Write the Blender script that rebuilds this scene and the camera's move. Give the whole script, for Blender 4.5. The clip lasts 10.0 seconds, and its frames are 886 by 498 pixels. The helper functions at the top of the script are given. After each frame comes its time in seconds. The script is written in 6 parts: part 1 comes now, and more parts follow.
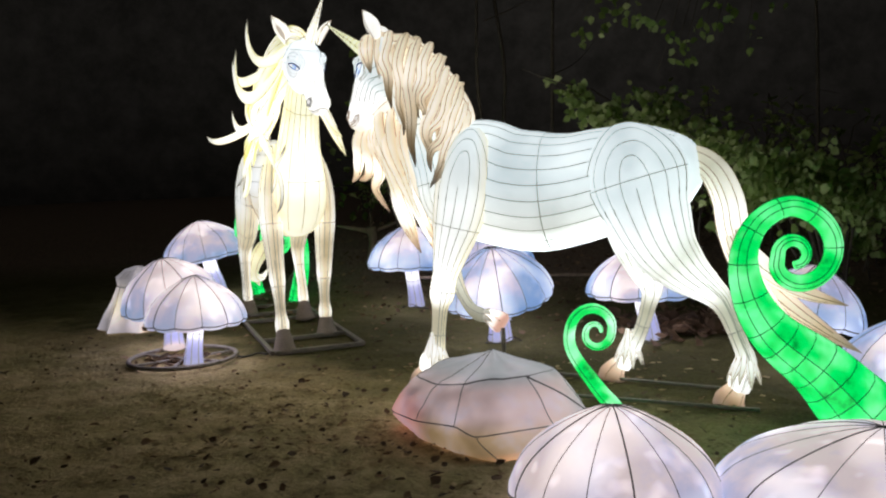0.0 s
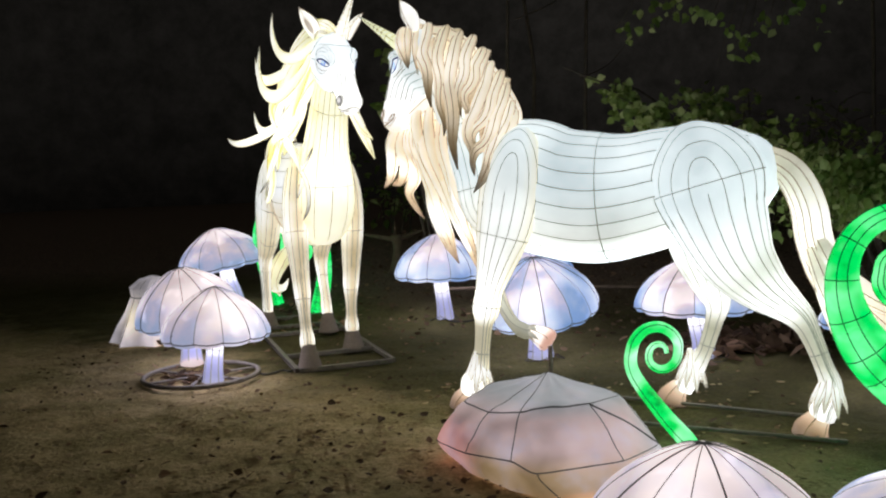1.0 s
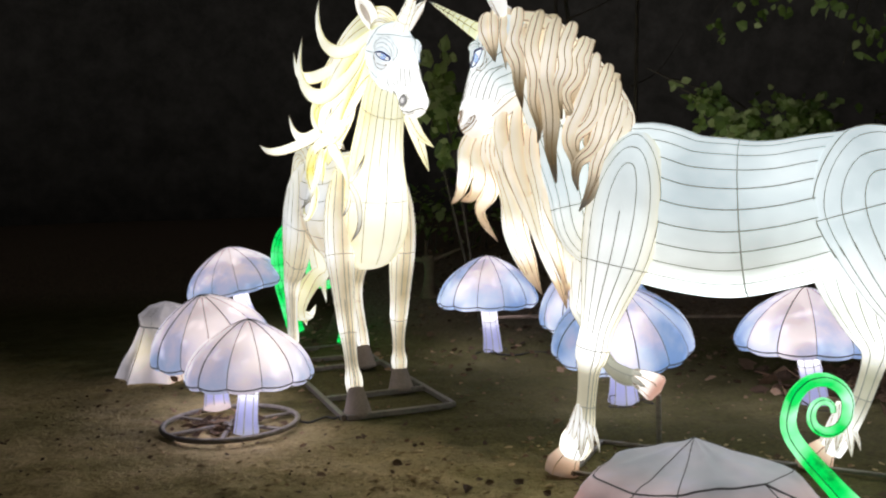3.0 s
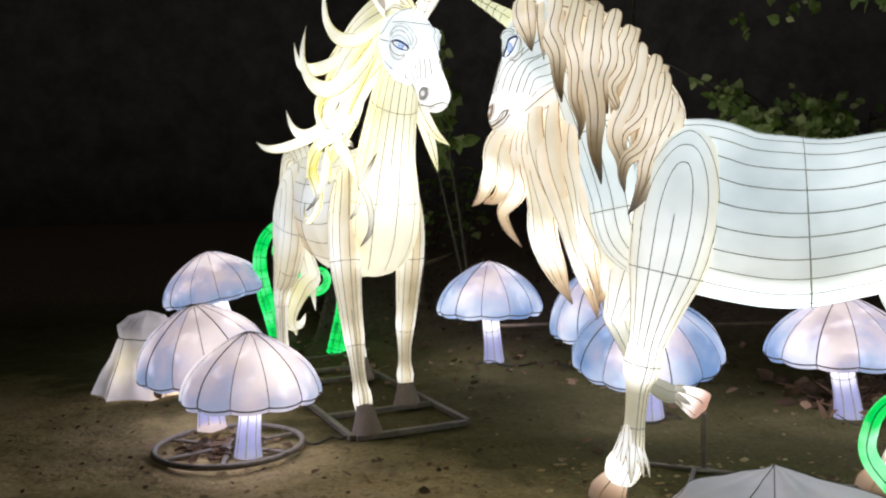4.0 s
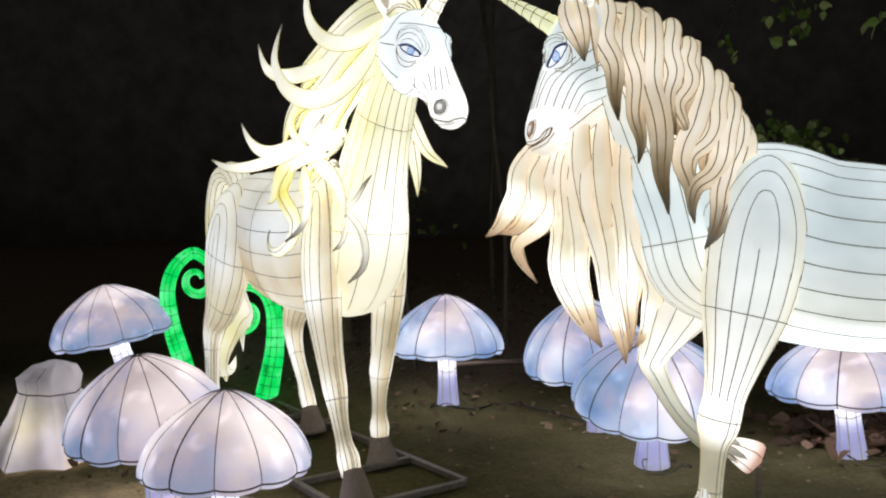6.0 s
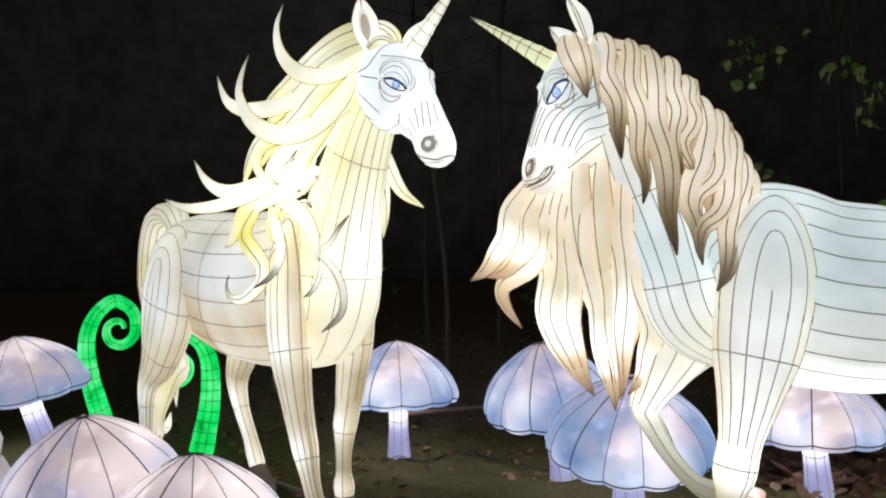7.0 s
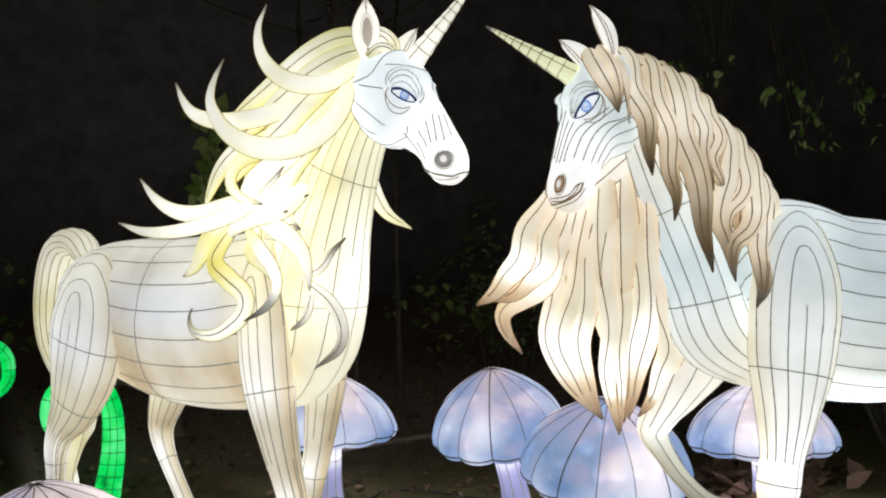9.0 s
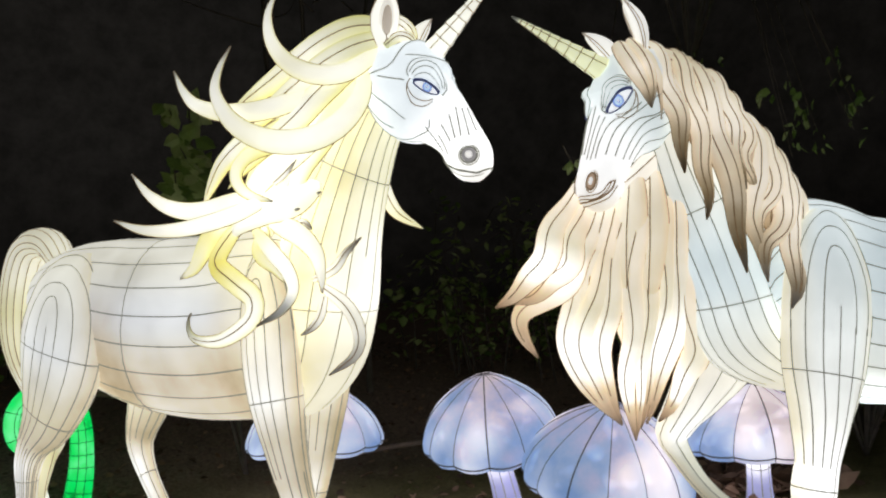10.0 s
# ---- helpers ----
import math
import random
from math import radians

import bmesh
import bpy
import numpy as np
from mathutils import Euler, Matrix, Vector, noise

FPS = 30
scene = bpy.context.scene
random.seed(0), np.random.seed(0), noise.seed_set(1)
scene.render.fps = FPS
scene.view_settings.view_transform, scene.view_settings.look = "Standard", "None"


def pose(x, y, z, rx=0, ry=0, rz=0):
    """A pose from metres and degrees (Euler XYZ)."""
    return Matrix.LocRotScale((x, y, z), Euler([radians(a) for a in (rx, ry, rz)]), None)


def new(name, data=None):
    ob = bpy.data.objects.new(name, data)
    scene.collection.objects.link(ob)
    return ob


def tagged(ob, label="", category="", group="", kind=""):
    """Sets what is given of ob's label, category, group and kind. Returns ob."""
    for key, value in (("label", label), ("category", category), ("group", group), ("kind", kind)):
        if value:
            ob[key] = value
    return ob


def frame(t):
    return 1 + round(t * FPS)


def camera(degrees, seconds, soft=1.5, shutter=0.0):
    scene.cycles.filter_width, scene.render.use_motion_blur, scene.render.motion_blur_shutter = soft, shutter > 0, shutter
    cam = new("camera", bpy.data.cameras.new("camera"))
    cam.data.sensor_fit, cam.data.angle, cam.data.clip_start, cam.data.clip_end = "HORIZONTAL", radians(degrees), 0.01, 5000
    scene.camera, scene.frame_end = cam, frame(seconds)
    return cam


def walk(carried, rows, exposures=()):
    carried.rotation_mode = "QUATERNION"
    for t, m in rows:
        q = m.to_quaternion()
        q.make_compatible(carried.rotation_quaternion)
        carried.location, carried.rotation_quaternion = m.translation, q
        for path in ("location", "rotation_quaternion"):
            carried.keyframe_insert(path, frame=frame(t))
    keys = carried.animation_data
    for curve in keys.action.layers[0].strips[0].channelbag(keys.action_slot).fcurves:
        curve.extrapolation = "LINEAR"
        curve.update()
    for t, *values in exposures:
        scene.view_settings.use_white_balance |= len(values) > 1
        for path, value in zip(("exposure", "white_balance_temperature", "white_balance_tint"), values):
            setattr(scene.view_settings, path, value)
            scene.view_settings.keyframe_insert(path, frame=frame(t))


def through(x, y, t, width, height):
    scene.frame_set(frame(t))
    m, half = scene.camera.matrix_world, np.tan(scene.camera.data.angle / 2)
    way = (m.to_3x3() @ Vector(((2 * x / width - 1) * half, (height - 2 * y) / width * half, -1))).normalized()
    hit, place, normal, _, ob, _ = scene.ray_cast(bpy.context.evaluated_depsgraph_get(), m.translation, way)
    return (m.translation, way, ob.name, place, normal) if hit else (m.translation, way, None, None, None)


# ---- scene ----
cam = camera(55.4, 10.0, soft=2.2)
METRES, EYE, TILT, LEAN, TURN = 5.6, 1.59, -5.3, 2.06, 0.0
ROWS = [
    (0.0, 0.0, 0.0, 0.0, 0.0, 0.0, 0.0),
    (0.5, -0.0247, 0.0455, 0.0008, 0.13, 0.08, -0.02),
    (1.0, -0.0418, 0.0941, 0.0036, 0.66, 0.53, -0.22),
    (1.5, -0.0761, 0.1416, 0.0098, 0.77, 1.02, -0.33),
    (2.0, -0.1045, 0.1858, 0.01, 0.46, 1.46, -0.39),
    (2.5, -0.1292, 0.2302, 0.0145, 0.41, 1.55, -0.51),
    (4.0, -0.2281, 0.3549, 0.0217, -3.41, 1.93, -0.56),
    (4.5, -0.2762, 0.3891, 0.0286, -4.56, 1.98, -0.41),
    (5.0, -0.3143, 0.4268, 0.0295, -6.18, 2.23, -0.0),
    (5.5, -0.3487, 0.4646, 0.0348, -10.18, 2.45, 0.19),
    (7.0, -0.4484, 0.573, 0.0449, -21.11, 6.35, 1.21),
    (7.5, -0.4916, 0.6006, 0.0512, -25.34, 6.46, 2.66),
    (8.0, -0.5174, 0.6374, 0.0513, -27.32, 7.31, 2.8),
    (8.5, -0.5483, 0.6678, 0.0541, -30.94, 7.66, 3.3),
    (9.0, -0.5768, 0.6984, 0.0564, -33.65, 7.52, 3.93),
    (9.5, -0.588, 0.7356, 0.0576, -35.12, 7.48, 4.13),
    (10.0, -0.6145, 0.7664, 0.0619, -38.04, 7.53, 4.49),
]
walk(cam, [(t, pose(0, 0, EYE, TILT, LEAN, TURN) @ pose(METRES * x, METRES * y, METRES * z, 90 + pitch, roll, yaw)) for t, x, y, z, yaw, pitch, roll in ROWS],
     ((0.0, 0.2), (4.0, 0.14), (7.0, 0.0), (10.0, -0.08)))

# ---- night air: the faint glow of a clouded sky over the wood ----
world = bpy.data.worlds.new("night_sky")
scene.world = world
world.use_nodes = True
sky = world.node_tree.nodes["Background"]
sky.inputs["Color"].default_value = (1.0, 0.93, 0.82, 1)
sky.inputs["Strength"].default_value = 0.029


# ---- materials ----
class Tree:
    """A short way to write node trees."""

    def __init__(self, name):
        self.mat = bpy.data.materials.new(name)
        self.mat.use_nodes = True
        self.t = self.mat.node_tree
        self.bsdf = self.t.nodes["Principled BSDF"]

    def add(self, kind, **given):
        n = self.t.nodes.new("ShaderNode" + kind)
        for key, value in given.items():
            if key in n.inputs:
                self.put(n, key, value)
        return n

    def put(self, n, key, value):
        sock = n.inputs[key]
        if isinstance(value, bpy.types.NodeSocket):
            self.t.links.new(value, sock)
        else:
            sock.default_value = value

    def noise(self, vec, scale, detail=4.0, rough=0.55):
        n = self.add("TexNoise", Scale=scale, Detail=detail, Roughness=rough)
        if vec is not None:
            self.put(n, "Vector", vec)
        return n.outputs["Fac"]

    def ramp(self, fac, stops):
        n = self.add("ValToRGB", Fac=fac)
        e = n.color_ramp.elements
        while len(e) < len(stops):
            e.new(0.5)
        for k, (p, c) in enumerate(stops):
            e[k].position, e[k].color = p, (*c, 1)
        return n.outputs["Color"]

    def mix(self, fac, a, b, blend="MIX"):
        n = self.t.nodes.new("ShaderNodeMix")
        n.data_type, n.blend_type = "RGBA", blend
        for k, v in ((0, fac), (6, a), (7, b)):
            if isinstance(v, bpy.types.NodeSocket):
                self.t.links.new(v, n.inputs[k])
            else:
                n.inputs[k].default_value = v if k == 0 else (*v[:3], 1)
        return n.outputs[2]

    def calc(self, op, a, b=0.0, c=0.0):
        n = self.t.nodes.new("ShaderNodeMath")
        n.operation = op
        for k, v in enumerate((a, b, c)):
            if isinstance(v, bpy.types.NodeSocket):
                self.t.links.new(v, n.inputs[k])
            else:
                n.inputs[k].default_value = v
        return n.outputs[0]

    def coords(self, which="Object"):
        return self.t.nodes.new("ShaderNodeTexCoord").outputs[which]

    def shift(self, vec, amount):
        """vec moved by amount along all axes."""
        n = self.t.nodes.new("ShaderNodeVectorMath")
        n.operation = "ADD"
        self.t.links.new(vec, n.inputs[0])
        self.t.links.new(amount, n.inputs[1])
        return n.outputs[0]

    def bump(self, height, strength, distance=0.02):
        n = self.add("Bump", Height=height, Strength=strength, Distance=distance)
        self.put(self.bsdf, "Normal", n.outputs["Normal"])

    def set(self, **given):
        for key, value in given.items():
            self.put(self.bsdf, key.replace("_", " "), value)
        return self.mat


def plain(name, colour, rough, metal=0.0, spread=0.25, scale=30.0, bump=0.2):
    """A worn solid surface with fine and coarse variation."""
    k = Tree(name)
    v = k.coords()
    n1, n2 = k.noise(v, scale), k.noise(v, scale * 0.13)
    f = k.calc("MULTIPLY_ADD", n1, 0.5, k.calc("MULTIPLY", n2, 0.5))
    dark = tuple(c * (1 - spread) for c in colour)
    light = tuple(c * (1 + spread) for c in colour)
    col = k.ramp(f, [(0.3, dark), (0.7, light)])
    k.bump(n1, bump, 0.01)
    return k.set(Base_Color=col, Roughness=rough, Metallic=metal)


def silk_painted(name, strength):
    """Stretched silk lit from inside: its painted colour is the attribute "paint", its lamps' strength the attribute "glow"."""
    k = Tree(name)
    v = k.coords()
    paint = k.add("Attribute")
    paint.attribute_name = "paint"
    glow = k.add("Attribute")
    glow.attribute_name = "glow"
    wash, cloth = k.noise(v, 2.4, 3), k.noise(v, 60, 3)
    col = k.mix(k.ramp(wash, [(0.35, (0, 0, 0)), (0.75, (1, 1, 1))]), paint.outputs["Color"], (0.93, 0.95, 0.93))
    col = k.mix(0.35, paint.outputs["Color"], col)
    s = k.calc("MULTIPLY", glow.outputs["Fac"], k.calc("MULTIPLY_ADD", wash, 1.0, 0.52))
    s = k.calc("MULTIPLY", s, k.calc("MULTIPLY_ADD", cloth, 0.16, 0.92))
    k.bump(cloth, 0.15, 0.004)
    return k.set(Base_Color=k.mix(0.45, col, (0, 0, 0)), Roughness=0.55, Emission_Color=col, Emission_Strength=k.calc("MULTIPLY", s, strength))


def silk_mushroom(name):
    """Airbrushed silk gores: pale at the crown, blue and lilac towards the rim; the object's own colour sets how blue."""
    k = Tree(name)
    v = k.coords()
    info = k.t.nodes.new("ShaderNodeObjectInfo")
    v2 = k.t.nodes.new("ShaderNodeNewGeometry").outputs["Position"]
    cloud, cloth, lamp = k.noise(v2, 4.5, 4), k.noise(v, 70, 3), k.noise(v2, 2.3, 1)
    blue = k.calc("MULTIPLY_ADD", cloud, 1.5, -0.72)
    tone = k.t.nodes.new("ShaderNodeSeparateColor")
    k.put(tone, "Color", info.outputs["Color"])
    fac = k.calc("ADD", blue, tone.outputs["Red"])
    rim = k.add("Attribute")
    rim.attribute_name = "rim"
    fac = k.calc("ADD", fac, k.calc("MULTIPLY_ADD", k.calc("POWER", rim.outputs["Fac"], 3.0), 0.55, -0.10))
    fac = k.calc("ADD", fac, k.calc("MULTIPLY_ADD", info.outputs["Random"], 0.22, -0.11))
    col = k.ramp(fac, [(0.05, (0.95, 0.80, 0.86)), (0.28, (0.78, 0.70, 0.90)), (0.50, (0.56, 0.58, 0.88)), (0.75, (0.38, 0.52, 0.85)), (1.0, (0.26, 0.43, 0.82))])
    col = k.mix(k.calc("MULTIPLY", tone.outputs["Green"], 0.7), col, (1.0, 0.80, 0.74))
    spot = k.ramp(lamp, [(0.42, (0, 0, 0)), (0.72, (1, 1, 1))])
    s = k.calc("MULTIPLY_ADD", spot, 0.60, 0.63)
    s = k.calc("MULTIPLY", s, k.calc("MULTIPLY_ADD", cloth, 0.14, 0.93))
    s = k.calc("MULTIPLY", s, tone.outputs["Blue"])
    bulbs = k.ramp(k.noise(v2, 7.5, 1), [(0.58, (0, 0, 0)), (0.76, (1, 1, 1))])
    s = k.calc("ADD", s, k.calc("MULTIPLY", bulbs, 0.35))
    col = k.mix(k.calc("MULTIPLY", spot, 0.5), col, (1.0, 0.92, 0.86))
    k.bump(cloth, 0.15, 0.004)
    return k.set(Base_Color=k.mix(0.5, col, (0, 0, 0)), Roughness=0.55, Emission_Color=col, Emission_Strength=s)


def silk_green(name):
    k = Tree(name)
    v = k.coords()
    n1, n2 = k.noise(v, 4.5, 2), k.noise(v, 22, 4)
    f = k.calc("MULTIPLY_ADD", n1, 0.75, k.calc("MULTIPLY", n2, 0.3))
    col = k.ramp(f, [(0.34, (0.0, 0.22, 0.03)), (0.43, (0.0, 0.58, 0.08)), (0.58, (0.0, 0.80, 0.14)), (0.76, (0.10, 0.95, 0.32))])
    highlight = k.add("Attribute")
    highlight.attribute_name = "glow"
    # pale highlights painted into the silk's colour and emission
    near = k.calc("MULTIPLY", highlight.outputs["Fac"], k.ramp(n1, [(0.46, (0, 0, 0)), (0.62, (1, 1, 1))]))
    col = k.mix(near, col, (0.68, 1.0, 0.84))
    return k.set(Base_Color=k.mix(0.5, col, (0, 0, 0)), Roughness=0.35, Emission_Color=col, Emission_Strength=1.0)


def silk_rock(name):
    k = Tree(name)
    v = k.coords()
    n1, n2, n3 = k.noise(v, 2.2, 3), k.noise(v, 7, 4), k.noise(v, 65, 3)
    f = k.calc("MULTIPLY_ADD", n1, 0.8, k.calc("MULTIPLY", n2, 0.25))
    paint = k.add("Attribute")
    paint.attribute_name = "paint"
    glow = k.add("Attribute")
    glow.attribute_name = "glow"
    col = k.mix(k.ramp(f, [(0.42, (0, 0, 0)), (0.75, (0.6, 0.6, 0.6))]), paint.outputs["Color"], (0.50, 0.40, 0.42))
    s = k.calc("MULTIPLY", glow.outputs["Fac"], k.calc("MULTIPLY_ADD", f, 3.4, -0.75))
    col = k.mix(k.ramp(k.noise(v, 5, 3), [(0.5, (0, 0, 0)), (0.75, (0.4, 0.4, 0.4))]), col, (0.50, 0.50, 0.66))
    k.bump(n3, 0.2, 0.004)
    return k.set(Base_Color=col, Roughness=0.6, Emission_Color=col, Emission_Strength=s)


SILK = silk_painted("silk_unicorn", 1.0)
CAP = silk_mushroom("silk_mushroom")
GREEN = silk_green("silk_green")
ROCK = silk_rock("silk_rock")


def ink(name, colour, through):
    """Dark cord sewn on lit silk: a little of the lamps' light comes through it."""
    k = Tree(name)
    n = k.noise(k.coords(), 40, 3)
    col = k.ramp(n, [(0.3, tuple(c * 0.75 for c in colour)), (0.7, tuple(c * 1.25 for c in colour))])
    return k.set(Base_Color=col, Roughness=0.7, Emission_Color=col, Emission_Strength=through)


SEAM = ink("seam_cord", (0.20, 0.20, 0.17), 0.8)
SEAM_GREEN = ink("seam_cord_green", (0.0, 0.13, 0.03), 0.5)
EDGE = ink("inked_edge", (0.22, 0.14, 0.07), 0.55)
SEAM_DARK = ink("dark_cord", (0.075, 0.07, 0.07), 0.2)
# unseen cap undersides, their strong glow added to light the soil
UNDER = Tree("lit_underside")
UNDER = UNDER.set(Base_Color=(0.6, 0.6, 0.65, 1), Roughness=0.6, Emission_Color=(0.86, 0.78, 0.95, 1), Emission_Strength=1.7)
STEEL = plain("rusty_steel", (0.22, 0.20, 0.17), 0.5, 0.35, 0.4, 25, 0.4)
HOOF = plain("brown_mesh_cloth", (0.30, 0.25, 0.20), 0.85, 0, 0.25, 60, 0.4)
WOOD = plain("dead_wood", (0.16, 0.12, 0.08), 0.85, 0, 0.4, 14, 0.7)
BARK = plain("bark", (0.09, 0.075, 0.055), 0.9, 0, 0.4, 12, 0.8)
RUBBER = plain("black_rubber", (0.02, 0.02, 0.02), 0.5, 0, 0.2, 40)
IRIS = Tree("blue_iris")
IRIS = IRIS.set(Base_Color=(0.10, 0.20, 0.55, 1), Roughness=0.35, Emission_Color=(0.30, 0.46, 0.88, 1), Emission_Strength=0.85)
PUPIL = Tree("dark_pupil")
PUPIL = PUPIL.set(Base_Color=(0.03, 0.03, 0.06, 1), Roughness=0.35, Emission_Color=(0.05, 0.07, 0.2, 1), Emission_Strength=0.5)


def leaf_material(name, stops, gloss=0.45):
    k = Tree(name)
    g = k.t.nodes.new("ShaderNodeNewGeometry")
    v = k.coords()
    n = k.noise(v, 9, 3)
    f = k.calc("MULTIPLY_ADD", g.outputs["Random Per Island"], 0.7, k.calc("MULTIPLY", n, 0.4))
    col = k.ramp(f, stops)
    k.set(Base_Color=col, Roughness=gloss)
    thin = k.add("BsdfTranslucent", Color=col)
    m = k.t.nodes.new("ShaderNodeMixShader")
    m.inputs[0].default_value = 0.42
    k.t.links.new(k.bsdf.outputs[0], m.inputs[1])
    k.t.links.new(thin.outputs[0], m.inputs[2])
    k.t.links.new(m.outputs[0], k.t.nodes["Material Output"].inputs["Surface"])
    return k.mat


LEAF = leaf_material("green_leaves", [(0.1, (0.07, 0.13, 0.022)), (0.5, (0.25, 0.36, 0.08)), (0.95, (0.62, 0.70, 0.32))])
DRY = leaf_material("dry_leaves", [(0.1, (0.045, 0.027, 0.015)), (0.55, (0.15, 0.095, 0.055)), (0.95, (0.42, 0.28, 0.17))], 0.75)


def earth(name):
    """Trodden woodland soil with moss and flecks of leaf; the moss also darkens the back, where light falls off."""
    k = Tree(name)
    v = k.coords()
    big, mid, fine = k.noise(v, 0.5, 4), k.noise(v, 3.5, 5), k.noise(v, 34, 5, 0.7)
    soil = k.ramp(k.calc("MULTIPLY_ADD", mid, 0.6, k.calc("MULTIPLY", fine, 0.4)), [(0.36, (0.28, 0.22, 0.105)), (0.47, (0.55, 0.435, 0.225)), (0.62, (0.76, 0.61, 0.35))])
    green = k.noise(v, 1.1, 5, 0.65)
    soil = k.mix(k.ramp(green, [(0.46, (0, 0, 0)), (0.64, (0.6, 0.6, 0.6))]), soil, (0.28, 0.25, 0.10))
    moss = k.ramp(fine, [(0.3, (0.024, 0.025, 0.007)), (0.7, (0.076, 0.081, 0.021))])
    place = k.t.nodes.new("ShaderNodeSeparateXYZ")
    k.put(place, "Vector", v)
    # partly real green; its spread backwards also paints in the fading light
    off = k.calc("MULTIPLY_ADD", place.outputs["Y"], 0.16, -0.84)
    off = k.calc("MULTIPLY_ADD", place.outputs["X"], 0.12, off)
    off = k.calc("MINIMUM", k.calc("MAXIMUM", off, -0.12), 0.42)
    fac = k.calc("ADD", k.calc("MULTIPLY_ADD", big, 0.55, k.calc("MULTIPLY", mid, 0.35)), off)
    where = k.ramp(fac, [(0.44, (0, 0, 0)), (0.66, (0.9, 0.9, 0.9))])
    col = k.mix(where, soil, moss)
    leafy = k.ramp(fine, [(0.3, (0.10, 0.075, 0.055)), (0.7, (0.30, 0.225, 0.17))])
    col = k.mix(k.ramp(place.outputs["Z"], [(0.04, (0, 0, 0)), (0.25, (1, 1, 1))]), col, leafy)
    clod = k.noise(v, 19, 4, 0.65)
    k.bump(k.calc("MULTIPLY_ADD", fine, 0.4, k.calc("ADD", mid, clod)), 0.6, 0.04)
    return k.set(Base_Color=k.mix(k.ramp(clod, [(0.33, (0.5, 0.5, 0.5)), (0.43, (0, 0, 0))]), col, (0.06, 0.045, 0.025)), Roughness=0.95, Specular_IOR_Level=0.15)


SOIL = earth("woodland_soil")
CLOD = leaf_material("earth_crumbs", [(0.1, (0.24, 0.17, 0.08)), (0.6, (0.50, 0.38, 0.20)), (0.95, (0.72, 0.58, 0.34))], 0.9)


def woods(name):
    k = Tree(name)
    v = k.coords()
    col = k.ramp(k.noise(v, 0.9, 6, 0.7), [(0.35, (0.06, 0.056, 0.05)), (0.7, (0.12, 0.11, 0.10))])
    # night haze put in as emission, graded by height and bearing
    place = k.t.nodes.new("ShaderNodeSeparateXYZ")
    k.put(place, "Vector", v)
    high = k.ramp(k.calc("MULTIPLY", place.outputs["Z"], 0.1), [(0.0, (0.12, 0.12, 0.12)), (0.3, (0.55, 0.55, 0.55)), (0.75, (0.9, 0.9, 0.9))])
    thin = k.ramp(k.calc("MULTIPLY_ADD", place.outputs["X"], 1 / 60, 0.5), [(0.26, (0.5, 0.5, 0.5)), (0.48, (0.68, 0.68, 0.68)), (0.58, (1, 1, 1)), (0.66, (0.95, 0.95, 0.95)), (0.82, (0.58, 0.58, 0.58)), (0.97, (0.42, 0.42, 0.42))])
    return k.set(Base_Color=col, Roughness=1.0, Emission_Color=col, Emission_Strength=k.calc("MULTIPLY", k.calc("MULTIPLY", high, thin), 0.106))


WOODS = woods("glowing_night_woods")


# ---- mesh tools ----
def mesh_object(name, verts, faces, mats, idx=None, smooth=True, parent=None, attrs=()):
    me = bpy.data.meshes.new(name)
    me.from_pydata([tuple(map(float, p)) for p in verts], [], faces)
    for m in mats:
        me.materials.append(m)
    if idx is not None:
        me.polygons.foreach_set("material_index", idx)
    me.polygons.foreach_set("use_smooth", [smooth] * len(me.polygons))
    for key, kind, values in attrs:
        a = me.attributes.new(key, kind, "POINT")
        if kind == "FLOAT":
            a.data.foreach_set("value", np.asarray(values, dtype=np.float32))
        else:
            c = np.ones((len(values), 4), dtype=np.float32)
            c[:, :3] = values
            a.data.foreach_set("color", c.ravel())
    me.update()
    ob = new(name, me)
    if parent is not None:
        ob.parent = parent
    return ob


def part(name, bm, material, parent, label=""):
    me = bpy.data.meshes.new(name)
    bm.to_mesh(me)
    bm.free()
    me.materials.append(material)
    ob = new(name, me)
    ob.parent = parent
    if label:
        tagged(ob, label)
    return ob


def empty(name, m, label, category, group=""):
    ob = new(name)
    ob.matrix_basis = m
    ob.empty_display_size = 0.1
    return tagged(ob, label, category, group)


def glide(rows, n):
    """A smooth line through rows of numbers: n + 1 of them, evenly spaced by length."""
    P = np.array(rows, float)
    k = len(P)
    Q = np.vstack([2 * P[0] - P[1], P, 2 * P[-1] - P[-2]])
    out = []
    fine = 24
    for i in range(k - 1):
        a, b, c, d = Q[i], Q[i + 1], Q[i + 2], Q[i + 3]
        for j in range(fine):
            t = j / fine
            out.append(0.5 * (2 * b + (c - a) * t + (2 * a - 5 * b + 4 * c - d) * t * t + (3 * b - a - 3 * c + d) * t ** 3))
    out.append(P[-1])
    out = np.array(out)
    L = np.r_[0, np.cumsum(np.linalg.norm(np.diff(out[:, :3], axis=0), axis=1))]
    s = np.linspace(0, L[-1], n + 1)
    return np.stack([np.interp(s, L, out[:, c]) for c in range(out.shape[1])], 1), s / L[-1]


def unit(v):
    return v / np.maximum(np.linalg.norm(v, axis=-1, keepdims=True), 1e-9)


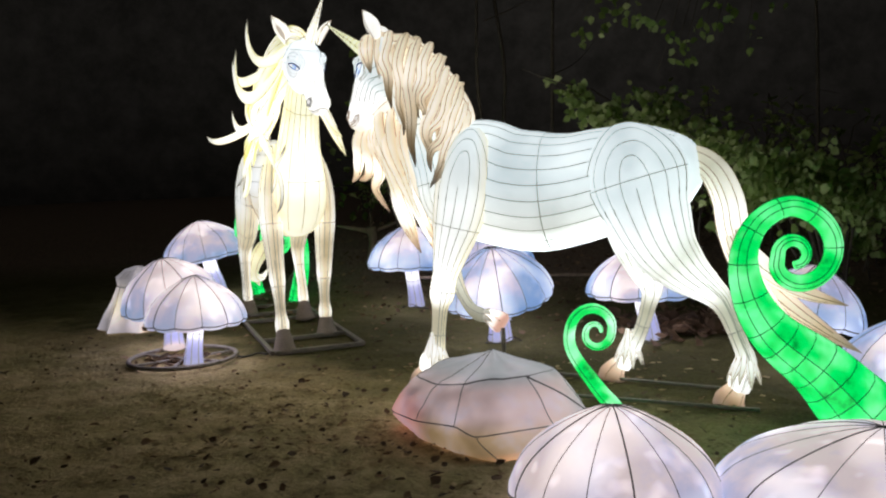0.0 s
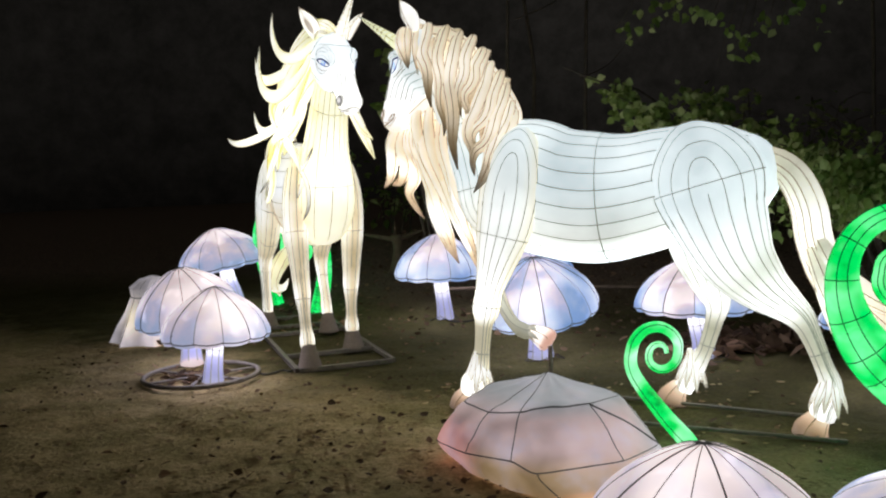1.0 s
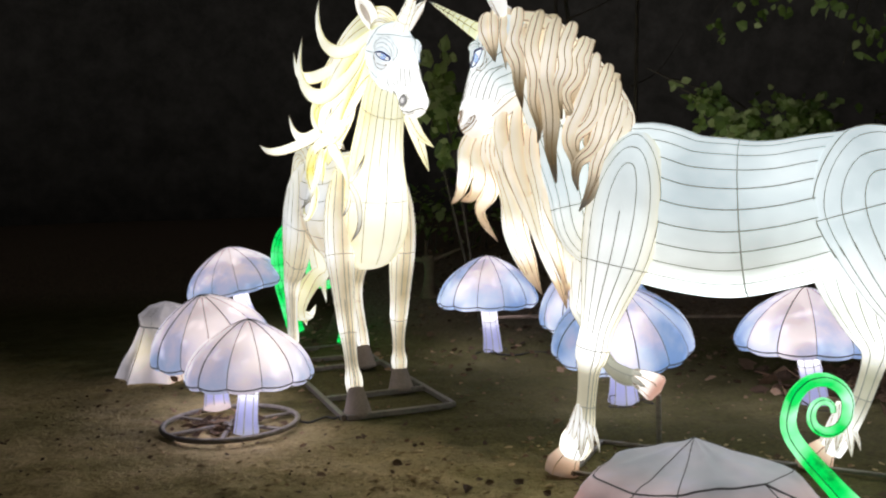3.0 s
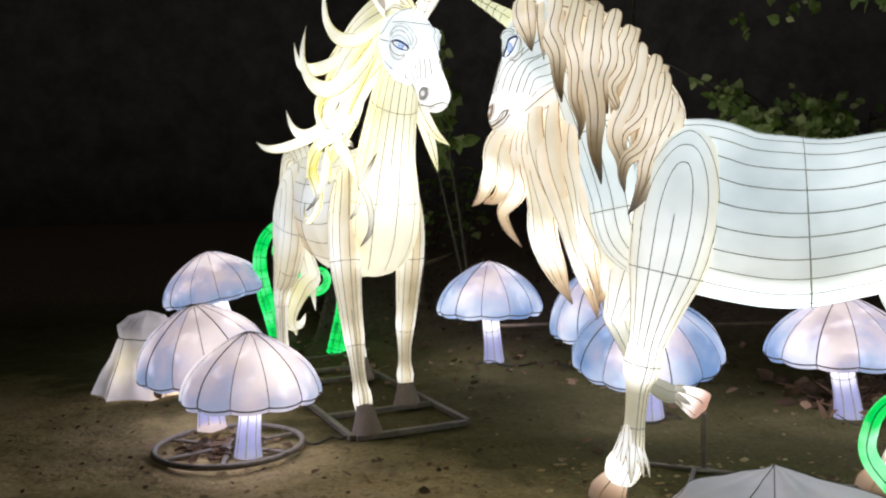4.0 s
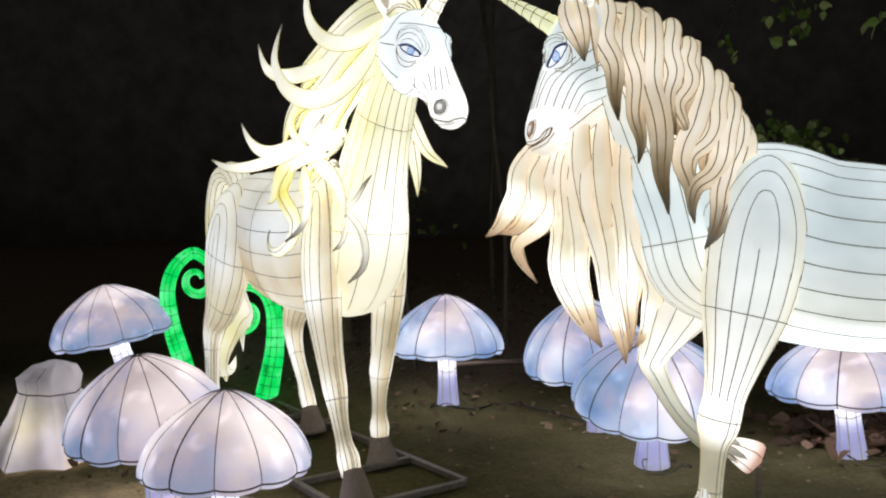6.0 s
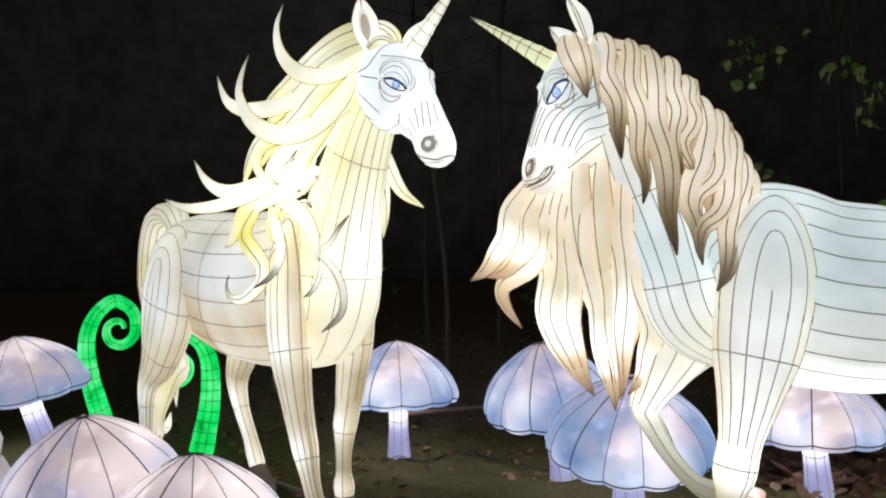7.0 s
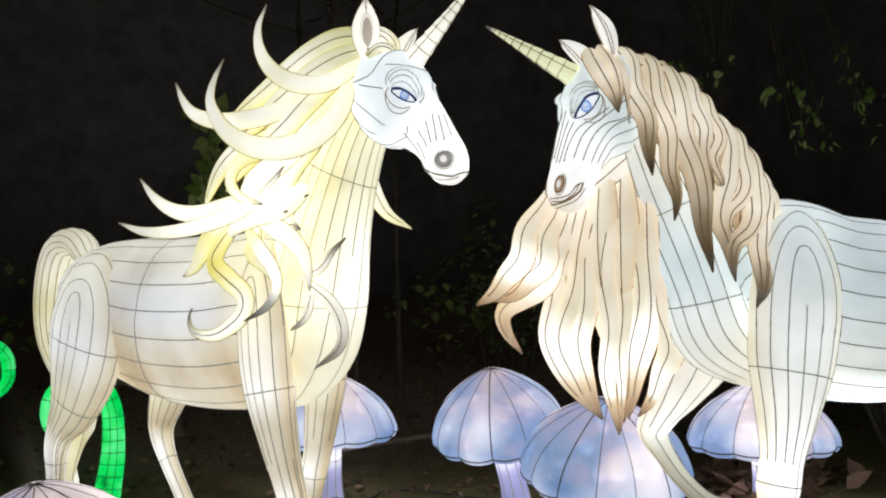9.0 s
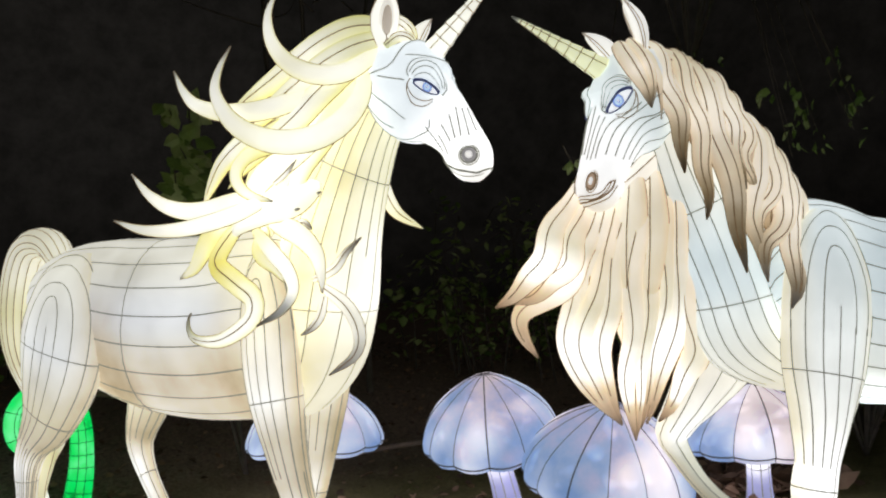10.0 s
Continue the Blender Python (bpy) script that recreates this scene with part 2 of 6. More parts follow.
class Skin:
    """One mesh made of lofted silk forms, with cords as raised strips of the same surface."""

    def __init__(self):
        self.v, self.f, self.m, self.c, self.g, self.n = [], [], [], [], [], 0

    def take(self, verts, faces, mat, paint, glow):
        self.v.append(np.asarray(verts, float))
        self.f += [tuple(int(i) + self.n for i in f) for f in faces]
        self.m += list(mat) if isinstance(mat, (list, np.ndarray)) else [mat] * len(faces)
        k = len(verts)
        self.c.append(np.broadcast_to(np.asarray(paint, float), (k, 3)))
        self.g.append(np.broadcast_to(np.asarray(glow, float), (k,)))
        self.n += k

    def tube(self, rows, ref, n=24, m=20, mat=0, seams=(), rings=(), stops=None, cord=0.0032, cordmat=1, puff=0.0, shade=None, under=1.0, face=None, tint=None):
        """A loft along rows (x, y, z, ra, rb): ra is the radius along ref, rb across it. seams: columns that carry a
        cord, as parts of a turn, or (column, from, to). rings: places along it with a cord. stops: (place, colour,
        glow). puff: how far the silk
        bulges between cords. under: how much glow is added underneath to light the soil. face: the way its broad side
        looks, in place of ref. tint: (colour, how much) airbrushed along its two edges. Returns a function of (place,
        column) that gives a point of the surface and its outward way."""
        R0, s0 = glide(rows, 96)
        length = np.linalg.norm(np.diff(R0[:, :3], axis=0), axis=1).sum()
        e = cord / length
        marks = [(t, 0) for t in np.linspace(0, 1, n + 1) if all(abs(t - q) > 2.2 * e for q in rings)]
        for q in rings:
            marks += [(q - e, 0), (q, 1), (q + e, 0)]
        marks.sort()
        s = np.array([q[0] for q in marks])
        R = np.stack([np.interp(s, s0, R0[:, c]) for c in range(5)], 1)
        T0 = unit(np.gradient(R0[:, :3], axis=0))
        ref = np.asarray(ref, float)
        U0 = np.zeros_like(T0)
        for i, t in enumerate(T0):
            side = ref - t * np.dot(ref, t) if face is None else np.cross(face, t)
            size = np.linalg.norm(side)
            want = side / max(size, 1e-6)
            if i:
                old = U0[i - 1] - t * np.dot(U0[i - 1], t)
                old /= np.linalg.norm(old)
                w = min(max((size - 0.25) / 0.35, 0), 1)
                want = want if np.dot(want, old) > 0 else -want
                want = want * w * 0.5 + old * (1 - 0.5 * w)
            U0[i] = want / np.linalg.norm(want)
        T = unit(np.stack([np.interp(s, s0, T0[:, c]) for c in range(3)], 1))
        U = unit(np.stack([np.interp(s, s0, U0[:, c]) for c in range(3)], 1))
        W = np.cross(T, U)
        C, ra, rb = R[:, :3], np.maximum(R[:, 3], 0.0015), np.maximum(R[:, 4], 0.0015)
        lines = [(q, 0.0, 1.0) if np.isscalar(q) else q for q in seams]
        cols = [(j / m, None, 0) for j in range(m) if all(abs((j / m - q[0] + 0.5) % 1 - 0.5) > 0.3 / m for q in lines)]
        for q in lines:
            cols += [(q[0] % 1 - 1e-4, q, -1), (q[0] % 1, q, 0), (q[0] % 1 + 1e-4, q, 1)]
        cols.sort(key=lambda c: c[0])
        k = len(cols)
        A = np.array([2 * np.pi * (c[1][0] % 1 if c[1] else c[0]) for c in cols])[None].repeat(len(s), 0)
        lift = np.zeros_like(A)
        on = np.zeros(A.shape, bool)
        for j, (q, line, side) in enumerate(cols):
            if line is None:
                continue
            speed = np.sqrt((ra * np.sin(A[:, j])) ** 2 + (rb * np.cos(A[:, j])) ** 2)
            inside = (s >= line[1]) & (s <= line[2])
            A[:, j] += side * np.minimum(cord / np.maximum(speed, 1e-4), 0.28 * 2 * np.pi / max(m, 1))
            if side == 0:
                lift[:, j] = np.where(inside, cord * 0.9, 0)
            on[:, j] = inside & (side < 1)
        scale = np.ones_like(A)
        if puff and lines:
            d = np.min([np.abs((A / (2 * np.pi) - q[0] + 0.5) % 1 - 0.5) for q in lines], axis=0)
            scale = 1 + puff * np.minimum(d * len(lines) * 2, 1)
        ringmid = np.array([q[1] for q in marks])
        lift = np.maximum(lift, (ringmid * cord * 0.9)[:, None])
        ca, sa = np.cos(A), np.sin(A)
        V = C[:, None] + U[:, None] * ((ra[:, None] * scale + lift) * ca)[..., None] + W[:, None] * ((rb[:, None] * scale + lift) * sa)[..., None]
        stops = stops or [(0, (1, 1, 1), 1)]
        ps = [q[0] for q in stops]
        col = np.stack([np.interp(s, ps, [q[1][i] for q in stops]) for i in range(3)], 1)
        glow = np.interp(s, ps, [q[2] for q in stops])
        colV = np.repeat(col[:, None], k, 1)
        if shade is not None:
            colV = shade(V, colV)
        if tint is not None:
            e = np.clip((np.abs(ca) - 0.35) / 0.65, 0, 1)[..., None] ** 2.0 * tint[1]
            colV = colV * (1 - e) + np.minimum(colV, np.asarray(tint[0])) * e
        # faces that look down get added glow, which brightens the soil below
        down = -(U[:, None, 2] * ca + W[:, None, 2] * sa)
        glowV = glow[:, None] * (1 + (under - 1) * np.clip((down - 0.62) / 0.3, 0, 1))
        faces, mats = [], []
        for i in range(len(s) - 1):
            band = ringmid[i] or ringmid[i + 1]
            for j in range(k):
                faces.append((i * k + j, i * k + (j + 1) % k, (i + 1) * k + (j + 1) % k, (i + 1) * k + j))
                mats.append(cordmat if band or (on[i, j] and on[i + 1, j]) else mat)
        t = len(s) * k
        last = (len(s) - 1) * k
        faces += [(t, (j + 1) % k, j) for j in range(k)] + [(t + 1, last + j, last + (j + 1) % k) for j in range(k)]
        mats += [mat] * (2 * k)
        verts = np.vstack([V.reshape(-1, 3), C[0] - T[0] * min(ra[0], rb[0]) * 0.3, C[-1] + T[-1] * min(ra[-1], rb[-1]) * 0.3])
        self.take(verts, faces, mats, np.vstack([colV.reshape(-1, 3), col[0], col[-1]]), np.r_[glowV.ravel(), glow[0], glow[-1]])

        def at(place, column):
            c, u, w = (np.array([np.interp(place, s, X[:, i]) for i in range(3)]) for X in (C, U, W))
            a, b = np.interp(place, s, ra), np.interp(place, s, rb)
            o = u * a * math.cos(2 * math.pi * column) + w * b * math.sin(2 * math.pi * column)
            return c + o * (1 + puff), o / np.linalg.norm(o)
        return at

    def cord(self, line, out, w, mat=1):
        line, out = np.asarray(line, float), unit(np.asarray(out, float))
        T = unit(np.gradient(line, axis=0))
        S = np.cross(T, out)
        k = len(line)
        V = np.stack([line + out * w * 0.9, line + S * w - out * w * 0.3, line - S * w - out * w * 0.3], 1).reshape(-1, 3)
        F = [(3 * i + j, 3 * i + (j + 1) % 3, 3 * i + 3 + (j + 1) % 3, 3 * i + 3 + j) for i in range(k - 1) for j in range(3)]
        F += [(2, 1, 0), (3 * k - 3, 3 * k - 2, 3 * k - 1)]
        self.take(V, F, mat, (0.5, 0.45, 0.4), 0.15)

    def arch(self, at, middle, reach, top, foot, w=0.0032, mat=1):
        """A cord in a round arch on a surface that tube() returned."""
        line, out = [], []
        for f in np.linspace(0, np.pi, 36):
            c, h = math.cos(f), abs(math.sin(f))
            p, o = at(foot - (foot - top) * h ** 0.75, middle - reach * math.copysign(abs(c) ** 0.75, c))
            line.append(p + o * 0.001)
            out.append(o)
        self.cord(line, out, w, mat)

    def lock(self, path, width, thick, ref, stops, n=22, m=10, inner=(0.17, 0.33, 0.67, 0.83), mat=0, root=0.55, cord=0.0028, belly=0.35, edge=3, wave=0.0, beats=1.5, face=None, tint=None, blunt=0.0):
        """A tapering lock of hair with inked edges and a few cords along it; wave: how far it swings to either side; blunt: the share of it that rounds off its root."""
        P, s = glide(path, 32)
        if wave:
            way = unit(np.asarray(ref, float))[None] if face is None else unit(np.cross(face, np.gradient(P, axis=0)))
            P = P + (wave * np.sin(s * 2 * np.pi * beats) * np.sin(s * np.pi))[:, None] * way
        s = np.clip(s, 0, 1)
        prof = np.where(s < belly, root + (1 - root) * np.sin(s / belly * np.pi / 2), np.maximum(np.cos(np.maximum(s - belly, 0) / (1 - belly) * np.pi / 2), 0) ** 0.8)
        if blunt:
            prof = prof * np.sqrt(np.clip(1 - (1 - np.minimum(s / blunt, 1)) ** 2, 0.0025, 1))
        rows = np.c_[P, np.maximum(width * prof, 0.002), np.maximum(thick * prof, 0.002)]
        self.tube(rows, ref, n, m, mat, [(q, 0.0, 0.9) for q in inner] + [(0.0, 0, 1), (0.5, 0, 1)], (), stops, cord, edge, face=face, tint=tint)

    def blob(self, c, r, mat, paint=(1, 1, 1), glow=1.0, turn=None, n=8, m=16):
        """A small rounded form: c centre, r radii, turn a 3 x 3 rotation."""
        th = np.linspace(0, np.pi, n + 1)[:, None]
        ph = np.arange(m)[None] / m * 2 * np.pi
        X = np.stack([np.sin(th) * np.cos(ph), np.sin(th) * np.sin(ph), np.cos(th) * np.ones_like(ph)], -1) * np.asarray(r)
        X = X.reshape(-1, 3)
        if turn is not None:
            X = X @ np.asarray(turn).T
        F = [(i * m + j, (i + 1) * m + j, (i + 1) * m + (j + 1) % m, i * m + (j + 1) % m) for i in range(n) for j in range(m)]
        self.take(X + np.asarray(c, float), F, mat, paint, glow)

    def done(self, name, mats, m=None, parent=None, label=""):
        ob = mesh_object(name, np.vstack(self.v), self.f, mats, self.m, True, parent,
                         (("paint", "FLOAT_COLOR", np.vstack(self.c)), ("glow", "FLOAT", np.concatenate(self.g))))
        if m is not None:
            ob.matrix_basis = m
        return tagged(ob, label) if label else ob


def stand(x, y, fx, fy, z=0.0):
    """The pose of a thing at x, y whose own x axis points along fx, fy."""
    return pose(x, y, z, 0, 0, math.degrees(math.atan2(fy, fx)))


def around(k, shift=0.0):
    return [((i + shift) / k) % 1 for i in range(k)]


# ---- ground, distance ----
def lay_ground():
    """One sheet of trodden soil, finely uneven near the lanterns, rising into a low bank behind them, out to the horizon."""
    def line(lo, hi, fine_lo, fine_hi, step):
        near = list(np.arange(fine_lo, fine_hi + 1e-6, step))
        left, right = [], []
        d, p = step, fine_lo
        while p > lo:
            d *= 1.35
            p -= d
            left.append(p)
        d, p = step, fine_hi
        while p < hi:
            d *= 1.35
            p += d
            right.append(p)
        return left[::-1] + near + right
    xs, ys = line(-300, 300, -7, 6, 0.06), line(-300, 300, 1.5, 13, 0.06)
    verts = []
    for y in ys:
        for x in xs:
            z = 0.0
            if -9 < x < 8 and 0 < y < 15:
                p = Vector((x, y, 0))
                z += 0.022 * noise.noise(p * 1.1) + 0.018 * noise.noise(p * 4.3) + 0.014 * noise.noise(p * 9)
                z -= 0.012
            verts.append((x, y, z + bank(x, y)))
    w = len(xs)
    faces = [(j * w + i, j * w + i + 1, (j + 1) * w + i + 1, (j + 1) * w + i) for j in range(len(ys) - 1) for i in range(w - 1)]
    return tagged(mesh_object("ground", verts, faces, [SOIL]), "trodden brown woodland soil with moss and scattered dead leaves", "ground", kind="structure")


def bank(x, y):
    """The height of the bank behind the lanterns."""
    edge = 9.2 - 0.22 * max(x, -4.0) if x > -2.2 else 12.5
    t = min(max((y - edge) / 5.0, 0.0), 1.0)
    return 0.8 * t * t * (3 - 2 * t)


lay_ground()


def far_woods():
    """The dark edge of the wood all round."""
    verts, faces = [], []
    k = 96
    for i in range(k):
        a = 2 * math.pi * i / k
        r = 34 + 3 * noise.noise(Vector((math.cos(a) * 4, math.sin(a) * 4, 0)))
        top = 30 + 4 * noise.noise(Vector((math.cos(a) * 9, math.sin(a) * 9, 3)))
        for z in (-1, 5, 14, top):
            q = r + 1.2 * noise.noise(Vector((math.cos(a) * 14, math.sin(a) * 14, z)))
            verts.append((q * math.cos(a), 5 + q * math.sin(a), z))
    for i in range(k):
        for j in range(3):
            a, b = i * 4 + j, ((i + 1) % k) * 4 + j
            faces.append((a, a + 1, b + 1, b))
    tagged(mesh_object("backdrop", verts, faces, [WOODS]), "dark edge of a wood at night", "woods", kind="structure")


far_woods()


# ---- the two unicorn lanterns ----
UNI_MATS = [SILK, SEAM, HOOF, EDGE, IRIS, PUPIL]


class Figure:
    """A lantern figure: an Empty at its foot and its parts."""

    def __init__(self, m, label):
        self.top = empty("unicorn_lantern", m, label, "lantern", "unicorn lanterns")

    def part(self, name, make, parent=None, label=""):
        k = Skin()
        make(k)
        return k.done(name, UNI_MATS, None, parent or self.top, label)

    def lock(self, name, *given, **more):
        return self.part(name, lambda k: k.lock(*given, **more))


class Head:
    """A horse's head along an axis: o the foot of the horn, down the degrees by which the nose points down."""
    SECTIONS = ((-0.13, -0.22, 0.10, 0.09), (-0.04, -0.21, 0.18, 0.145), (0.07, -0.207, 0.207, 0.165), (0.17, -0.195, 0.197, 0.155), (0.28, -0.150, 0.140, 0.112),
                (0.40, -0.126, 0.108, 0.086), (0.49, -0.127, 0.107, 0.090), (0.545, -0.134, 0.094, 0.084), (0.585, -0.142, 0.070, 0.066), (0.607, -0.147, 0.03, 0.03))

    def __init__(self, figure, o, down, yaw):
        self.figure, self.o = figure, np.array(o, float)
        d, w = radians(down), radians(yaw)
        f = np.array((math.cos(w), math.sin(w), 0))
        self.l = np.array((-math.sin(w), math.cos(w), 0))
        z = np.array((0, 0, 1.0))
        self.a = f * math.cos(d) - z * math.sin(d)
        self.p = f * math.sin(d) + z * math.cos(d)

    def at(self, a, p, l=0.0):
        return self.o + self.a * a + self.p * p + self.l * l

    def line(self, pts, w, mat, name, side):
        """A painted and corded line through (place along the head, part of a turn from the bridge)."""
        R, _ = glide([(a * 1.5, t, 0) for a, t in pts], 16)
        q = [self.on(a / 1.5, side * t) for a, t, _ in R]
        self.figure.part(name, lambda k: k.cord([x[0] + x[1] * 0.002 for x in q], [x[1] for x in q], w, mat), self.ob)

    def build(self, paint, muzzle, glow, eye, nose, mouth, lines, ink=1):
        def skull(k):
            rows = [(*self.at(a, p), rp, rl) for a, p, rp, rl in self.SECTIONS]
            self.on = k.tube(rows, self.p, 40, 32, 0, (), (), [(0, paint, glow), (0.42, paint, glow), (0.62, (0.98, 0.99, 1.0), glow * 1.35), (0.9, (0.99, 0.98, 0.97), glow * 1.3), (1, muzzle, glow)], 0.0024)
        self.paint, self.glow = paint, glow
        self.ob = self.figure.part("head", skull)
        for side in (1, -1):
            for n, pts in enumerate(mouth):
                self.line(pts, 0.0052 if n == 0 else 0.0030, ink, "mouth_line", side)
            for pts in lines:
                self.line(pts, 0.0033, 1, "face_line", side)
            self.eye(side, *eye)
            self.nostril(side, *nose)

    def eye(self, side, back, front, size, wide=1.0):
        """back, front: the corners of the eye on the head; size: how high the brow swells over it; wide: how far its folds reach past it."""
        (p, _), (q, _) = self.on(back[0], side * back[1]), self.on(front[0], side * front[1])
        o = ((back[0] + front[0]) / 2, side * (back[1] + front[1]) / 2)
        c, n = self.on(*o)
        along = unit((q - p) - n * np.dot(q - p, n))
        up = unit(np.cross(n, along)) * side
        up = up if np.dot(up, self.p) > 0 else -up
        w = np.linalg.norm(q - p) / 2
        low = -0.25 if size < 0.8 else 0.0

        def put(u, v, h):
            """Points of the head's surface: u along the eye, v above it, in half lengths of the eye, h metres proud of it."""
            pts, out = [], []
            for x, y, z in np.broadcast(u, v, h):
                goal, a, t = c + (along * x + up * (y + low)) * w, *o
                for _ in range(6):
                    here, e = self.on(a, t)[0], 0.004
                    J = np.array([[np.dot((self.on(a + e, t)[0] - here) / e, d), np.dot((self.on(a, t + e)[0] - here) / e, d)] for d in (along, up)])
                    step = np.linalg.lstsq(J, np.array([np.dot(goal - here, d) for d in (along, up)]), rcond=0.05)[0]
                    a, t = min(max(a + step[0], 0.01), 0.99), t + step[1]
                here, m = self.on(a, t)
                pts.append(here + m * z)
                out.append(m)
            return np.array(pts), np.array(out)

        def sheet(k, U, V, H, mat, paint, glow):
            """A fine sheet laid on the head over a grid of places."""
            r, m = U.shape
            P, _ = put(U.ravel(), V.ravel(), H.ravel())
            F = [(i * m + j, i * m + j + 1, (i + 1) * m + j + 1, (i + 1) * m + j) for i in range(r - 1) for j in range(m - 1)]
            a, b, d = P[F[0][0]], P[F[0][1]], P[F[0][2]]
            if np.dot(np.cross(b - a, d - b), n) < 0:
                F = [f[::-1] for f in F]
            k.take(P, F, mat, paint, glow)

        x = np.linspace(-1, 1, 21)
        upper = 0.30 * (1 - x ** 2) ** 0.75 + 0.04 * np.sin(np.pi * (x + 1) / 2)
        lower = -0.27 * (1 - x ** 2) ** 0.8
        f = np.linspace(0, 2 * np.pi, 21)

        def ball(k):
            g = np.linspace(0, 1, 7)[:, None]
            sheet(k, x[None] + 0 * g, lower[None] * (1 - g) + upper[None] * g, 0.004 + 0.006 * np.sin(np.pi * g) * (1 - x[None] ** 2), 0, (0.92, 0.95, 1.0), 0.95)
            for r, h, mat, paint in ((0.36, 0.012, 5, (0, 0, 0)), (0.325, 0.0135, 4, (0, 0, 0)), (0.23, 0.0142, 0, (0.42, 0.60, 0.95)), (0.11, 0.015, 5, (0, 0, 0)), (0.075, 0.0165, 0, (0.80, 0.90, 1.0))):
                g = np.linspace(0.02, 1, 4)[:, None] * r
                v = np.clip(0.03 + g * np.sin(f)[None], lower.min() * 0.95, upper.max() * 0.92)
                sheet(k, 0.10 + g * np.cos(f)[None], v, h + 0 * v, mat, paint, 1.0)
        self.figure.part("eye", ball, self.ob)

        def lids(k):
            k.cord(*put(x * 1.06, upper + 0.03, 0.014), 0.0085, 5)
            k.cord(*put(x * 1.03, lower - 0.02, 0.009), 0.0046, 5)
            for grow, lo in ((1.0, 3), (1.45, 5)):
                R, _ = glide([(u * (1 + (wide - 1) * 0.6) - 0.25 * (wide - 1), v * grow * wide, 0) for u, v in ((-1.02, 0.12), (-1.12, -0.12), (-0.92, -0.40), (-0.40, -0.66), (0.35, -0.58), (0.95, -0.10))], 24)
                k.cord(*put(R[:22, 0], R[:22, 1], 0.003), 0.0026, 3)
        self.figure.part("eyelid", lids, self.ob)
        m = 28
        high = 1.6 if size > 0.8 else 1.45
        O, _ = glide([(u * wide - 0.3 * (wide - 1), v * high * wide, 0) for u, v in ((-1.04, 0.14), (-1.25, 0.34), (-1.16, 0.72), (-0.62, 1.0), (0.12, 0.95), (0.80, 0.66), (1.10, 0.34), (1.05, 0.02))], m)
        X = np.linspace(-1.06, 1.06, m + 1)
        lid = 0.08 + upper.max() * np.clip(1 - (X / 1.06) ** 2, 0, 1) ** 0.75

        def brow_at(r):
            rise = 0.030 * np.sin(np.pi * np.clip(r, 0, 1)) ** 0.6 * np.sin(np.pi * np.arange(m + 1) / m) ** 0.5 + 0.003
            return X * (1 - r) + O[:, 0] * r, lid * (1 - r) + O[:, 1] * r, rise
        rows = [brow_at(r) for r in np.linspace(0, 1, 12)]
        self.figure.part("brow", lambda k: sheet(k, *(np.array([q[i] for q in rows]) for i in range(3)), 0, self.paint, self.glow * 1.08), self.ob)
        for r, thick in ((1.0, 0.0044), (0.72, 0.0030), (0.45, 0.0030), (0.2, 0.0026)):
            u, v, h = brow_at(r)
            cut = slice(0, m + 1) if r == 1 else slice(2, m - 1)
            self.figure.part("lid_fold", lambda k: k.cord(*put(u[cut], v[cut], h[cut] + 0.002), thick, 1), self.ob)

    def nostril(self, side, where, r1, r2, mat, inside):
        c, n = self.on(where[0], side * where[1])
        along = unit(self.a - n * np.dot(self.a, n))
        up = np.cross(n, along)
        M = np.stack([along, up, n], 1)

        def make(k):
            k.blob(c - n * 0.004, (r1, r2, 0.015), 0, (0.97, 0.95, 0.92), 1.0, M)
            k.blob(c + n * 0.003, (r1 * 0.78, r2 * 0.76, 0.011), 0, inside, 0.42, M)
            k.blob(c + n * 0.010, (r1 * 0.42, r2 * 0.40, 0.006), 0, (0.95, 0.92, 0.90), 0.9, M)
            a = np.linspace(0, 2 * np.pi, 24)
            for q, w, h in ((0.80, 0.0048, 0.006), (1.02, 0.0026, -0.002)):
                k.cord(c + np.outer(np.cos(a) * r1 * q, along) + np.outer(np.sin(a) * r2 * q, up) + n * h, np.tile(n, (24, 1)), w, mat)
        self.figure.part("nostril", make, self.ob)

    def horn(self, tip, r, paint, glow):
        base = self.o - self.p * 0.03
        tip = np.array(tip, float)

        def make(k):
            rows = []
            for a, b in zip((0, 0.14, 0.27, 0.39, 0.50, 0.60, 0.69, 0.77, 0.84, 0.90), (0.14, 0.27, 0.39, 0.50, 0.60, 0.69, 0.77, 0.84, 0.90, 1)):
                for q, swell in ((a + 0.01, 1.07), (b - 0.01, 0.98)):
                    rows.append((*(base + (tip - base) * q), r * (1 - 0.93 * q) * swell, r * (1 - 0.93 * q) * swell))
            k.tube(rows, self.l, 48, 12, 0, [(q, 0, 0.9) for q in around(4)], (0.14, 0.27, 0.39, 0.50, 0.60, 0.69, 0.77, 0.84, 0.90), [(0, paint, glow), (0.9, paint, glow * 0.85), (0.95, (0.2, 0.2, 0.12), 0.2), (1, (0.15, 0.15, 0.1), 0.1)], 0.0024, 3, puff=0.05)
        self.figure.part("horn", make, None, "pale yellow spiral horn")

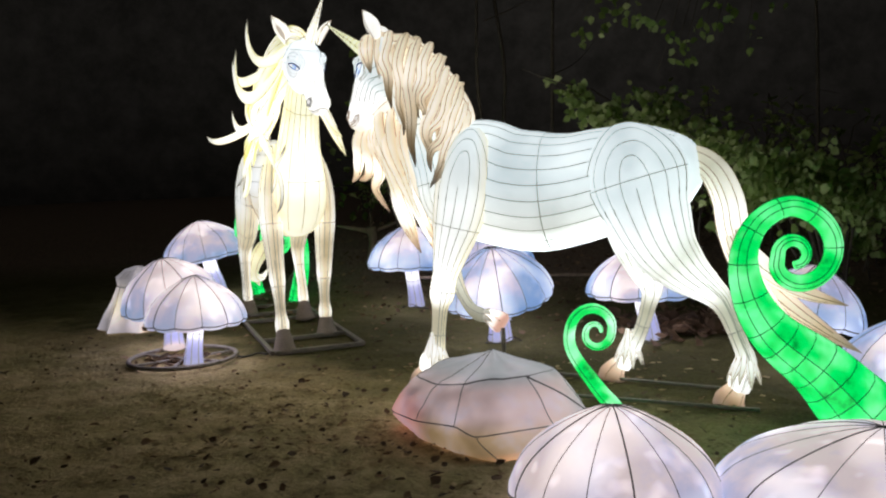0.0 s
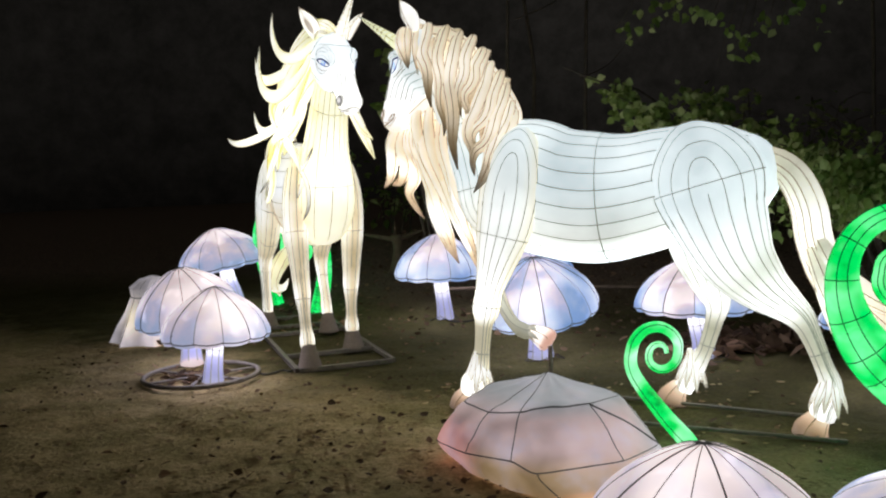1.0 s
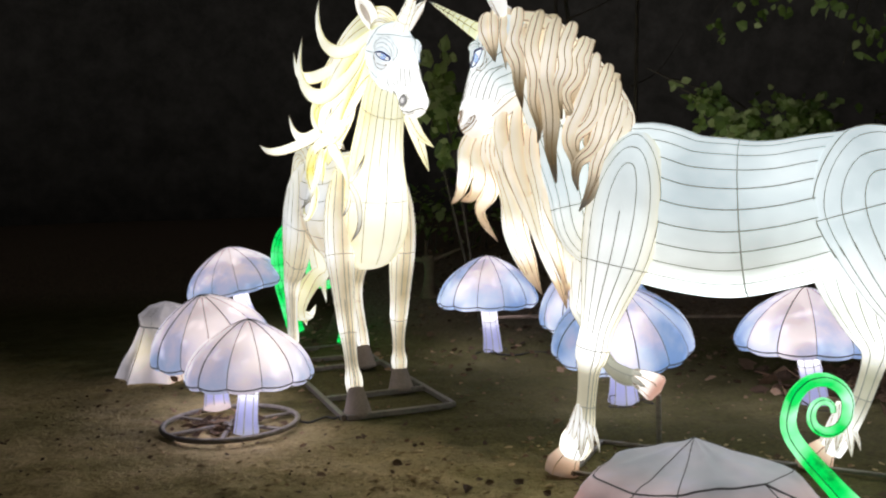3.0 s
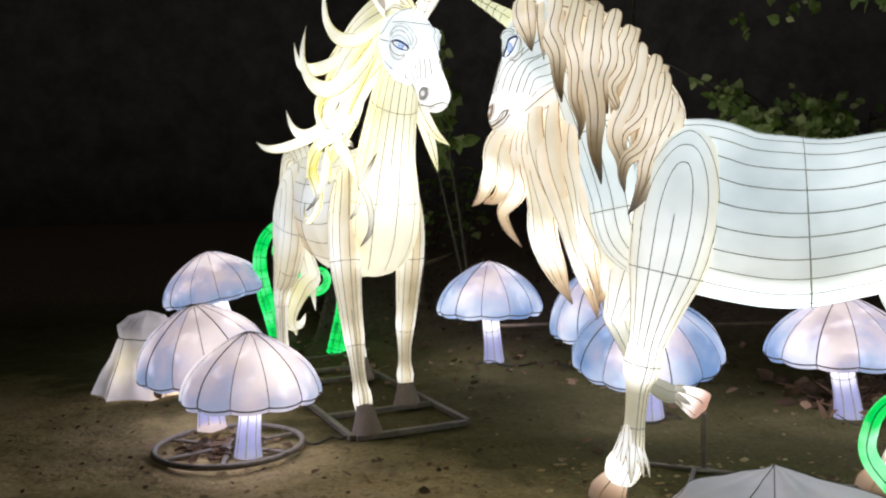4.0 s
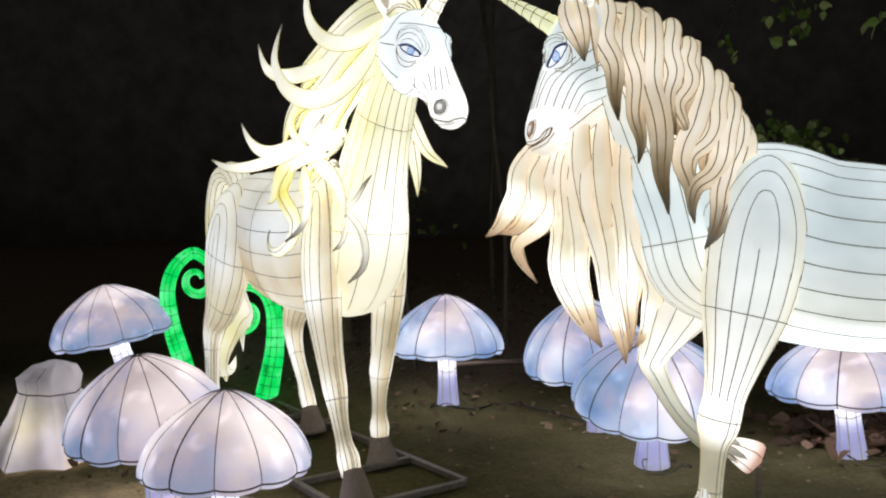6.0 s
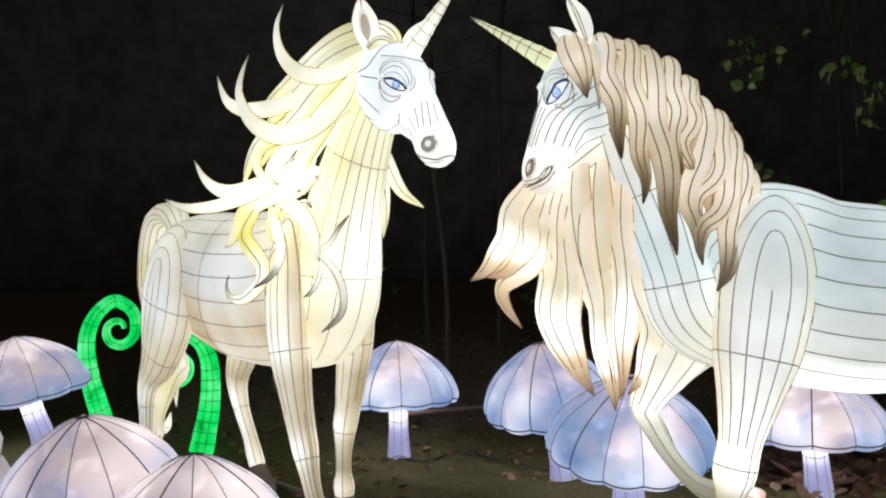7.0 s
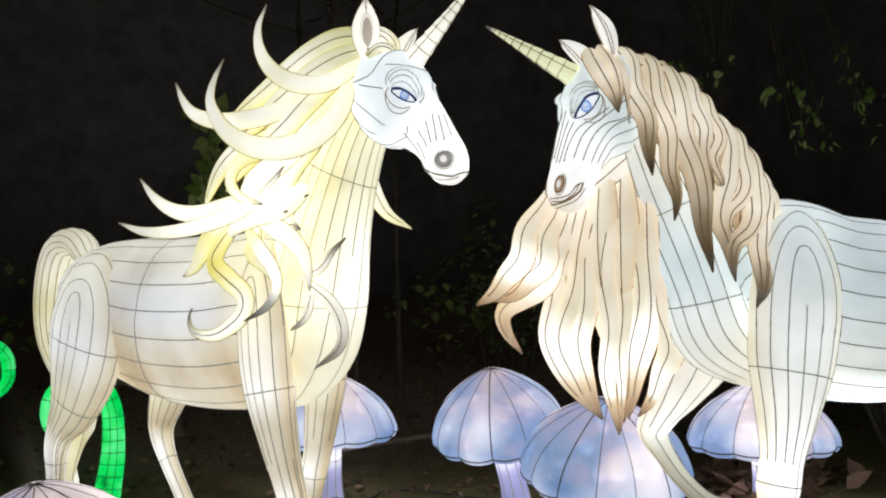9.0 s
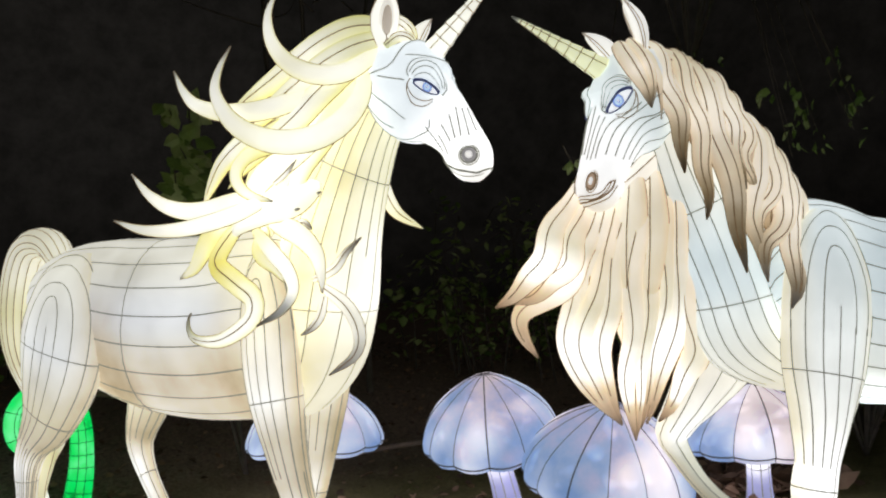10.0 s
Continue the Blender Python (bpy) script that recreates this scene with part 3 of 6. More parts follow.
    def ear(self, side, tip, root, paint, glow, front=(0.6, 0.8)):
        tip, root = np.array(tip, float), np.array(root, float)
        way = tip - root
        face = self.p * front[0] + self.l * side * front[1]
        face = unit(face - way * np.dot(face, way) / np.dot(way, way))
        wide = unit(np.cross(way, face))

        def make(k):
            pts = []
            for q, r in ((0, 0.034), (0.25, 0.060), (0.5, 0.064), (0.75, 0.040), (0.93, 0.013), (1, 0.003)):
                pts.append((*(root + way * q - face * 0.02 * math.sin(q * math.pi)), r, r * 0.55))
            k.tube(pts, wide, 18, 14, 0, (0.0, 0.06, 0.44, 0.5, 0.75), (), [(0, paint, glow * 0.9), (0.85, paint, glow), (1, (0.6, 0.5, 0.4), 0.5)], 0.0026, 3)
        ob = self.figure.part("ear", make)
        turn = np.stack([wide, face, unit(way)], 1)

        def inner(k):
            k.blob(root + way * 0.42 + face * 0.006, (0.038, 0.012, 0.108), 0, (0.90, 0.86, 0.76), 0.80, turn)
            k.blob(root + way * 0.43 + face * 0.012, (0.025, 0.011, 0.082), 0, (0.56, 0.45, 0.34), 0.55, turn)
        self.figure.part("inner_ear", inner, ob, "tan inner ear")


BONE = (0.97, 0.93, 0.82)
BROWN = (0.34, 0.22, 0.12)


def leg(figure, rows, stops, count=10, rings=(), n=44, arches=(), outer=0.75, foot=0.3, edge=None):
    """A leg from its blade or hip down; arches: (reach, top) of the cords that round the blade on its outer side; edge: (colour, how much) airbrushed down its front and back."""
    def make(k):
        cols = {q % 1: 0.31 + 0.07 * (i % 3) for i, q in enumerate(around(count, 0.5))} if arches else {q: 0.0 for q in around(count, 0.5)}
        for reach, top in arches:
            cols = {q: v for q, v in cols.items() if min(abs((q - outer - reach + 0.5) % 1 - 0.5), abs((q - outer + reach + 0.5) % 1 - 0.5)) > 0.02}
        for reach, top in arches:
            cols[(outer + reach) % 1] = cols[(outer - reach) % 1] = foot - 0.025
        if arches:
            cols = {q: v if v < foot or abs((q - outer + 0.5) % 1 - 0.5) > 0.25 else 0.60 for q, v in cols.items()}
            cols[outer % 1] = foot * 0.75
        at = k.tube(rows, (1, 0, 0), n, 18, 0, [(q, v, 1.0 if i % 2 or v > 0.5 else 0.62) for i, (q, v) in enumerate(cols.items())], rings, stops, 0.0030, puff=0.010, tint=edge)
        found.append(at)
    found = []
    ob = figure.part("leg", make)
    for reach, top in arches:
        figure.part("seam", lambda k: k.arch(found[0], outer, reach, top, foot, 0.0034 if reach < 0.2 else 0.0055), ob)
    return ob


def hoof(figure, parent, at, z=0.0):
    x, y = at

    def make(k):
        k.tube(((x - 0.03, y, z + 0.13, 0.055, 0.055), (x, y, z + 0.09, 0.075, 0.07), (x + 0.03, y, z + 0.035, 0.098, 0.085), (x + 0.035, y, z + 0.0, 0.102, 0.088)), (1, 0, 0), 8, 14, 0, around(5), (), [(0, (0.95, 0.76, 0.58), 0.80), (0.4, (0.80, 0.48, 0.28), 0.55), (0.75, (0.48, 0.25, 0.12), 0.38), (1, (0.28, 0.14, 0.07), 0.22)], 0.003, 3)
    figure.part("hoof", make, parent, "rosy orange silk hoof")


def feathers(figure, parent, c, count):
    c = np.array(c)
    for i in range(count):
        a = 2 * math.pi * (i + 0.5) / count
        d = np.array((math.cos(a), math.sin(a), 0))
        back = 0.03 if d[0] < 0 else 0.0
        figure.part("fetlock_hair", lambda k: k.lock([c + d * 0.026 + (0, 0, 0.10 + 0.02 * (i % 3)), c + d * 0.056 + (0, 0, 0.03), c + d * (0.082 + back) + (0.02, 0, -0.07), c + d * (0.088 + back * 1.3) + (0.025, 0, -0.11 - 0.02 * (i % 2))], 0.029, 0.012, (-d[1], d[0], 0),
                    [(0, (0.95, 0.94, 0.86), 0.80), (0.45, (1, 1, 0.98), 0.92), (0.75, (0.90, 0.88, 0.78), 0.72), (1, (0.66, 0.60, 0.46), 0.42)], 12, 8, (0.16, 0.34), cord=0.0021), parent)


def build_stallion():
    """The unicorn with the tan mane; x forward, y to its left."""
    F = Figure(stand(-0.10, 6.50, -0.906, 0.423), "white silk unicorn lantern with wavy tan mane and lifted foreleg")
    cool, warm = (0.74, 0.86, 0.90), (0.97, 0.91, 0.76)

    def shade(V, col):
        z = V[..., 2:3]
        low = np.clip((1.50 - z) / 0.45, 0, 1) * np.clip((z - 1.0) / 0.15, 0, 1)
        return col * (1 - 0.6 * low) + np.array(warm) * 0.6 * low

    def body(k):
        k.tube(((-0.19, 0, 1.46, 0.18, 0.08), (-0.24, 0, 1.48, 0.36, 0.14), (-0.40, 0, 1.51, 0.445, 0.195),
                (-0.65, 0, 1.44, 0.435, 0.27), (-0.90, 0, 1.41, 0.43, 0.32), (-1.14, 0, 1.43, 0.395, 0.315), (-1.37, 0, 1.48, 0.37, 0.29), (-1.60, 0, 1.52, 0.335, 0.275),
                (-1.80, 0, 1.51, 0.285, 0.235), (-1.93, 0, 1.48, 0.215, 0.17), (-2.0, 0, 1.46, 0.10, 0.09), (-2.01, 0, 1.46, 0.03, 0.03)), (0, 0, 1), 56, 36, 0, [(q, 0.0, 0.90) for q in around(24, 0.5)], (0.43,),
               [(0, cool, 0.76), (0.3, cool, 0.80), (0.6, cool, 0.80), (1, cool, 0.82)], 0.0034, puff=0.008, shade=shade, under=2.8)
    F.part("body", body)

    def neck(k):
        # from under the breast up to the poll, so that its cords run round the breast
        k.tube(((-0.42, -0.02, 1.12, 0.12, 0.05), (-0.28, -0.04, 1.20, 0.19, 0.13), (-0.14, -0.07, 1.36, 0.20, 0.225), (-0.08, -0.075, 1.60, 0.165, 0.24), (-0.02, -0.075, 1.84, 0.14, 0.265), (0.08, -0.07, 2.08, 0.125, 0.245), (0.21, -0.05, 2.33, 0.12, 0.18), (0.32, -0.03, 2.50, 0.09, 0.10)),
               (0, 1, 0), 44, 30, 0, [(q, 0.10, 1.0) for q in around(20)], (0.33, 0.62), [(0, (0.95, 0.86, 0.64), 0.8), (0.2, (0.92, 0.92, 0.82), 0.84), (0.38, cool, 0.82), (0.5, cool, 0.84), (1, warm, 0.8)], 0.0030, puff=0.006)
    F.part("neck", neck)
    head = Head(F, (0.558, 0.011, 2.55), 73, 7)
    head.build((0.78, 0.88, 0.90), (0.97, 0.88, 0.72), 0.80, ((0.33, 0.155), (0.53, 0.10), 0.79), ((0.86, 0.12), 0.046, 0.026, 3, (0.80, 0.56, 0.38)),
               ([(0.83, 0.28), (0.89, 0.26), (0.94, 0.18), (0.96, 0.06), (0.96, 0.0)], [(0.83, 0.28), (0.85, 0.24), (0.91, 0.19), (0.93, 0.095), (0.93, 0.0)], [(0.86, 0.305), (0.94, 0.245), (0.975, 0.10), (0.98, 0.0)], [(0.84, 0.255), (0.90, 0.225), (0.945, 0.14), (0.945, 0.0)]),
               ([(0.22, 0.39), (0.32, 0.33), (0.44, 0.27), (0.57, 0.28), (0.69, 0.30)], [(0.24, 0.29), (0.33, 0.245), (0.47, 0.21), (0.58, 0.18), (0.71, 0.18)], [(0.37, 0.215), (0.49, 0.185), (0.56, 0.14), (0.66, 0.12), (0.74, 0.12)], [(0.25, 0.43), (0.37, 0.355), (0.47, 0.305), (0.59, 0.325), (0.67, 0.345)], [(0.31, 0.45), (0.41, 0.395), (0.50, 0.35), (0.61, 0.385), (0.67, 0.41)],
                [(0.27, 0.335), (0.38, 0.285), (0.46, 0.24), (0.57, 0.23), (0.70, 0.24)], [(0.54, 0.105), (0.60, 0.095), (0.71, 0.09), (0.75, 0.085)], [(0.54, 0.07), (0.63, 0.06), (0.75, 0.055)], [(0.40, 0.46), (0.46, 0.435), (0.56, 0.44), (0.68, 0.45)], [(0.50, 0.02), (0.60, 0.03), (0.73, 0.02)], [(0.24, 0.16), (0.28, 0.19), (0.30, 0.23)]), 3)
    head.horn((0.917, -0.072, 2.80), 0.050, (0.86, 0.90, 0.52), 0.85)
    head.ear(1, (0.475, 0.10, 2.84), (0.37, 0.08, 2.62), (0.96, 0.95, 0.90), 1.0, (1, -0.5))
    head.ear(-1, (0.53, -0.20, 2.77), (0.40, -0.12, 2.60), (0.96, 0.95, 0.90), 0.95)
    legs = [(0, cool, 0.78), (0.35, (0.90, 0.94, 0.92), 0.85), (0.52, (0.97, 0.98, 0.94), 0.95), (0.62, (1, 1, 1), 1.5), (0.685, (1, 1, 0.98), 1.5), (0.74, (0.80, 0.74, 0.54), 0.54), (0.85, (0.78, 0.72, 0.52), 0.52), (0.93, (1, 1, 0.98), 1.35), (1, (1, 1, 0.98), 1.2)]
    # near fore leg with its shoulder blade
    o = leg(F, ((-0.425, 0.13, 1.89, 0.05, 0.03), (-0.415, 0.155, 1.80, 0.14, 0.05), (-0.375, 0.20, 1.55, 0.21, 0.085), (-0.32, 0.22, 1.24, 0.20, 0.10), (-0.262, 0.245, 0.99, 0.133, 0.108),
                (-0.22, 0.265, 0.82, 0.092, 0.087), (-0.20, 0.265, 0.73, 0.093, 0.088), (-0.185, 0.268, 0.655, 0.088, 0.083), (-0.172, 0.27, 0.58, 0.060, 0.057), (-0.155, 0.275, 0.40, 0.052, 0.050), (-0.14, 0.285, 0.28, 0.066, 0.062), (-0.10, 0.295, 0.17, 0.094, 0.088), (-0.08, 0.30, 0.10, 0.07, 0.07)),
            legs, 12, (0.40, 0.66, 0.84), 46, ((0.19, 0.01), (0.125, 0.05), (0.06, 0.10)), edge=((0.80, 0.70, 0.44), 0.75))
    hoof(F, o, (-0.055, 0.30))
    feathers(F, o, (-0.13, 0.29, 0.26), 11)
    # lifted far fore leg
    o = leg(F, ((-0.30, -0.18, 1.80, 0.06, 0.04), (-0.22, -0.23, 1.50, 0.20, 0.11), (-0.12, -0.26, 1.25, 0.205, 0.14), (-0.03, -0.33, 1.07, 0.145, 0.12), (0.03, -0.41, 0.94, 0.095, 0.095),
                (0.06, -0.46, 0.84, 0.08, 0.085), (0.03, -0.45, 0.75, 0.058, 0.06), (-0.05, -0.40, 0.60, 0.045, 0.048), (-0.15, -0.34, 0.485, 0.045, 0.048), (-0.24, -0.30, 0.44, 0.058, 0.06), (-0.30, -0.30, 0.43, 0.05, 0.05)),
            [(0, cool, 0.8), (0.4, BONE, 0.85), (0.62, (1, 1, 0.98), 1.3), (0.72, (0.86, 0.86, 0.72), 0.6), (1, (0.62, 0.60, 0.50), 0.30)], 12, (0.35,), 44, (), 0.25, edge=((0.78, 0.66, 0.42), 0.7))
    F.part("hoof", lambda k: k.tube(((-0.30, -0.30, 0.44, 0.03, 0.03), (-0.34, -0.30, 0.425, 0.062, 0.058), (-0.42, -0.295, 0.385, 0.088, 0.08), (-0.445, -0.29, 0.37, 0.082, 0.075)), (0, 0, 1), 10, 14, 0, around(6), (), [(0, (1, 0.96, 0.92), 1.2), (0.6, (1, 0.92, 0.88), 1.1), (1, (0.85, 0.45, 0.34), 0.6)], 0.003, 3), o, "rosy silk hoof")
    for i in range(7):
        a = i / 7 * 2 * math.pi
        b = np.array((-0.26, -0.30, 0.43))
        F.part("fetlock_hair", lambda k: k.lock([b, b + (-0.05, 0.05 * math.cos(a), 0.05 * math.sin(a)), b + (-0.13, 0.075 * math.cos(a), 0.07 * math.sin(a) - 0.04)], 0.02, 0.01, (0, math.sin(a), -math.cos(a)), [(0, BONE, 0.5), (1, (0.5, 0.48, 0.40), 0.3)], 10, 8, ()), o)
    # hind legs with the hip
    hind = [(0, cool, 0.78), (0.24, cool, 0.82), (0.40, (0.92, 0.97, 0.98), 0.92), (0.50, (0.90, 0.92, 0.84), 0.80), (0.60, (1, 1, 0.98), 1.2), (0.66, (0.98, 0.97, 0.92), 1.0), (0.72, (0.66, 0.62, 0.48), 0.52), (0.82, (0.72, 0.68, 0.54), 0.56), (0.91, (1, 1, 0.98), 1.2), (1, (1, 1, 0.98), 1.2)]
    o = leg(F, ((-1.555, 0.15, 1.85, 0.08, 0.03), (-1.56, 0.195, 1.795, 0.20, 0.065), (-1.595, 0.24, 1.65, 0.30, 0.085), (-1.635, 0.255, 1.50, 0.335, 0.09), (-1.70, 0.262, 1.28, 0.285, 0.115), (-1.80, 0.25, 1.05, 0.225, 0.125), (-1.93, 0.23, 0.89, 0.165, 0.11), (-2.06, 0.21, 0.78, 0.11, 0.085),
                (-2.145, 0.20, 0.70, 0.082, 0.07), (-2.20, 0.20, 0.60, 0.060, 0.056), (-2.27, 0.20, 0.42, 0.052, 0.050), (-2.31, 0.20, 0.30, 0.064, 0.058), (-2.28, 0.20, 0.18, 0.076, 0.07), (-2.26, 0.20, 0.11, 0.07, 0.065)),
            hind, 14, (0.20, 0.8), 52, ((0.205, 0.005), (0.155, 0.035), (0.105, 0.08), (0.05, 0.125)), 0.75, 0.29)
    hoof(F, o, (-2.235, 0.20))
    feathers(F, o, (-2.30, 0.20, 0.27), 10)
    o = leg(F, ((-1.50, -0.17, 1.80, 0.06, 0.04), (-1.50, -0.24, 1.55, 0.24, 0.10), (-1.50, -0.26, 1.28, 0.25, 0.12), (-1.51, -0.26, 1.05, 0.19, 0.115), (-1.56, -0.26, 0.86, 0.13, 0.09), (-1.62, -0.26, 0.70, 0.085, 0.07),
                (-1.60, -0.26, 0.58, 0.058, 0.055), (-1.54, -0.26, 0.38, 0.050, 0.05), (-1.48, -0.26, 0.26, 0.062, 0.058), (-1.42, -0.26, 0.16, 0.07, 0.065), (-1.39, -0.26, 0.10, 0.065, 0.06)),
            hind, 14, (0.3, 0.8), 44, (), 0.25)
    hoof(F, o, (-1.35, -0.26))
    feathers(F, o, (-1.45, -0.26, 0.24), 10)
    # tail
    tan = [(0, (0.86, 0.80, 0.60), 0.72), (0.14, (0.66, 0.64, 0.48), 0.55), (0.30, (1, 0.98, 0.9), 0.98), (0.55, (0.92, 0.80, 0.62), 0.85), (0.85, (0.78, 0.58, 0.40), 0.7), (1, BROWN, 0.3)]
    F.lock("tail", [(-1.84, 0, 1.62), (-1.98, 0, 1.605), (-2.10, 0, 1.51), (-2.18, 0, 1.33), (-2.215, -0.01, 1.12), (-2.31, -0.02, 0.87), (-2.51, -0.03, 0.66), (-2.75, -0.04, 0.48), (-2.98, -0.05, 0.34)], 0.09, 0.105, (0, 1, 0), tan, 44, 18, (0.06, 0.13, 0.19, 0.25, 0.31, 0.37, 0.44, 0.6, 0.75, 0.9), root=0.8, belly=0.4)
    for path, w in (([(-2.20, 0.04, 1.20), (-2.34, 0.05, 0.95), (-2.60, 0.05, 0.76), (-2.90, 0.04, 0.655)], 0.07), ([(-2.20, 0.05, 1.10), (-2.34, 0.07, 0.78), (-2.54, 0.07, 0.5), (-2.85, 0.06, 0.22)], 0.08), ([(-2.20, -0.04, 1.10), (-2.31, -0.06, 0.75), (-2.44, -0.07, 0.42), (-2.62, -0.06, 0.16)], 0.07)):
        F.lock("tail_lock", path, 0.05, w, (0, 1, 0), tan, 24, 14, (0.12, 0.25, 0.38, 0.7))
    # mane: wavy locks from the crest down over the near side; the number is where along it the tip darkens
    near = (0.15, 1, 0.1)
    mane = (
        (0.75, [(0.475, 0.04, 2.655), (0.475, 0.095, 2.594), (0.459, 0.145, 2.52), (0.42, 0.165, 2.431), (0.390, 0.160, 2.345)], 0.039),
        (0.75, [(0.427, 0.04, 2.67), (0.41, 0.11, 2.592), (0.395, 0.155, 2.51), (0.387, 0.168, 2.43), (0.390, 0.160, 2.352)], 0.029),
        (0.62, [(0.312, -0.02, 2.683), (0.305, 0.06, 2.581), (0.299, 0.12, 2.439), (0.267, 0.14, 2.308), (0.248, 0.14, 2.19), (0.239, 0.132, 2.068)], 0.055),
        (0.72, [(0.175, -0.05, 2.659), (0.184, 0.05, 2.549), (0.181, 0.115, 2.387), (0.166, 0.14, 2.243), (0.151, 0.145, 2.091), (0.134, 0.14, 1.978), (0.148, 0.132, 1.864)], 0.050),
        (0.6, [(0.078, -0.06, 2.616), (0.091, 0.04, 2.493), (0.082, 0.11, 2.349), (0.085, 0.145, 2.215), (0.07, 0.175, 2.072), (0.046, 0.195, 1.932), (0.039, 0.205, 1.783), (0.018, 0.206, 1.627)], 0.058),
        (0.82, [(-0.013, -0.075, 2.573), (0, 0.03, 2.455), (-0.007, 0.1, 2.311), (0.019, 0.15, 2.2), (0.002, 0.18, 2.095), (-0.015, 0.19, 1.986)], 0.051),
        (0.85, [(-0.088, -0.07, 2.479), (-0.072, 0.03, 2.375), (-0.074, 0.1, 2.258), (-0.032, 0.15, 2.149), (-0.053, 0.17, 2.052), (-0.079, 0.17, 1.951)], 0.049),
        (0.7, [(-0.156, -0.06, 2.379), (-0.15, 0.03, 2.287), (-0.151, 0.1, 2.166), (-0.117, 0.14, 2.047), (-0.052, 0.16, 1.953), (-0.036, 0.16, 1.863), (-0.083, 0.16, 1.761), (-0.091, 0.175, 1.674), (-0.098, 0.182, 1.582)], 0.046),
        (0.84, [(-0.23, -0.045, 2.31), (-0.215, 0.04, 2.206), (-0.206, 0.1, 2.088), (-0.155, 0.14, 1.969), (-0.096, 0.16, 1.886), (-0.086, 0.16, 1.811), (-0.114, 0.16, 1.739)], 0.049),
        (0.72, [(-0.271, -0.025, 2.22), (-0.266, 0.05, 2.119), (-0.256, 0.11, 2.008), (-0.21, 0.15, 1.89), (-0.174, 0.165, 1.802), (-0.111, 0.175, 1.739), (-0.087, 0.185, 1.654), (-0.098, 0.182, 1.587)], 0.051),
        (0.68, [(-0.315, -0.005, 2.11), (-0.307, 0.06, 2.025), (-0.294, 0.11, 1.916), (-0.248, 0.15, 1.813), (-0.204, 0.18, 1.725), (-0.202, 0.22, 1.629), (-0.185, 0.26, 1.555), (-0.132, 0.285, 1.469)], 0.049),
        (0.7, [(-0.348, 0.02, 2.036), (-0.342, 0.07, 1.958), (-0.335, 0.11, 1.864), (-0.294, 0.15, 1.76), (-0.25, 0.18, 1.685), (-0.23, 0.23, 1.61), (-0.187, 0.265, 1.538), (-0.139, 0.283, 1.48)], 0.041))
    for n, (dark, path, w) in enumerate(mane):
        b = 0.5 + 0.5 * math.sin(n * 2.4)
        hair = [(0, (0.62, 0.53, 0.35), 0.66), (0.12, (0.84 - 0.06 * b, 0.75 - 0.06 * b, 0.57 - 0.08 * b), 0.80), (dark - 0.22, (0.98, 0.90 - 0.05 * b, 0.77 - 0.10 * b), 0.94), (dark, (0.80, 0.66, 0.46), 0.78), (dark * 0.4 + 0.58, (0.36, 0.26, 0.13), 0.42), (1, (0.10, 0.07, 0.04), 0.12)]
        F.lock("mane_lock", path, w * 1.08, 0.034, near, hair, 40, 18, (0.18, 0.31) if w > 0.047 else (0.25,), root=0.8, belly=0.45 if len(path) > 6 else 0.35, cord=0.0031, face=near, tint=((0.55, 0.38, 0.19), 0.5), blunt=0.14, wave=0.014 if w > 0.04 else 0.0, beats=2.0 + 0.3 * b)
    def crest(k):
        k.tube(((0.44, 0.0, 2.55, 0.05, 0.04), (0.34, -0.02, 2.59, 0.08, 0.06), (0.20, -0.05, 2.575, 0.09, 0.075), (0.09, -0.06, 2.49, 0.09, 0.085), (-0.01, -0.06, 2.375, 0.09, 0.09), (-0.11, -0.045, 2.265, 0.09, 0.095), (-0.21, -0.02, 2.135, 0.085, 0.095), (-0.295, 0.01, 1.995, 0.08, 0.09), (-0.33, 0.03, 1.90, 0.06, 0.06)),
               (0, 1, 0), 40, 16, 0, around(6), (), [(0, (0.80, 0.70, 0.50), 0.75), (1, (0.92, 0.80, 0.62), 0.85)], 0.0034, 3)
    F.part("mane_crest", crest)
    beneath = (
        ([(0.378, 0.0, 2.66), (0.366, 0.09, 2.56), (0.352, 0.128, 2.44), (0.335, 0.13, 2.30)], 0.044),
        ([(0.292, -0.02, 2.641), (0.265, 0.09, 2.458), (0.207, 0.11, 2.313), (0.182, 0.11, 2.193)], 0.048),
        ([(0.117, -0.05, 2.608), (0.104, 0.08, 2.381), (0.087, 0.11, 2.221), (0.085, 0.13, 2.091)], 0.054),
        ([(-0.103, -0.06, 2.447), (-0.078, 0.08, 2.249), (-0.049, 0.13, 2.088), (-0.027, 0.14, 1.986)], 0.054),
        ([(-0.251, -0.04, 2.239), (-0.225, 0.08, 2.038), (-0.16, 0.13, 1.881), (-0.153, 0.14, 1.766)], 0.055))
    for path, w in beneath:
        F.lock("mane_lock", path, w, 0.028, near, [(0, (0.70, 0.60, 0.40), 0.68), (0.5, (0.95, 0.85, 0.68), 0.9), (0.85, (0.66, 0.48, 0.28), 0.65), (1, (0.30, 0.20, 0.1), 0.3)], 26, 14, (0.25,), root=0.9, belly=0.5, cord=0.0034, face=near, tint=((0.52, 0.35, 0.17), 0.6))
    # hair of the throat, blown out from the jaw to the far side; the number is where along it a lamp shines through
    fore = (0.55, 0.75, 0.05)
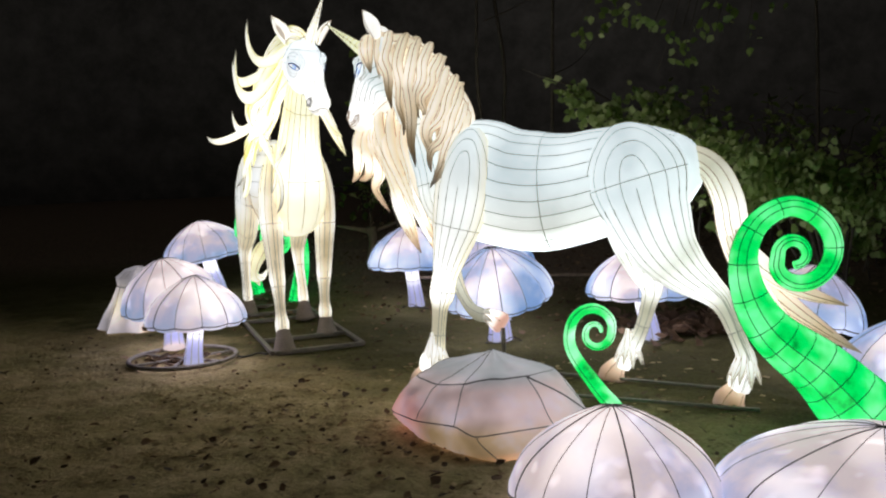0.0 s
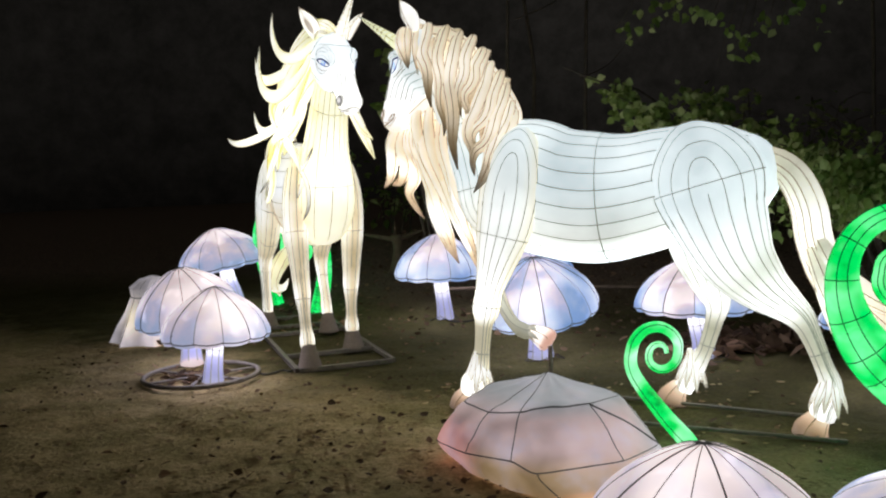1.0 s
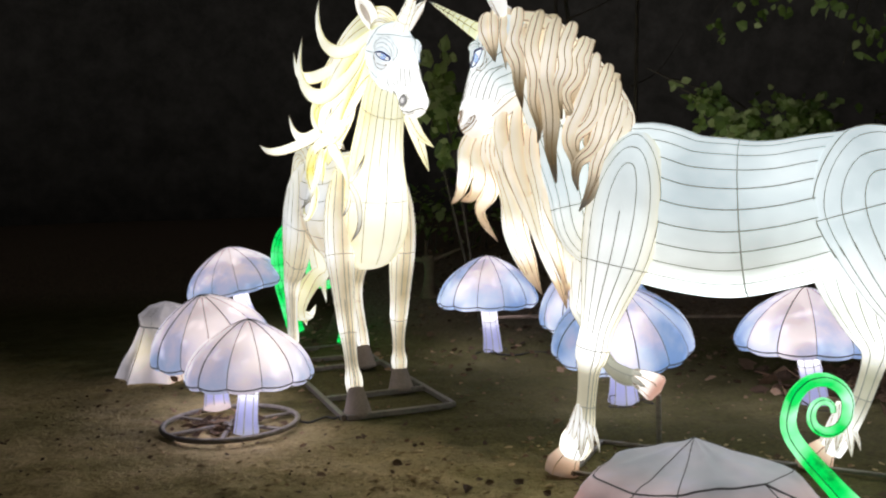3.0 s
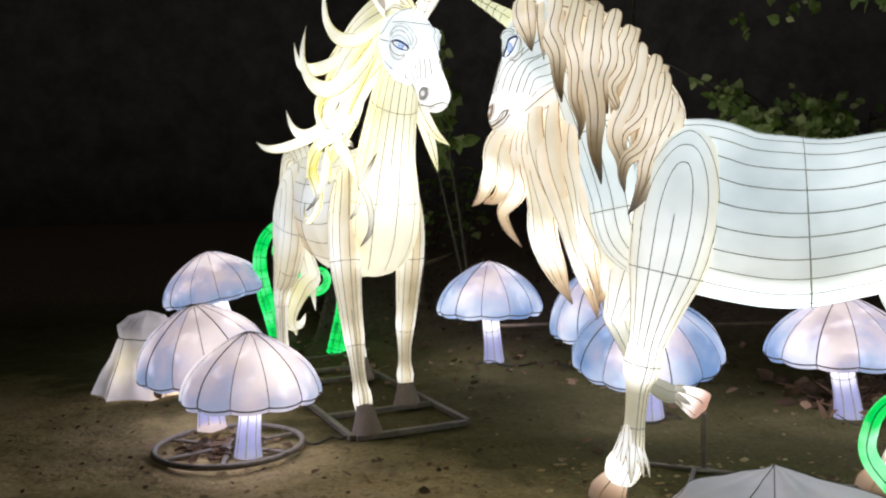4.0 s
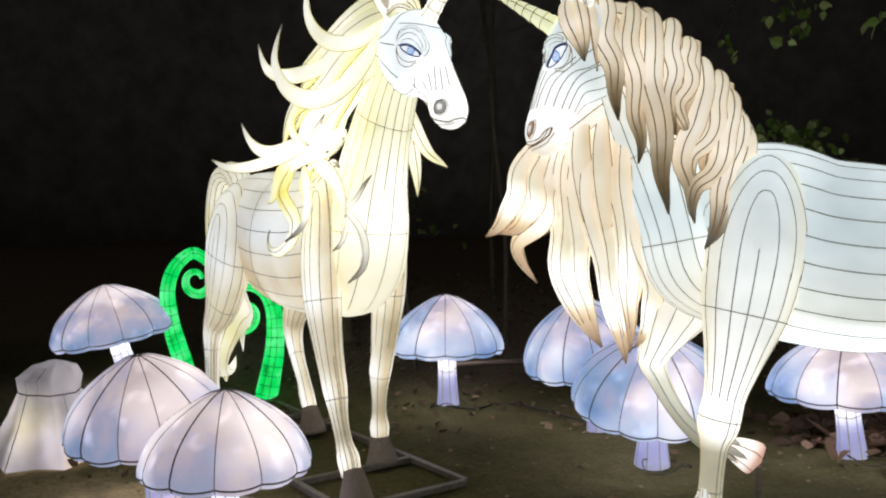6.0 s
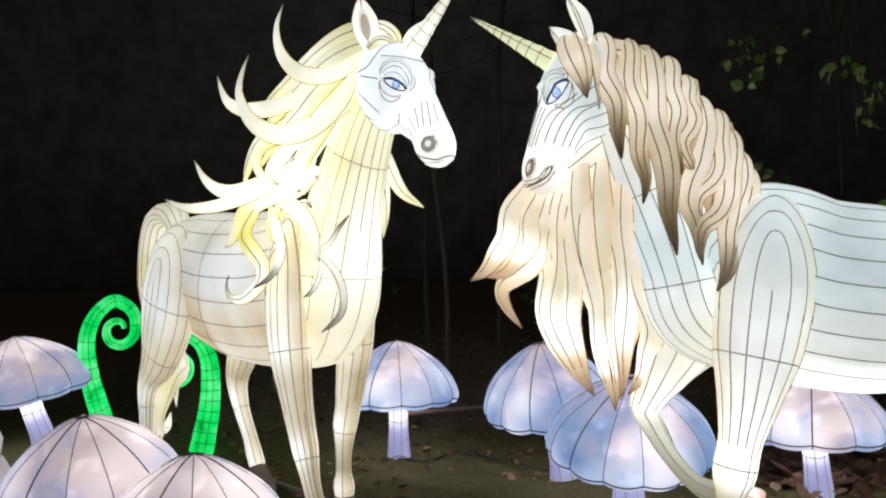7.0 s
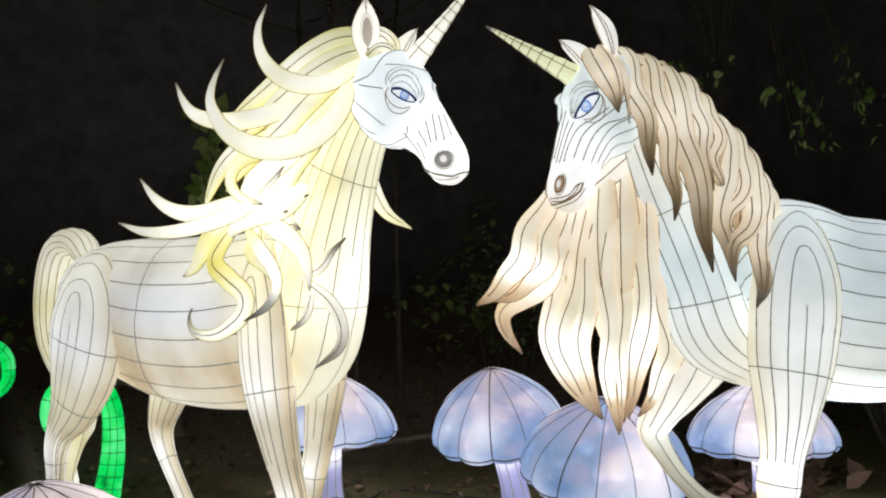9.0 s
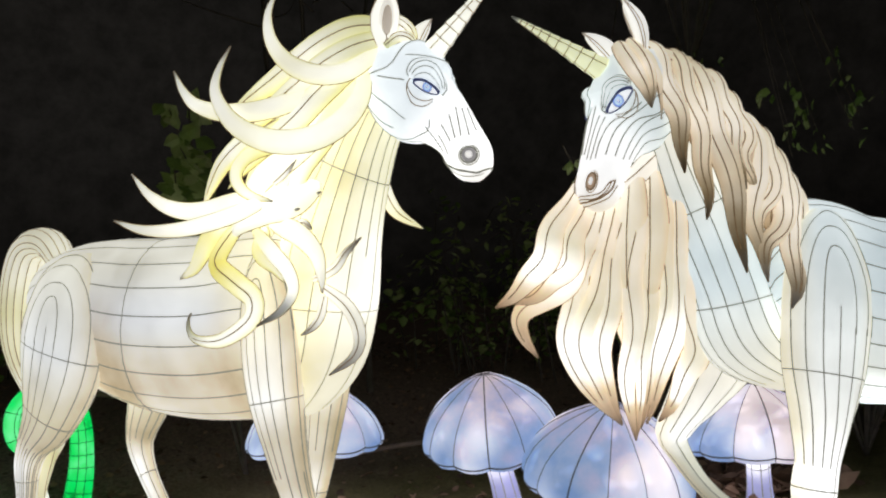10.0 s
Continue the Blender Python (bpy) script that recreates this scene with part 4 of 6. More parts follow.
    throat = (
        (0.58, [(0.592, -0.16, 2.064), (0.657, -0.15, 1.98), (0.731, -0.18, 1.852), (0.772, -0.24, 1.729), (0.834, -0.33, 1.611), (0.952, -0.42, 1.516)], 0.065),
        (0.55, [(0.559, -0.14, 2.021), (0.609, -0.12, 1.915), (0.65, -0.17, 1.796), (0.672, -0.27, 1.676), (0.758, -0.36, 1.582), (0.88, -0.42, 1.532)], 0.068),
        (0.45, [(0.504, -0.14, 2.019), (0.562, -0.1, 1.899), (0.588, -0.18, 1.772), (0.616, -0.32, 1.636), (0.708, -0.44, 1.551), (0.784, -0.53, 1.462), (0.763, -0.58, 1.355), (0.689, -0.6, 1.248)], 0.064),
        (0.72, [(0.446, -0.14, 2.071), (0.53, -0.08, 1.896), (0.528, -0.22, 1.717), (0.551, -0.42, 1.541), (0.573, -0.5, 1.36), (0.52, -0.51, 1.193), (0.439, -0.49, 1.039), (0.329, -0.448, 0.909)], 0.059),
        (0.74, [(0.407, -0.13, 2.095), (0.488, -0.06, 1.893), (0.482, -0.18, 1.688), (0.504, -0.36, 1.47), (0.503, -0.45, 1.291), (0.452, -0.47, 1.127), (0.397, -0.46, 1.006), (0.329, -0.448, 0.912)], 0.062),
        (0.74, [(0.362, -0.12, 2.119), (0.446, -0.04, 1.903), (0.449, -0.14, 1.712), (0.442, -0.28, 1.496), (0.43, -0.38, 1.32), (0.396, -0.44, 1.15), (0.365, -0.45, 1.011), (0.326, -0.448, 0.912)], 0.056),
        (0.78, [(0.304, -0.12, 2.158), (0.391, -0.02, 1.861), (0.368, -0.16, 1.602), (0.317, -0.3, 1.352), (0.284, -0.44, 1.142), (0.246, -0.52, 0.973), (0.199, -0.573, 0.801)], 0.060),
        (0.78, [(0.258, -0.12, 2.183), (0.326, -0.02, 1.858), (0.3, -0.14, 1.599), (0.251, -0.28, 1.322), (0.215, -0.42, 1.112), (0.198, -0.52, 0.949), (0.199, -0.573, 0.807)], 0.054),
        (0.66, [(0.229, -0.12, 2.204), (0.263, -0.01, 1.881), (0.232, -0.08, 1.648), (0.216, -0.18, 1.433), (0.196, -0.32, 1.205), (0.185, -0.45, 1.021), (0.179, -0.55, 0.868)], 0.051),
        (0.66, [(0.191, -0.1, 2.219), (0.208, 0, 1.878), (0.181, -0.05, 1.645), (0.178, -0.12, 1.434), (0.168, -0.24, 1.237), (0.166, -0.38, 1.057), (0.173, -0.5, 0.893)], 0.048),
        (0.78, [(0.193, -0.05, 1.777), (0.153, -0.06, 1.539), (0.104, -0.12, 1.363), (0.066, -0.2, 1.221), (0.089, -0.3, 1.067), (0.157, -0.4, 0.918)], 0.067))
    for n, (lamp, path, w) in enumerate(throat):
        b = 0.5 + 0.5 * math.sin(n * 1.9)
        beard = [(0, (1, 0.93, 0.80), 0.95), (0.2, (0.97, 0.86 - 0.06 * b, 0.68 - 0.10 * b), 0.88), (lamp - 0.2, (0.93, 0.87, 0.70 - 0.06 * b), 0.84), (lamp - 0.06, (1, 0.99, 0.95), 1.35), (lamp + 0.06, (1, 0.98, 0.90), 1.3), (lamp * 0.45 + 0.52, (0.94, 0.72, 0.44), 0.8), (0.96, (0.56, 0.32, 0.15), 0.5), (1, (0.22, 0.12, 0.06), 0.2)]
        F.lock("throat_lock", path, w, 0.045, fore, beard, 44, 18, (0.26,), root=0.5, belly=0.5, cord=0.0030, face=fore, tint=((0.90, 0.66, 0.40), 0.6), wave=0.013, beats=2.2 + 0.4 * b)
    def jowl(k):
        k.tube(((0.20, -0.07, 2.24, 0.04, 0.05), (0.33, -0.05, 2.15, 0.07, 0.08), (0.45, -0.04, 2.06, 0.07, 0.08), (0.57, -0.05, 1.98, 0.05, 0.05)), (0, 1, 0), 16, 16, 0, around(8), (), [(0, (1, 0.93, 0.80), 0.9), (1, (1, 0.95, 0.86), 1.0)], 0.0028, 3)
    F.part("throat", jowl)
    # shorter hair that fills the throat behind them
    for path, w in (([(0.36, -0.10, 2.17), (0.41, -0.03, 2.10), (0.43, -0.01, 1.98), (0.42, -0.07, 1.80), (0.38, -0.2, 1.5)], 0.08), ([(0.30, -0.08, 2.16), (0.32, -0.02, 2.08), (0.33, -0.01, 1.94), (0.32, -0.05, 1.76), (0.29, -0.18, 1.46)], 0.075), ([(0.36, -0.14, 2.04), (0.41, -0.12, 1.86), (0.37, -0.22, 1.62), (0.31, -0.34, 1.38), (0.27, -0.42, 1.20)], 0.10), ([(0.50, -0.14, 1.98), (0.52, -0.15, 1.84), (0.50, -0.32, 1.60), (0.46, -0.44, 1.38), (0.40, -0.46, 1.20)], 0.09),
                    ([(0.60, -0.16, 1.94), (0.66, -0.19, 1.82), (0.70, -0.32, 1.66), (0.78, -0.42, 1.56)], 0.07), ([(0.26, -0.10, 2.02), (0.22, -0.09, 1.76), (0.18, -0.16, 1.50), (0.15, -0.26, 1.28), (0.15, -0.34, 1.14)], 0.085)):
        F.lock("throat_lock", path, w, 0.05, fore, [(0, (0.98, 0.90, 0.74), 0.9), (0.5, (0.95, 0.86, 0.66), 0.85), (1, (0.92, 0.78, 0.52), 0.75)], 30, 14, (0.25,), root=0.2, belly=0.45, cord=0.0030, face=fore, tint=((0.86, 0.58, 0.30), 0.6))


def build_mare():
    """The unicorn with the pale yellow mane; x forward, y to its left."""
    F = Figure(stand(-1.37, 8.05, 0.36, -0.933), "white silk unicorn lantern with flying yellow mane on a steel frame")
    pale, cream = (0.90, 0.88, 0.76), (0.96, 0.90, 0.67)

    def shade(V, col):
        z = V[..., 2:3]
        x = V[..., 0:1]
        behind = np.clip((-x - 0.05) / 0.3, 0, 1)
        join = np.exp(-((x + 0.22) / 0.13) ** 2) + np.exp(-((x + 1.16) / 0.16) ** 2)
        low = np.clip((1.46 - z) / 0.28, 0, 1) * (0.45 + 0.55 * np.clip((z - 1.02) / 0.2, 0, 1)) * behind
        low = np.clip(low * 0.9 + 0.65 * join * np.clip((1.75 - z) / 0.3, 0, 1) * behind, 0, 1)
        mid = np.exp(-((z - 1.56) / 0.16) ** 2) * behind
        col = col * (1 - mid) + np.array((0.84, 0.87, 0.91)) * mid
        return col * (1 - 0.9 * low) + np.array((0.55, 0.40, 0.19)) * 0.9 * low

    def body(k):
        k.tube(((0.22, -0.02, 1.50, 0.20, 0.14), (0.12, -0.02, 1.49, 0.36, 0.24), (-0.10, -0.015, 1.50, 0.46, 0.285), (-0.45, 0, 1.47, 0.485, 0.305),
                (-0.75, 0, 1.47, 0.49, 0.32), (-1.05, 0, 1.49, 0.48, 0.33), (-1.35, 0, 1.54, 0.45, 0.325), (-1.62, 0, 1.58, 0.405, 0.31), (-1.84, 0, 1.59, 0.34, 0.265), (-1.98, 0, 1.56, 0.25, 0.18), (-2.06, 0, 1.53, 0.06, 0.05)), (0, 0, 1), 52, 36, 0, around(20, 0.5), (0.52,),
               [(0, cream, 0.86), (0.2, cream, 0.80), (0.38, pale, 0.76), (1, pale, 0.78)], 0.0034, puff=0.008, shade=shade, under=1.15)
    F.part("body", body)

    def neck(k):
        k.tube(((-0.12, -0.02, 1.05, 0.12, 0.05), (0.02, -0.025, 1.16, 0.20, 0.13), (0.13, -0.03, 1.35, 0.245, 0.20), (0.16, -0.03, 1.58, 0.235, 0.26), (0.20, -0.03, 1.84, 0.195, 0.27), (0.28, -0.02, 2.08, 0.165, 0.235), (0.40, -0.01, 2.33, 0.145, 0.185), (0.54, 0.0, 2.55, 0.12, 0.14), (0.60, 0, 2.64, 0.08, 0.08)),
               (0, 1, 0), 44, 30, 0, [(q, 0.08 if i % 2 else 0.5, 1 if i % 2 == 0 else 0.9) for i, q in enumerate(around(20))], (0.34, 0.72), [(0, cream, 0.78), (0.2, (0.96, 0.90, 0.66), 0.84), (0.36, (1, 0.98, 0.84), 1.25), (0.55, (1, 0.97, 0.80), 1.25), (0.72, (0.92, 0.88, 0.56), 0.80), (1, (0.86, 0.82, 0.48), 0.72)], 0.0028, puff=0.006, tint=((0.86, 0.76, 0.36), 0.8))
    F.part("neck", neck)
    head = Head(F, (0.86, -0.03, 2.70), 62, 12)
    head.build((0.80, 0.88, 0.93), (0.99, 0.96, 0.90), 0.95, ((0.365, 0.202), (0.52, 0.165), 1.0, 1.36), ((0.87, 0.22), 0.043, 0.045, 1, (0.55, 0.52, 0.54)),
               ([(0.80, 0.44), (0.84, 0.425), (0.90, 0.375), (0.97, 0.23), (0.97, 0.115), (0.965, 0.0)], [(0.82, 0.45), (0.90, 0.42), (0.96, 0.36), (0.985, 0.24), (0.985, 0.1)], [(0.86, 0.40), (0.93, 0.34), (0.98, 0.18)]),
               ([(0.17, 0.30), (0.27, 0.24), (0.30, 0.225)], [(0.21, 0.36), (0.35, 0.325), (0.44, 0.325)], [(0.23, 0.43), (0.35, 0.41), (0.41, 0.39)], [(0.20, 0.46), (0.30, 0.46), (0.41, 0.455), (0.50, 0.425), (0.57, 0.37), (0.59, 0.33), (0.56, 0.28)], [(0.62, 0.19), (0.74, 0.25)], [(0.61, 0.13), (0.75, 0.21)], [(0.63, 0.26), (0.74, 0.29)], [(0.63, 0.095), (0.77, 0.16)],
                [(0.56, 0.325), (0.65, 0.355), (0.76, 0.395)], [(0.48, 0.455), (0.61, 0.45), (0.76, 0.44), (0.82, 0.445)], [(0.66, 0.32), (0.74, 0.345), (0.80, 0.36)], [(0.05, 0.40), (0.12, 0.32), (0.165, 0.245), (0.13, 0.19), (0.10, 0.125), (0.10, 0.0)], [(0.16, 0.17), (0.21, 0.12), (0.28, 0.055), (0.30, 0.0)], [(0.64, 0.05), (0.76, 0.09)]))
    head.horn((1.19, 0.03, 3.03), 0.050, (0.98, 0.97, 0.82), 1.0)
    head.ear(-1, (0.80, -0.325, 2.93), (0.66, -0.16, 2.72), (0.97, 0.95, 0.85), 1.0)
    head.ear(1, (0.69, 0.215, 2.93), (0.62, 0.10, 2.73), (0.97, 0.95, 0.85), 1.0)
    fore = [(0, cream, 0.85), (0.25, (0.97, 0.90, 0.72), 0.72), (0.42, (1, 1, 0.95), 1.1), (0.52, (0.90, 0.82, 0.62), 0.66), (0.64, (0.92, 0.84, 0.66), 0.70), (0.735, (1, 1, 0.96), 1.2), (0.79, (0.92, 0.86, 0.70), 0.7), (0.88, (0.74, 0.64, 0.44), 0.50), (0.95, (1, 0.98, 0.9), 1.0), (1, (0.9, 0.84, 0.7), 0.7)]
    leg(F, ((-0.04, -0.19, 1.88, 0.05, 0.04), (-0.02, -0.25, 1.70, 0.12, 0.075), (0.02, -0.29, 1.45, 0.155, 0.10), (0.05, -0.295, 1.17, 0.145, 0.105), (0.10, -0.29, 0.90, 0.105, 0.085), (0.15, -0.288, 0.72, 0.082, 0.074), (0.18, -0.287, 0.62, 0.078, 0.070),
            (0.23, -0.288, 0.46, 0.052, 0.050), (0.29, -0.292, 0.33, 0.050, 0.048), (0.34, -0.295, 0.25, 0.068, 0.064), (0.385, -0.30, 0.16, 0.055, 0.055)), fore, 12, (0.42, 0.75), 44, ((0.235, 0.01), (0.14, 0.06), (0.06, 0.11)), 0.25, 0.25, ((0.58, 0.44, 0.21), 0.85))
    leg(F, ((-0.07, 0.16, 1.86, 0.05, 0.04), (-0.07, 0.21, 1.65, 0.13, 0.08), (-0.06, 0.235, 1.42, 0.155, 0.10), (-0.07, 0.24, 1.15, 0.13, 0.10), (-0.11, 0.235, 0.90, 0.10, 0.085), (-0.15, 0.235, 0.72, 0.082, 0.074), (-0.18, 0.235, 0.62, 0.078, 0.070),
            (-0.20, 0.235, 0.46, 0.052, 0.050), (-0.205, 0.235, 0.33, 0.050, 0.048), (-0.205, 0.235, 0.25, 0.068, 0.064), (-0.20, 0.235, 0.16, 0.055, 0.055)), fore, 12, (0.42, 0.75), edge=((0.58, 0.44, 0.21), 0.85))
    hind = [(0, (0.92, 0.90, 0.74), 0.80), (0.14, (0.92, 0.92, 0.84), 0.82), (0.3, (0.88, 0.91, 0.92), 0.82), (0.48, (0.93, 0.86, 0.62), 0.72), (0.60, (0.78, 0.66, 0.44), 0.60), (0.70, (1, 1, 0.98), 1.15), (0.88, (0.95, 0.92, 0.83), 0.85), (1, (1, 0.98, 0.92), 1.1)]
    leg(F, ((-1.50, -0.17, 1.90, 0.14, 0.04), (-1.50, -0.235, 1.76, 0.27, 0.09), (-1.51, -0.28, 1.50, 0.345, 0.11), (-1.58, -0.28, 1.22, 0.30, 0.125), (-1.67, -0.285, 1.00, 0.20, 0.11), (-1.80, -0.29, 0.84, 0.11, 0.085), (-1.86, -0.295, 0.72, 0.085, 0.07),
            (-1.88, -0.295, 0.56, 0.060, 0.055), (-1.90, -0.29, 0.36, 0.052, 0.05), (-1.92, -0.285, 0.26, 0.060, 0.056), (-1.94, -0.28, 0.17, 0.055, 0.055)), hind, 14, (0.3, 0.5, 0.75), 44, ((0.24, 0.01), (0.17, 0.05), (0.10, 0.10), (0.04, 0.14)), 0.25, 0.28, ((0.62, 0.49, 0.25), 0.75))
    leg(F, ((-1.42, 0.18, 1.88, 0.06, 0.04), (-1.42, 0.24, 1.70, 0.22, 0.09), (-1.44, 0.28, 1.48, 0.25, 0.11), (-1.46, 0.28, 1.22, 0.21, 0.12), (-1.50, 0.275, 1.00, 0.15, 0.105), (-1.56, 0.265, 0.84, 0.105, 0.085), (-1.57, 0.26, 0.72, 0.08, 0.07),
            (-1.50, 0.255, 0.56, 0.058, 0.055), (-1.38, 0.25, 0.38, 0.052, 0.05), (-1.31, 0.24, 0.28, 0.060, 0.056), (-1.25, 0.235, 0.19, 0.055, 0.055)), hind, 14, (0.3, 0.5, 0.75), edge=((0.62, 0.49, 0.25), 0.75))
    for x, y in ((0.42, -0.30), (-0.195, 0.235), (-1.95, -0.28), (-1.22, 0.23)):
        F.part("foot_cover", lambda k: k.tube(((x - 0.02, y, 0.20, 0.056, 0.056), (x, y, 0.14, 0.076, 0.072), (x + 0.015, y, 0.06, 0.100, 0.094), (x + 0.02, y, 0.015, 0.116, 0.108)), (1, 0, 0), 8, 18, 2, (), (), None, 0.0022, 2), None, "unlit brown mesh foot cover")
    # tail: a raised hump, then a long fall with curled ends
    tail = [(0, (0.86, 0.82, 0.60), 0.66), (0.3, (0.92, 0.89, 0.72), 0.78), (0.5, (0.84, 0.79, 0.42), 0.66), (0.7, (0.90, 0.85, 0.56), 0.72), (0.88, (1, 1, 0.92), 1.1), (1, (0.8, 0.76, 0.6), 0.6)]
    F.lock("tail", [(-1.86, -0.02, 1.86), (-1.97, -0.03, 2.00), (-2.13, -0.05, 1.97), (-2.23, -0.06, 1.70), (-2.24, -0.07, 1.38), (-2.20, -0.02, 1.10), (-2.16, 0.06, 0.84)], 0.135, 0.11, (0, 1, 0), tail, 44, 20, (0.06, 0.12, 0.18, 0.25, 0.32, 0.38, 0.44, 0.58, 0.67, 0.75, 0.83, 0.92), root=0.6, belly=0.35)
    for path, w in (([(-2.18, 0.0, 1.2), (-2.19, 0.05, 0.95), (-2.15, 0.06, 0.82), (-2.05, -0.08, 0.72), (-1.97, -0.19, 0.56), (-1.96, -0.20, 0.44), (-2.05, -0.08, 0.41), (-2.14, 0.0, 0.50)], 0.095), ([(-2.18, 0.0, 1.1), (-2.21, 0.08, 0.8), (-2.35, 0.14, 0.62), (-2.44, 0.18, 0.48)], 0.035), ([(-1.96, -0.19, 0.52), (-1.98, -0.16, 0.40), (-2.03, -0.13, 0.34), (-2.06, -0.12, 0.31)], 0.03)):
        F.lock("tail_lock", path, w, w, (0, 1, 0), tail, 26, 12)
    # mane, blown back; the number is its kind: flying, swept back, yellow, white, the long curl, its yellow neighbours, dark-tipped
    near = (0.25, -1, 0.15)
    mane = (
        (0, [(0.673, -0.1, 2.736), (0.604, -0.18, 2.68), (0.52, -0.27, 2.606), (0.423, -0.36, 2.595), (0.31, -0.41, 2.654), (0.241, -0.44, 2.761), (0.239, -0.45, 2.881), (0.301, -0.449, 2.981)], 0.047),
        (0, [(0.559, -0.18, 2.644), (0.587, -0.27, 2.475), (0.536, -0.38, 2.343), (0.405, -0.45, 2.292), (0.235, -0.5, 2.312), (0.078, -0.53, 2.404), (-0.011, -0.54, 2.544), (0.009, -0.535, 2.651), (0.085, -0.533, 2.746)], 0.058),
        (0, [(0.408, -0.25, 2.574), (0.287, -0.36, 2.496), (0.138, -0.44, 2.461), (-0.026, -0.49, 2.471), (-0.161, -0.515, 2.521), (-0.237, -0.52, 2.597), (-0.293, -0.52, 2.7)], 0.049),
        (1, [(0.637, -0.05, 2.83), (0.488, -0.12, 2.84), (0.354, -0.18, 2.79), (0.235, -0.24, 2.708), (0.093, -0.28, 2.622), (-0.042, -0.33, 2.536), (-0.139, -0.36, 2.454)], 0.078),
        (1, [(0.688, -0.1, 2.765), (0.554, -0.18, 2.738), (0.423, -0.26, 2.666), (0.288, -0.32, 2.569), (0.15, -0.36, 2.475), (0.027, -0.38, 2.393), (-0.081, -0.38, 2.322)], 0.071),
        (1, [(0.623, -0.16, 2.696), (0.502, -0.23, 2.629), (0.398, -0.3, 2.527), (0.291, -0.35, 2.415), (0.163, -0.38, 2.328), (0.029, -0.39, 2.238), (-0.112, -0.38, 2.141)], 0.067),
        (2, [(0.535, -0.18, 2.605), (0.465, -0.24, 2.458), (0.378, -0.28, 2.329), (0.296, -0.31, 2.214), (0.233, -0.33, 2.096), (0.144, -0.36, 2.02)], 0.067),
        (1, [(0.175, -0.33, 2.434), (-0.008, -0.37, 2.342), (-0.139, -0.38, 2.257), (-0.227, -0.38, 2.152), (-0.292, -0.37, 2.065)], 0.056),
        (2, [(0.332, -0.34, 2.31), (0.166, -0.42, 2.296), (0.058, -0.45, 2.252), (0.005, -0.45, 2.175), (0.057, -0.44, 2.096), (0.201, -0.43, 2.048)], 0.039),
        (3, [(0.386, -0.3, 2.326), (0.273, -0.36, 2.253), (0.137, -0.4, 2.17), (0.073, -0.4, 2.094), (0.166, -0.38, 2.026), (0.297, -0.36, 2.008)], 0.061),
        (3, [(0.127, -0.34, 2.106), (-0.039, -0.41, 2.07), (-0.214, -0.46, 2.038), (-0.373, -0.49, 2.062), (-0.509, -0.505, 2.137), (-0.627, -0.508, 2.252)], 0.045),
        (3, [(0.167, -0.34, 2.116), (0.096, -0.46, 2.029), (-0.008, -0.58, 1.969), (-0.131, -0.68, 1.938), (-0.271, -0.75, 1.946), (-0.417, -0.786, 1.997)], 0.040),
        (3, [(0.346, -0.27, 2.13), (0.241, -0.34, 2.049), (0.128, -0.4, 2.012), (0.018, -0.43, 1.959), (-0.077, -0.44, 1.888)], 0.073),
        (4, [(0.035, -0.4, 2.003), (-0.064, -0.44, 1.896), (-0.122, -0.46, 1.785), (0.012, -0.48, 1.692), (0.122, -0.49, 1.616), (0.104, -0.5, 1.523), (-0.073, -0.5, 1.438), (-0.249, -0.49, 1.443), (-0.31, -0.48, 1.51), (-0.293, -0.47, 1.566)], 0.049),
        (5, [(-0.076, -0.4, 1.99), (-0.184, -0.43, 1.918), (-0.246, -0.44, 1.831), (-0.302, -0.44, 1.77), (-0.394, -0.44, 1.728)], 0.050),
        (6, [(0.048, -0.4, 1.944), (0.209, -0.46, 1.825), (0.35, -0.52, 1.732), (0.408, -0.56, 1.644), (0.364, -0.59, 1.564), (0.252, -0.618, 1.506)], 0.035),
        (5, [(0.102, -0.38, 1.941), (0.122, -0.43, 1.83), (0.225, -0.45, 1.752), (0.302, -0.47, 1.676)], 0.044),
        (3, [(0.102, -0.36, 1.977), (0.272, -0.36, 1.902), (0.346, -0.33, 1.814), (0.351, -0.3, 1.717), (0.338, -0.28, 1.628)], 0.047))
    deep, gold, straw, milk, smoke = (0.86, 0.74, 0.10), (0.97, 0.90, 0.36), (0.98, 0.94, 0.58), (1, 0.98, 0.86), (0.22, 0.22, 0.17)
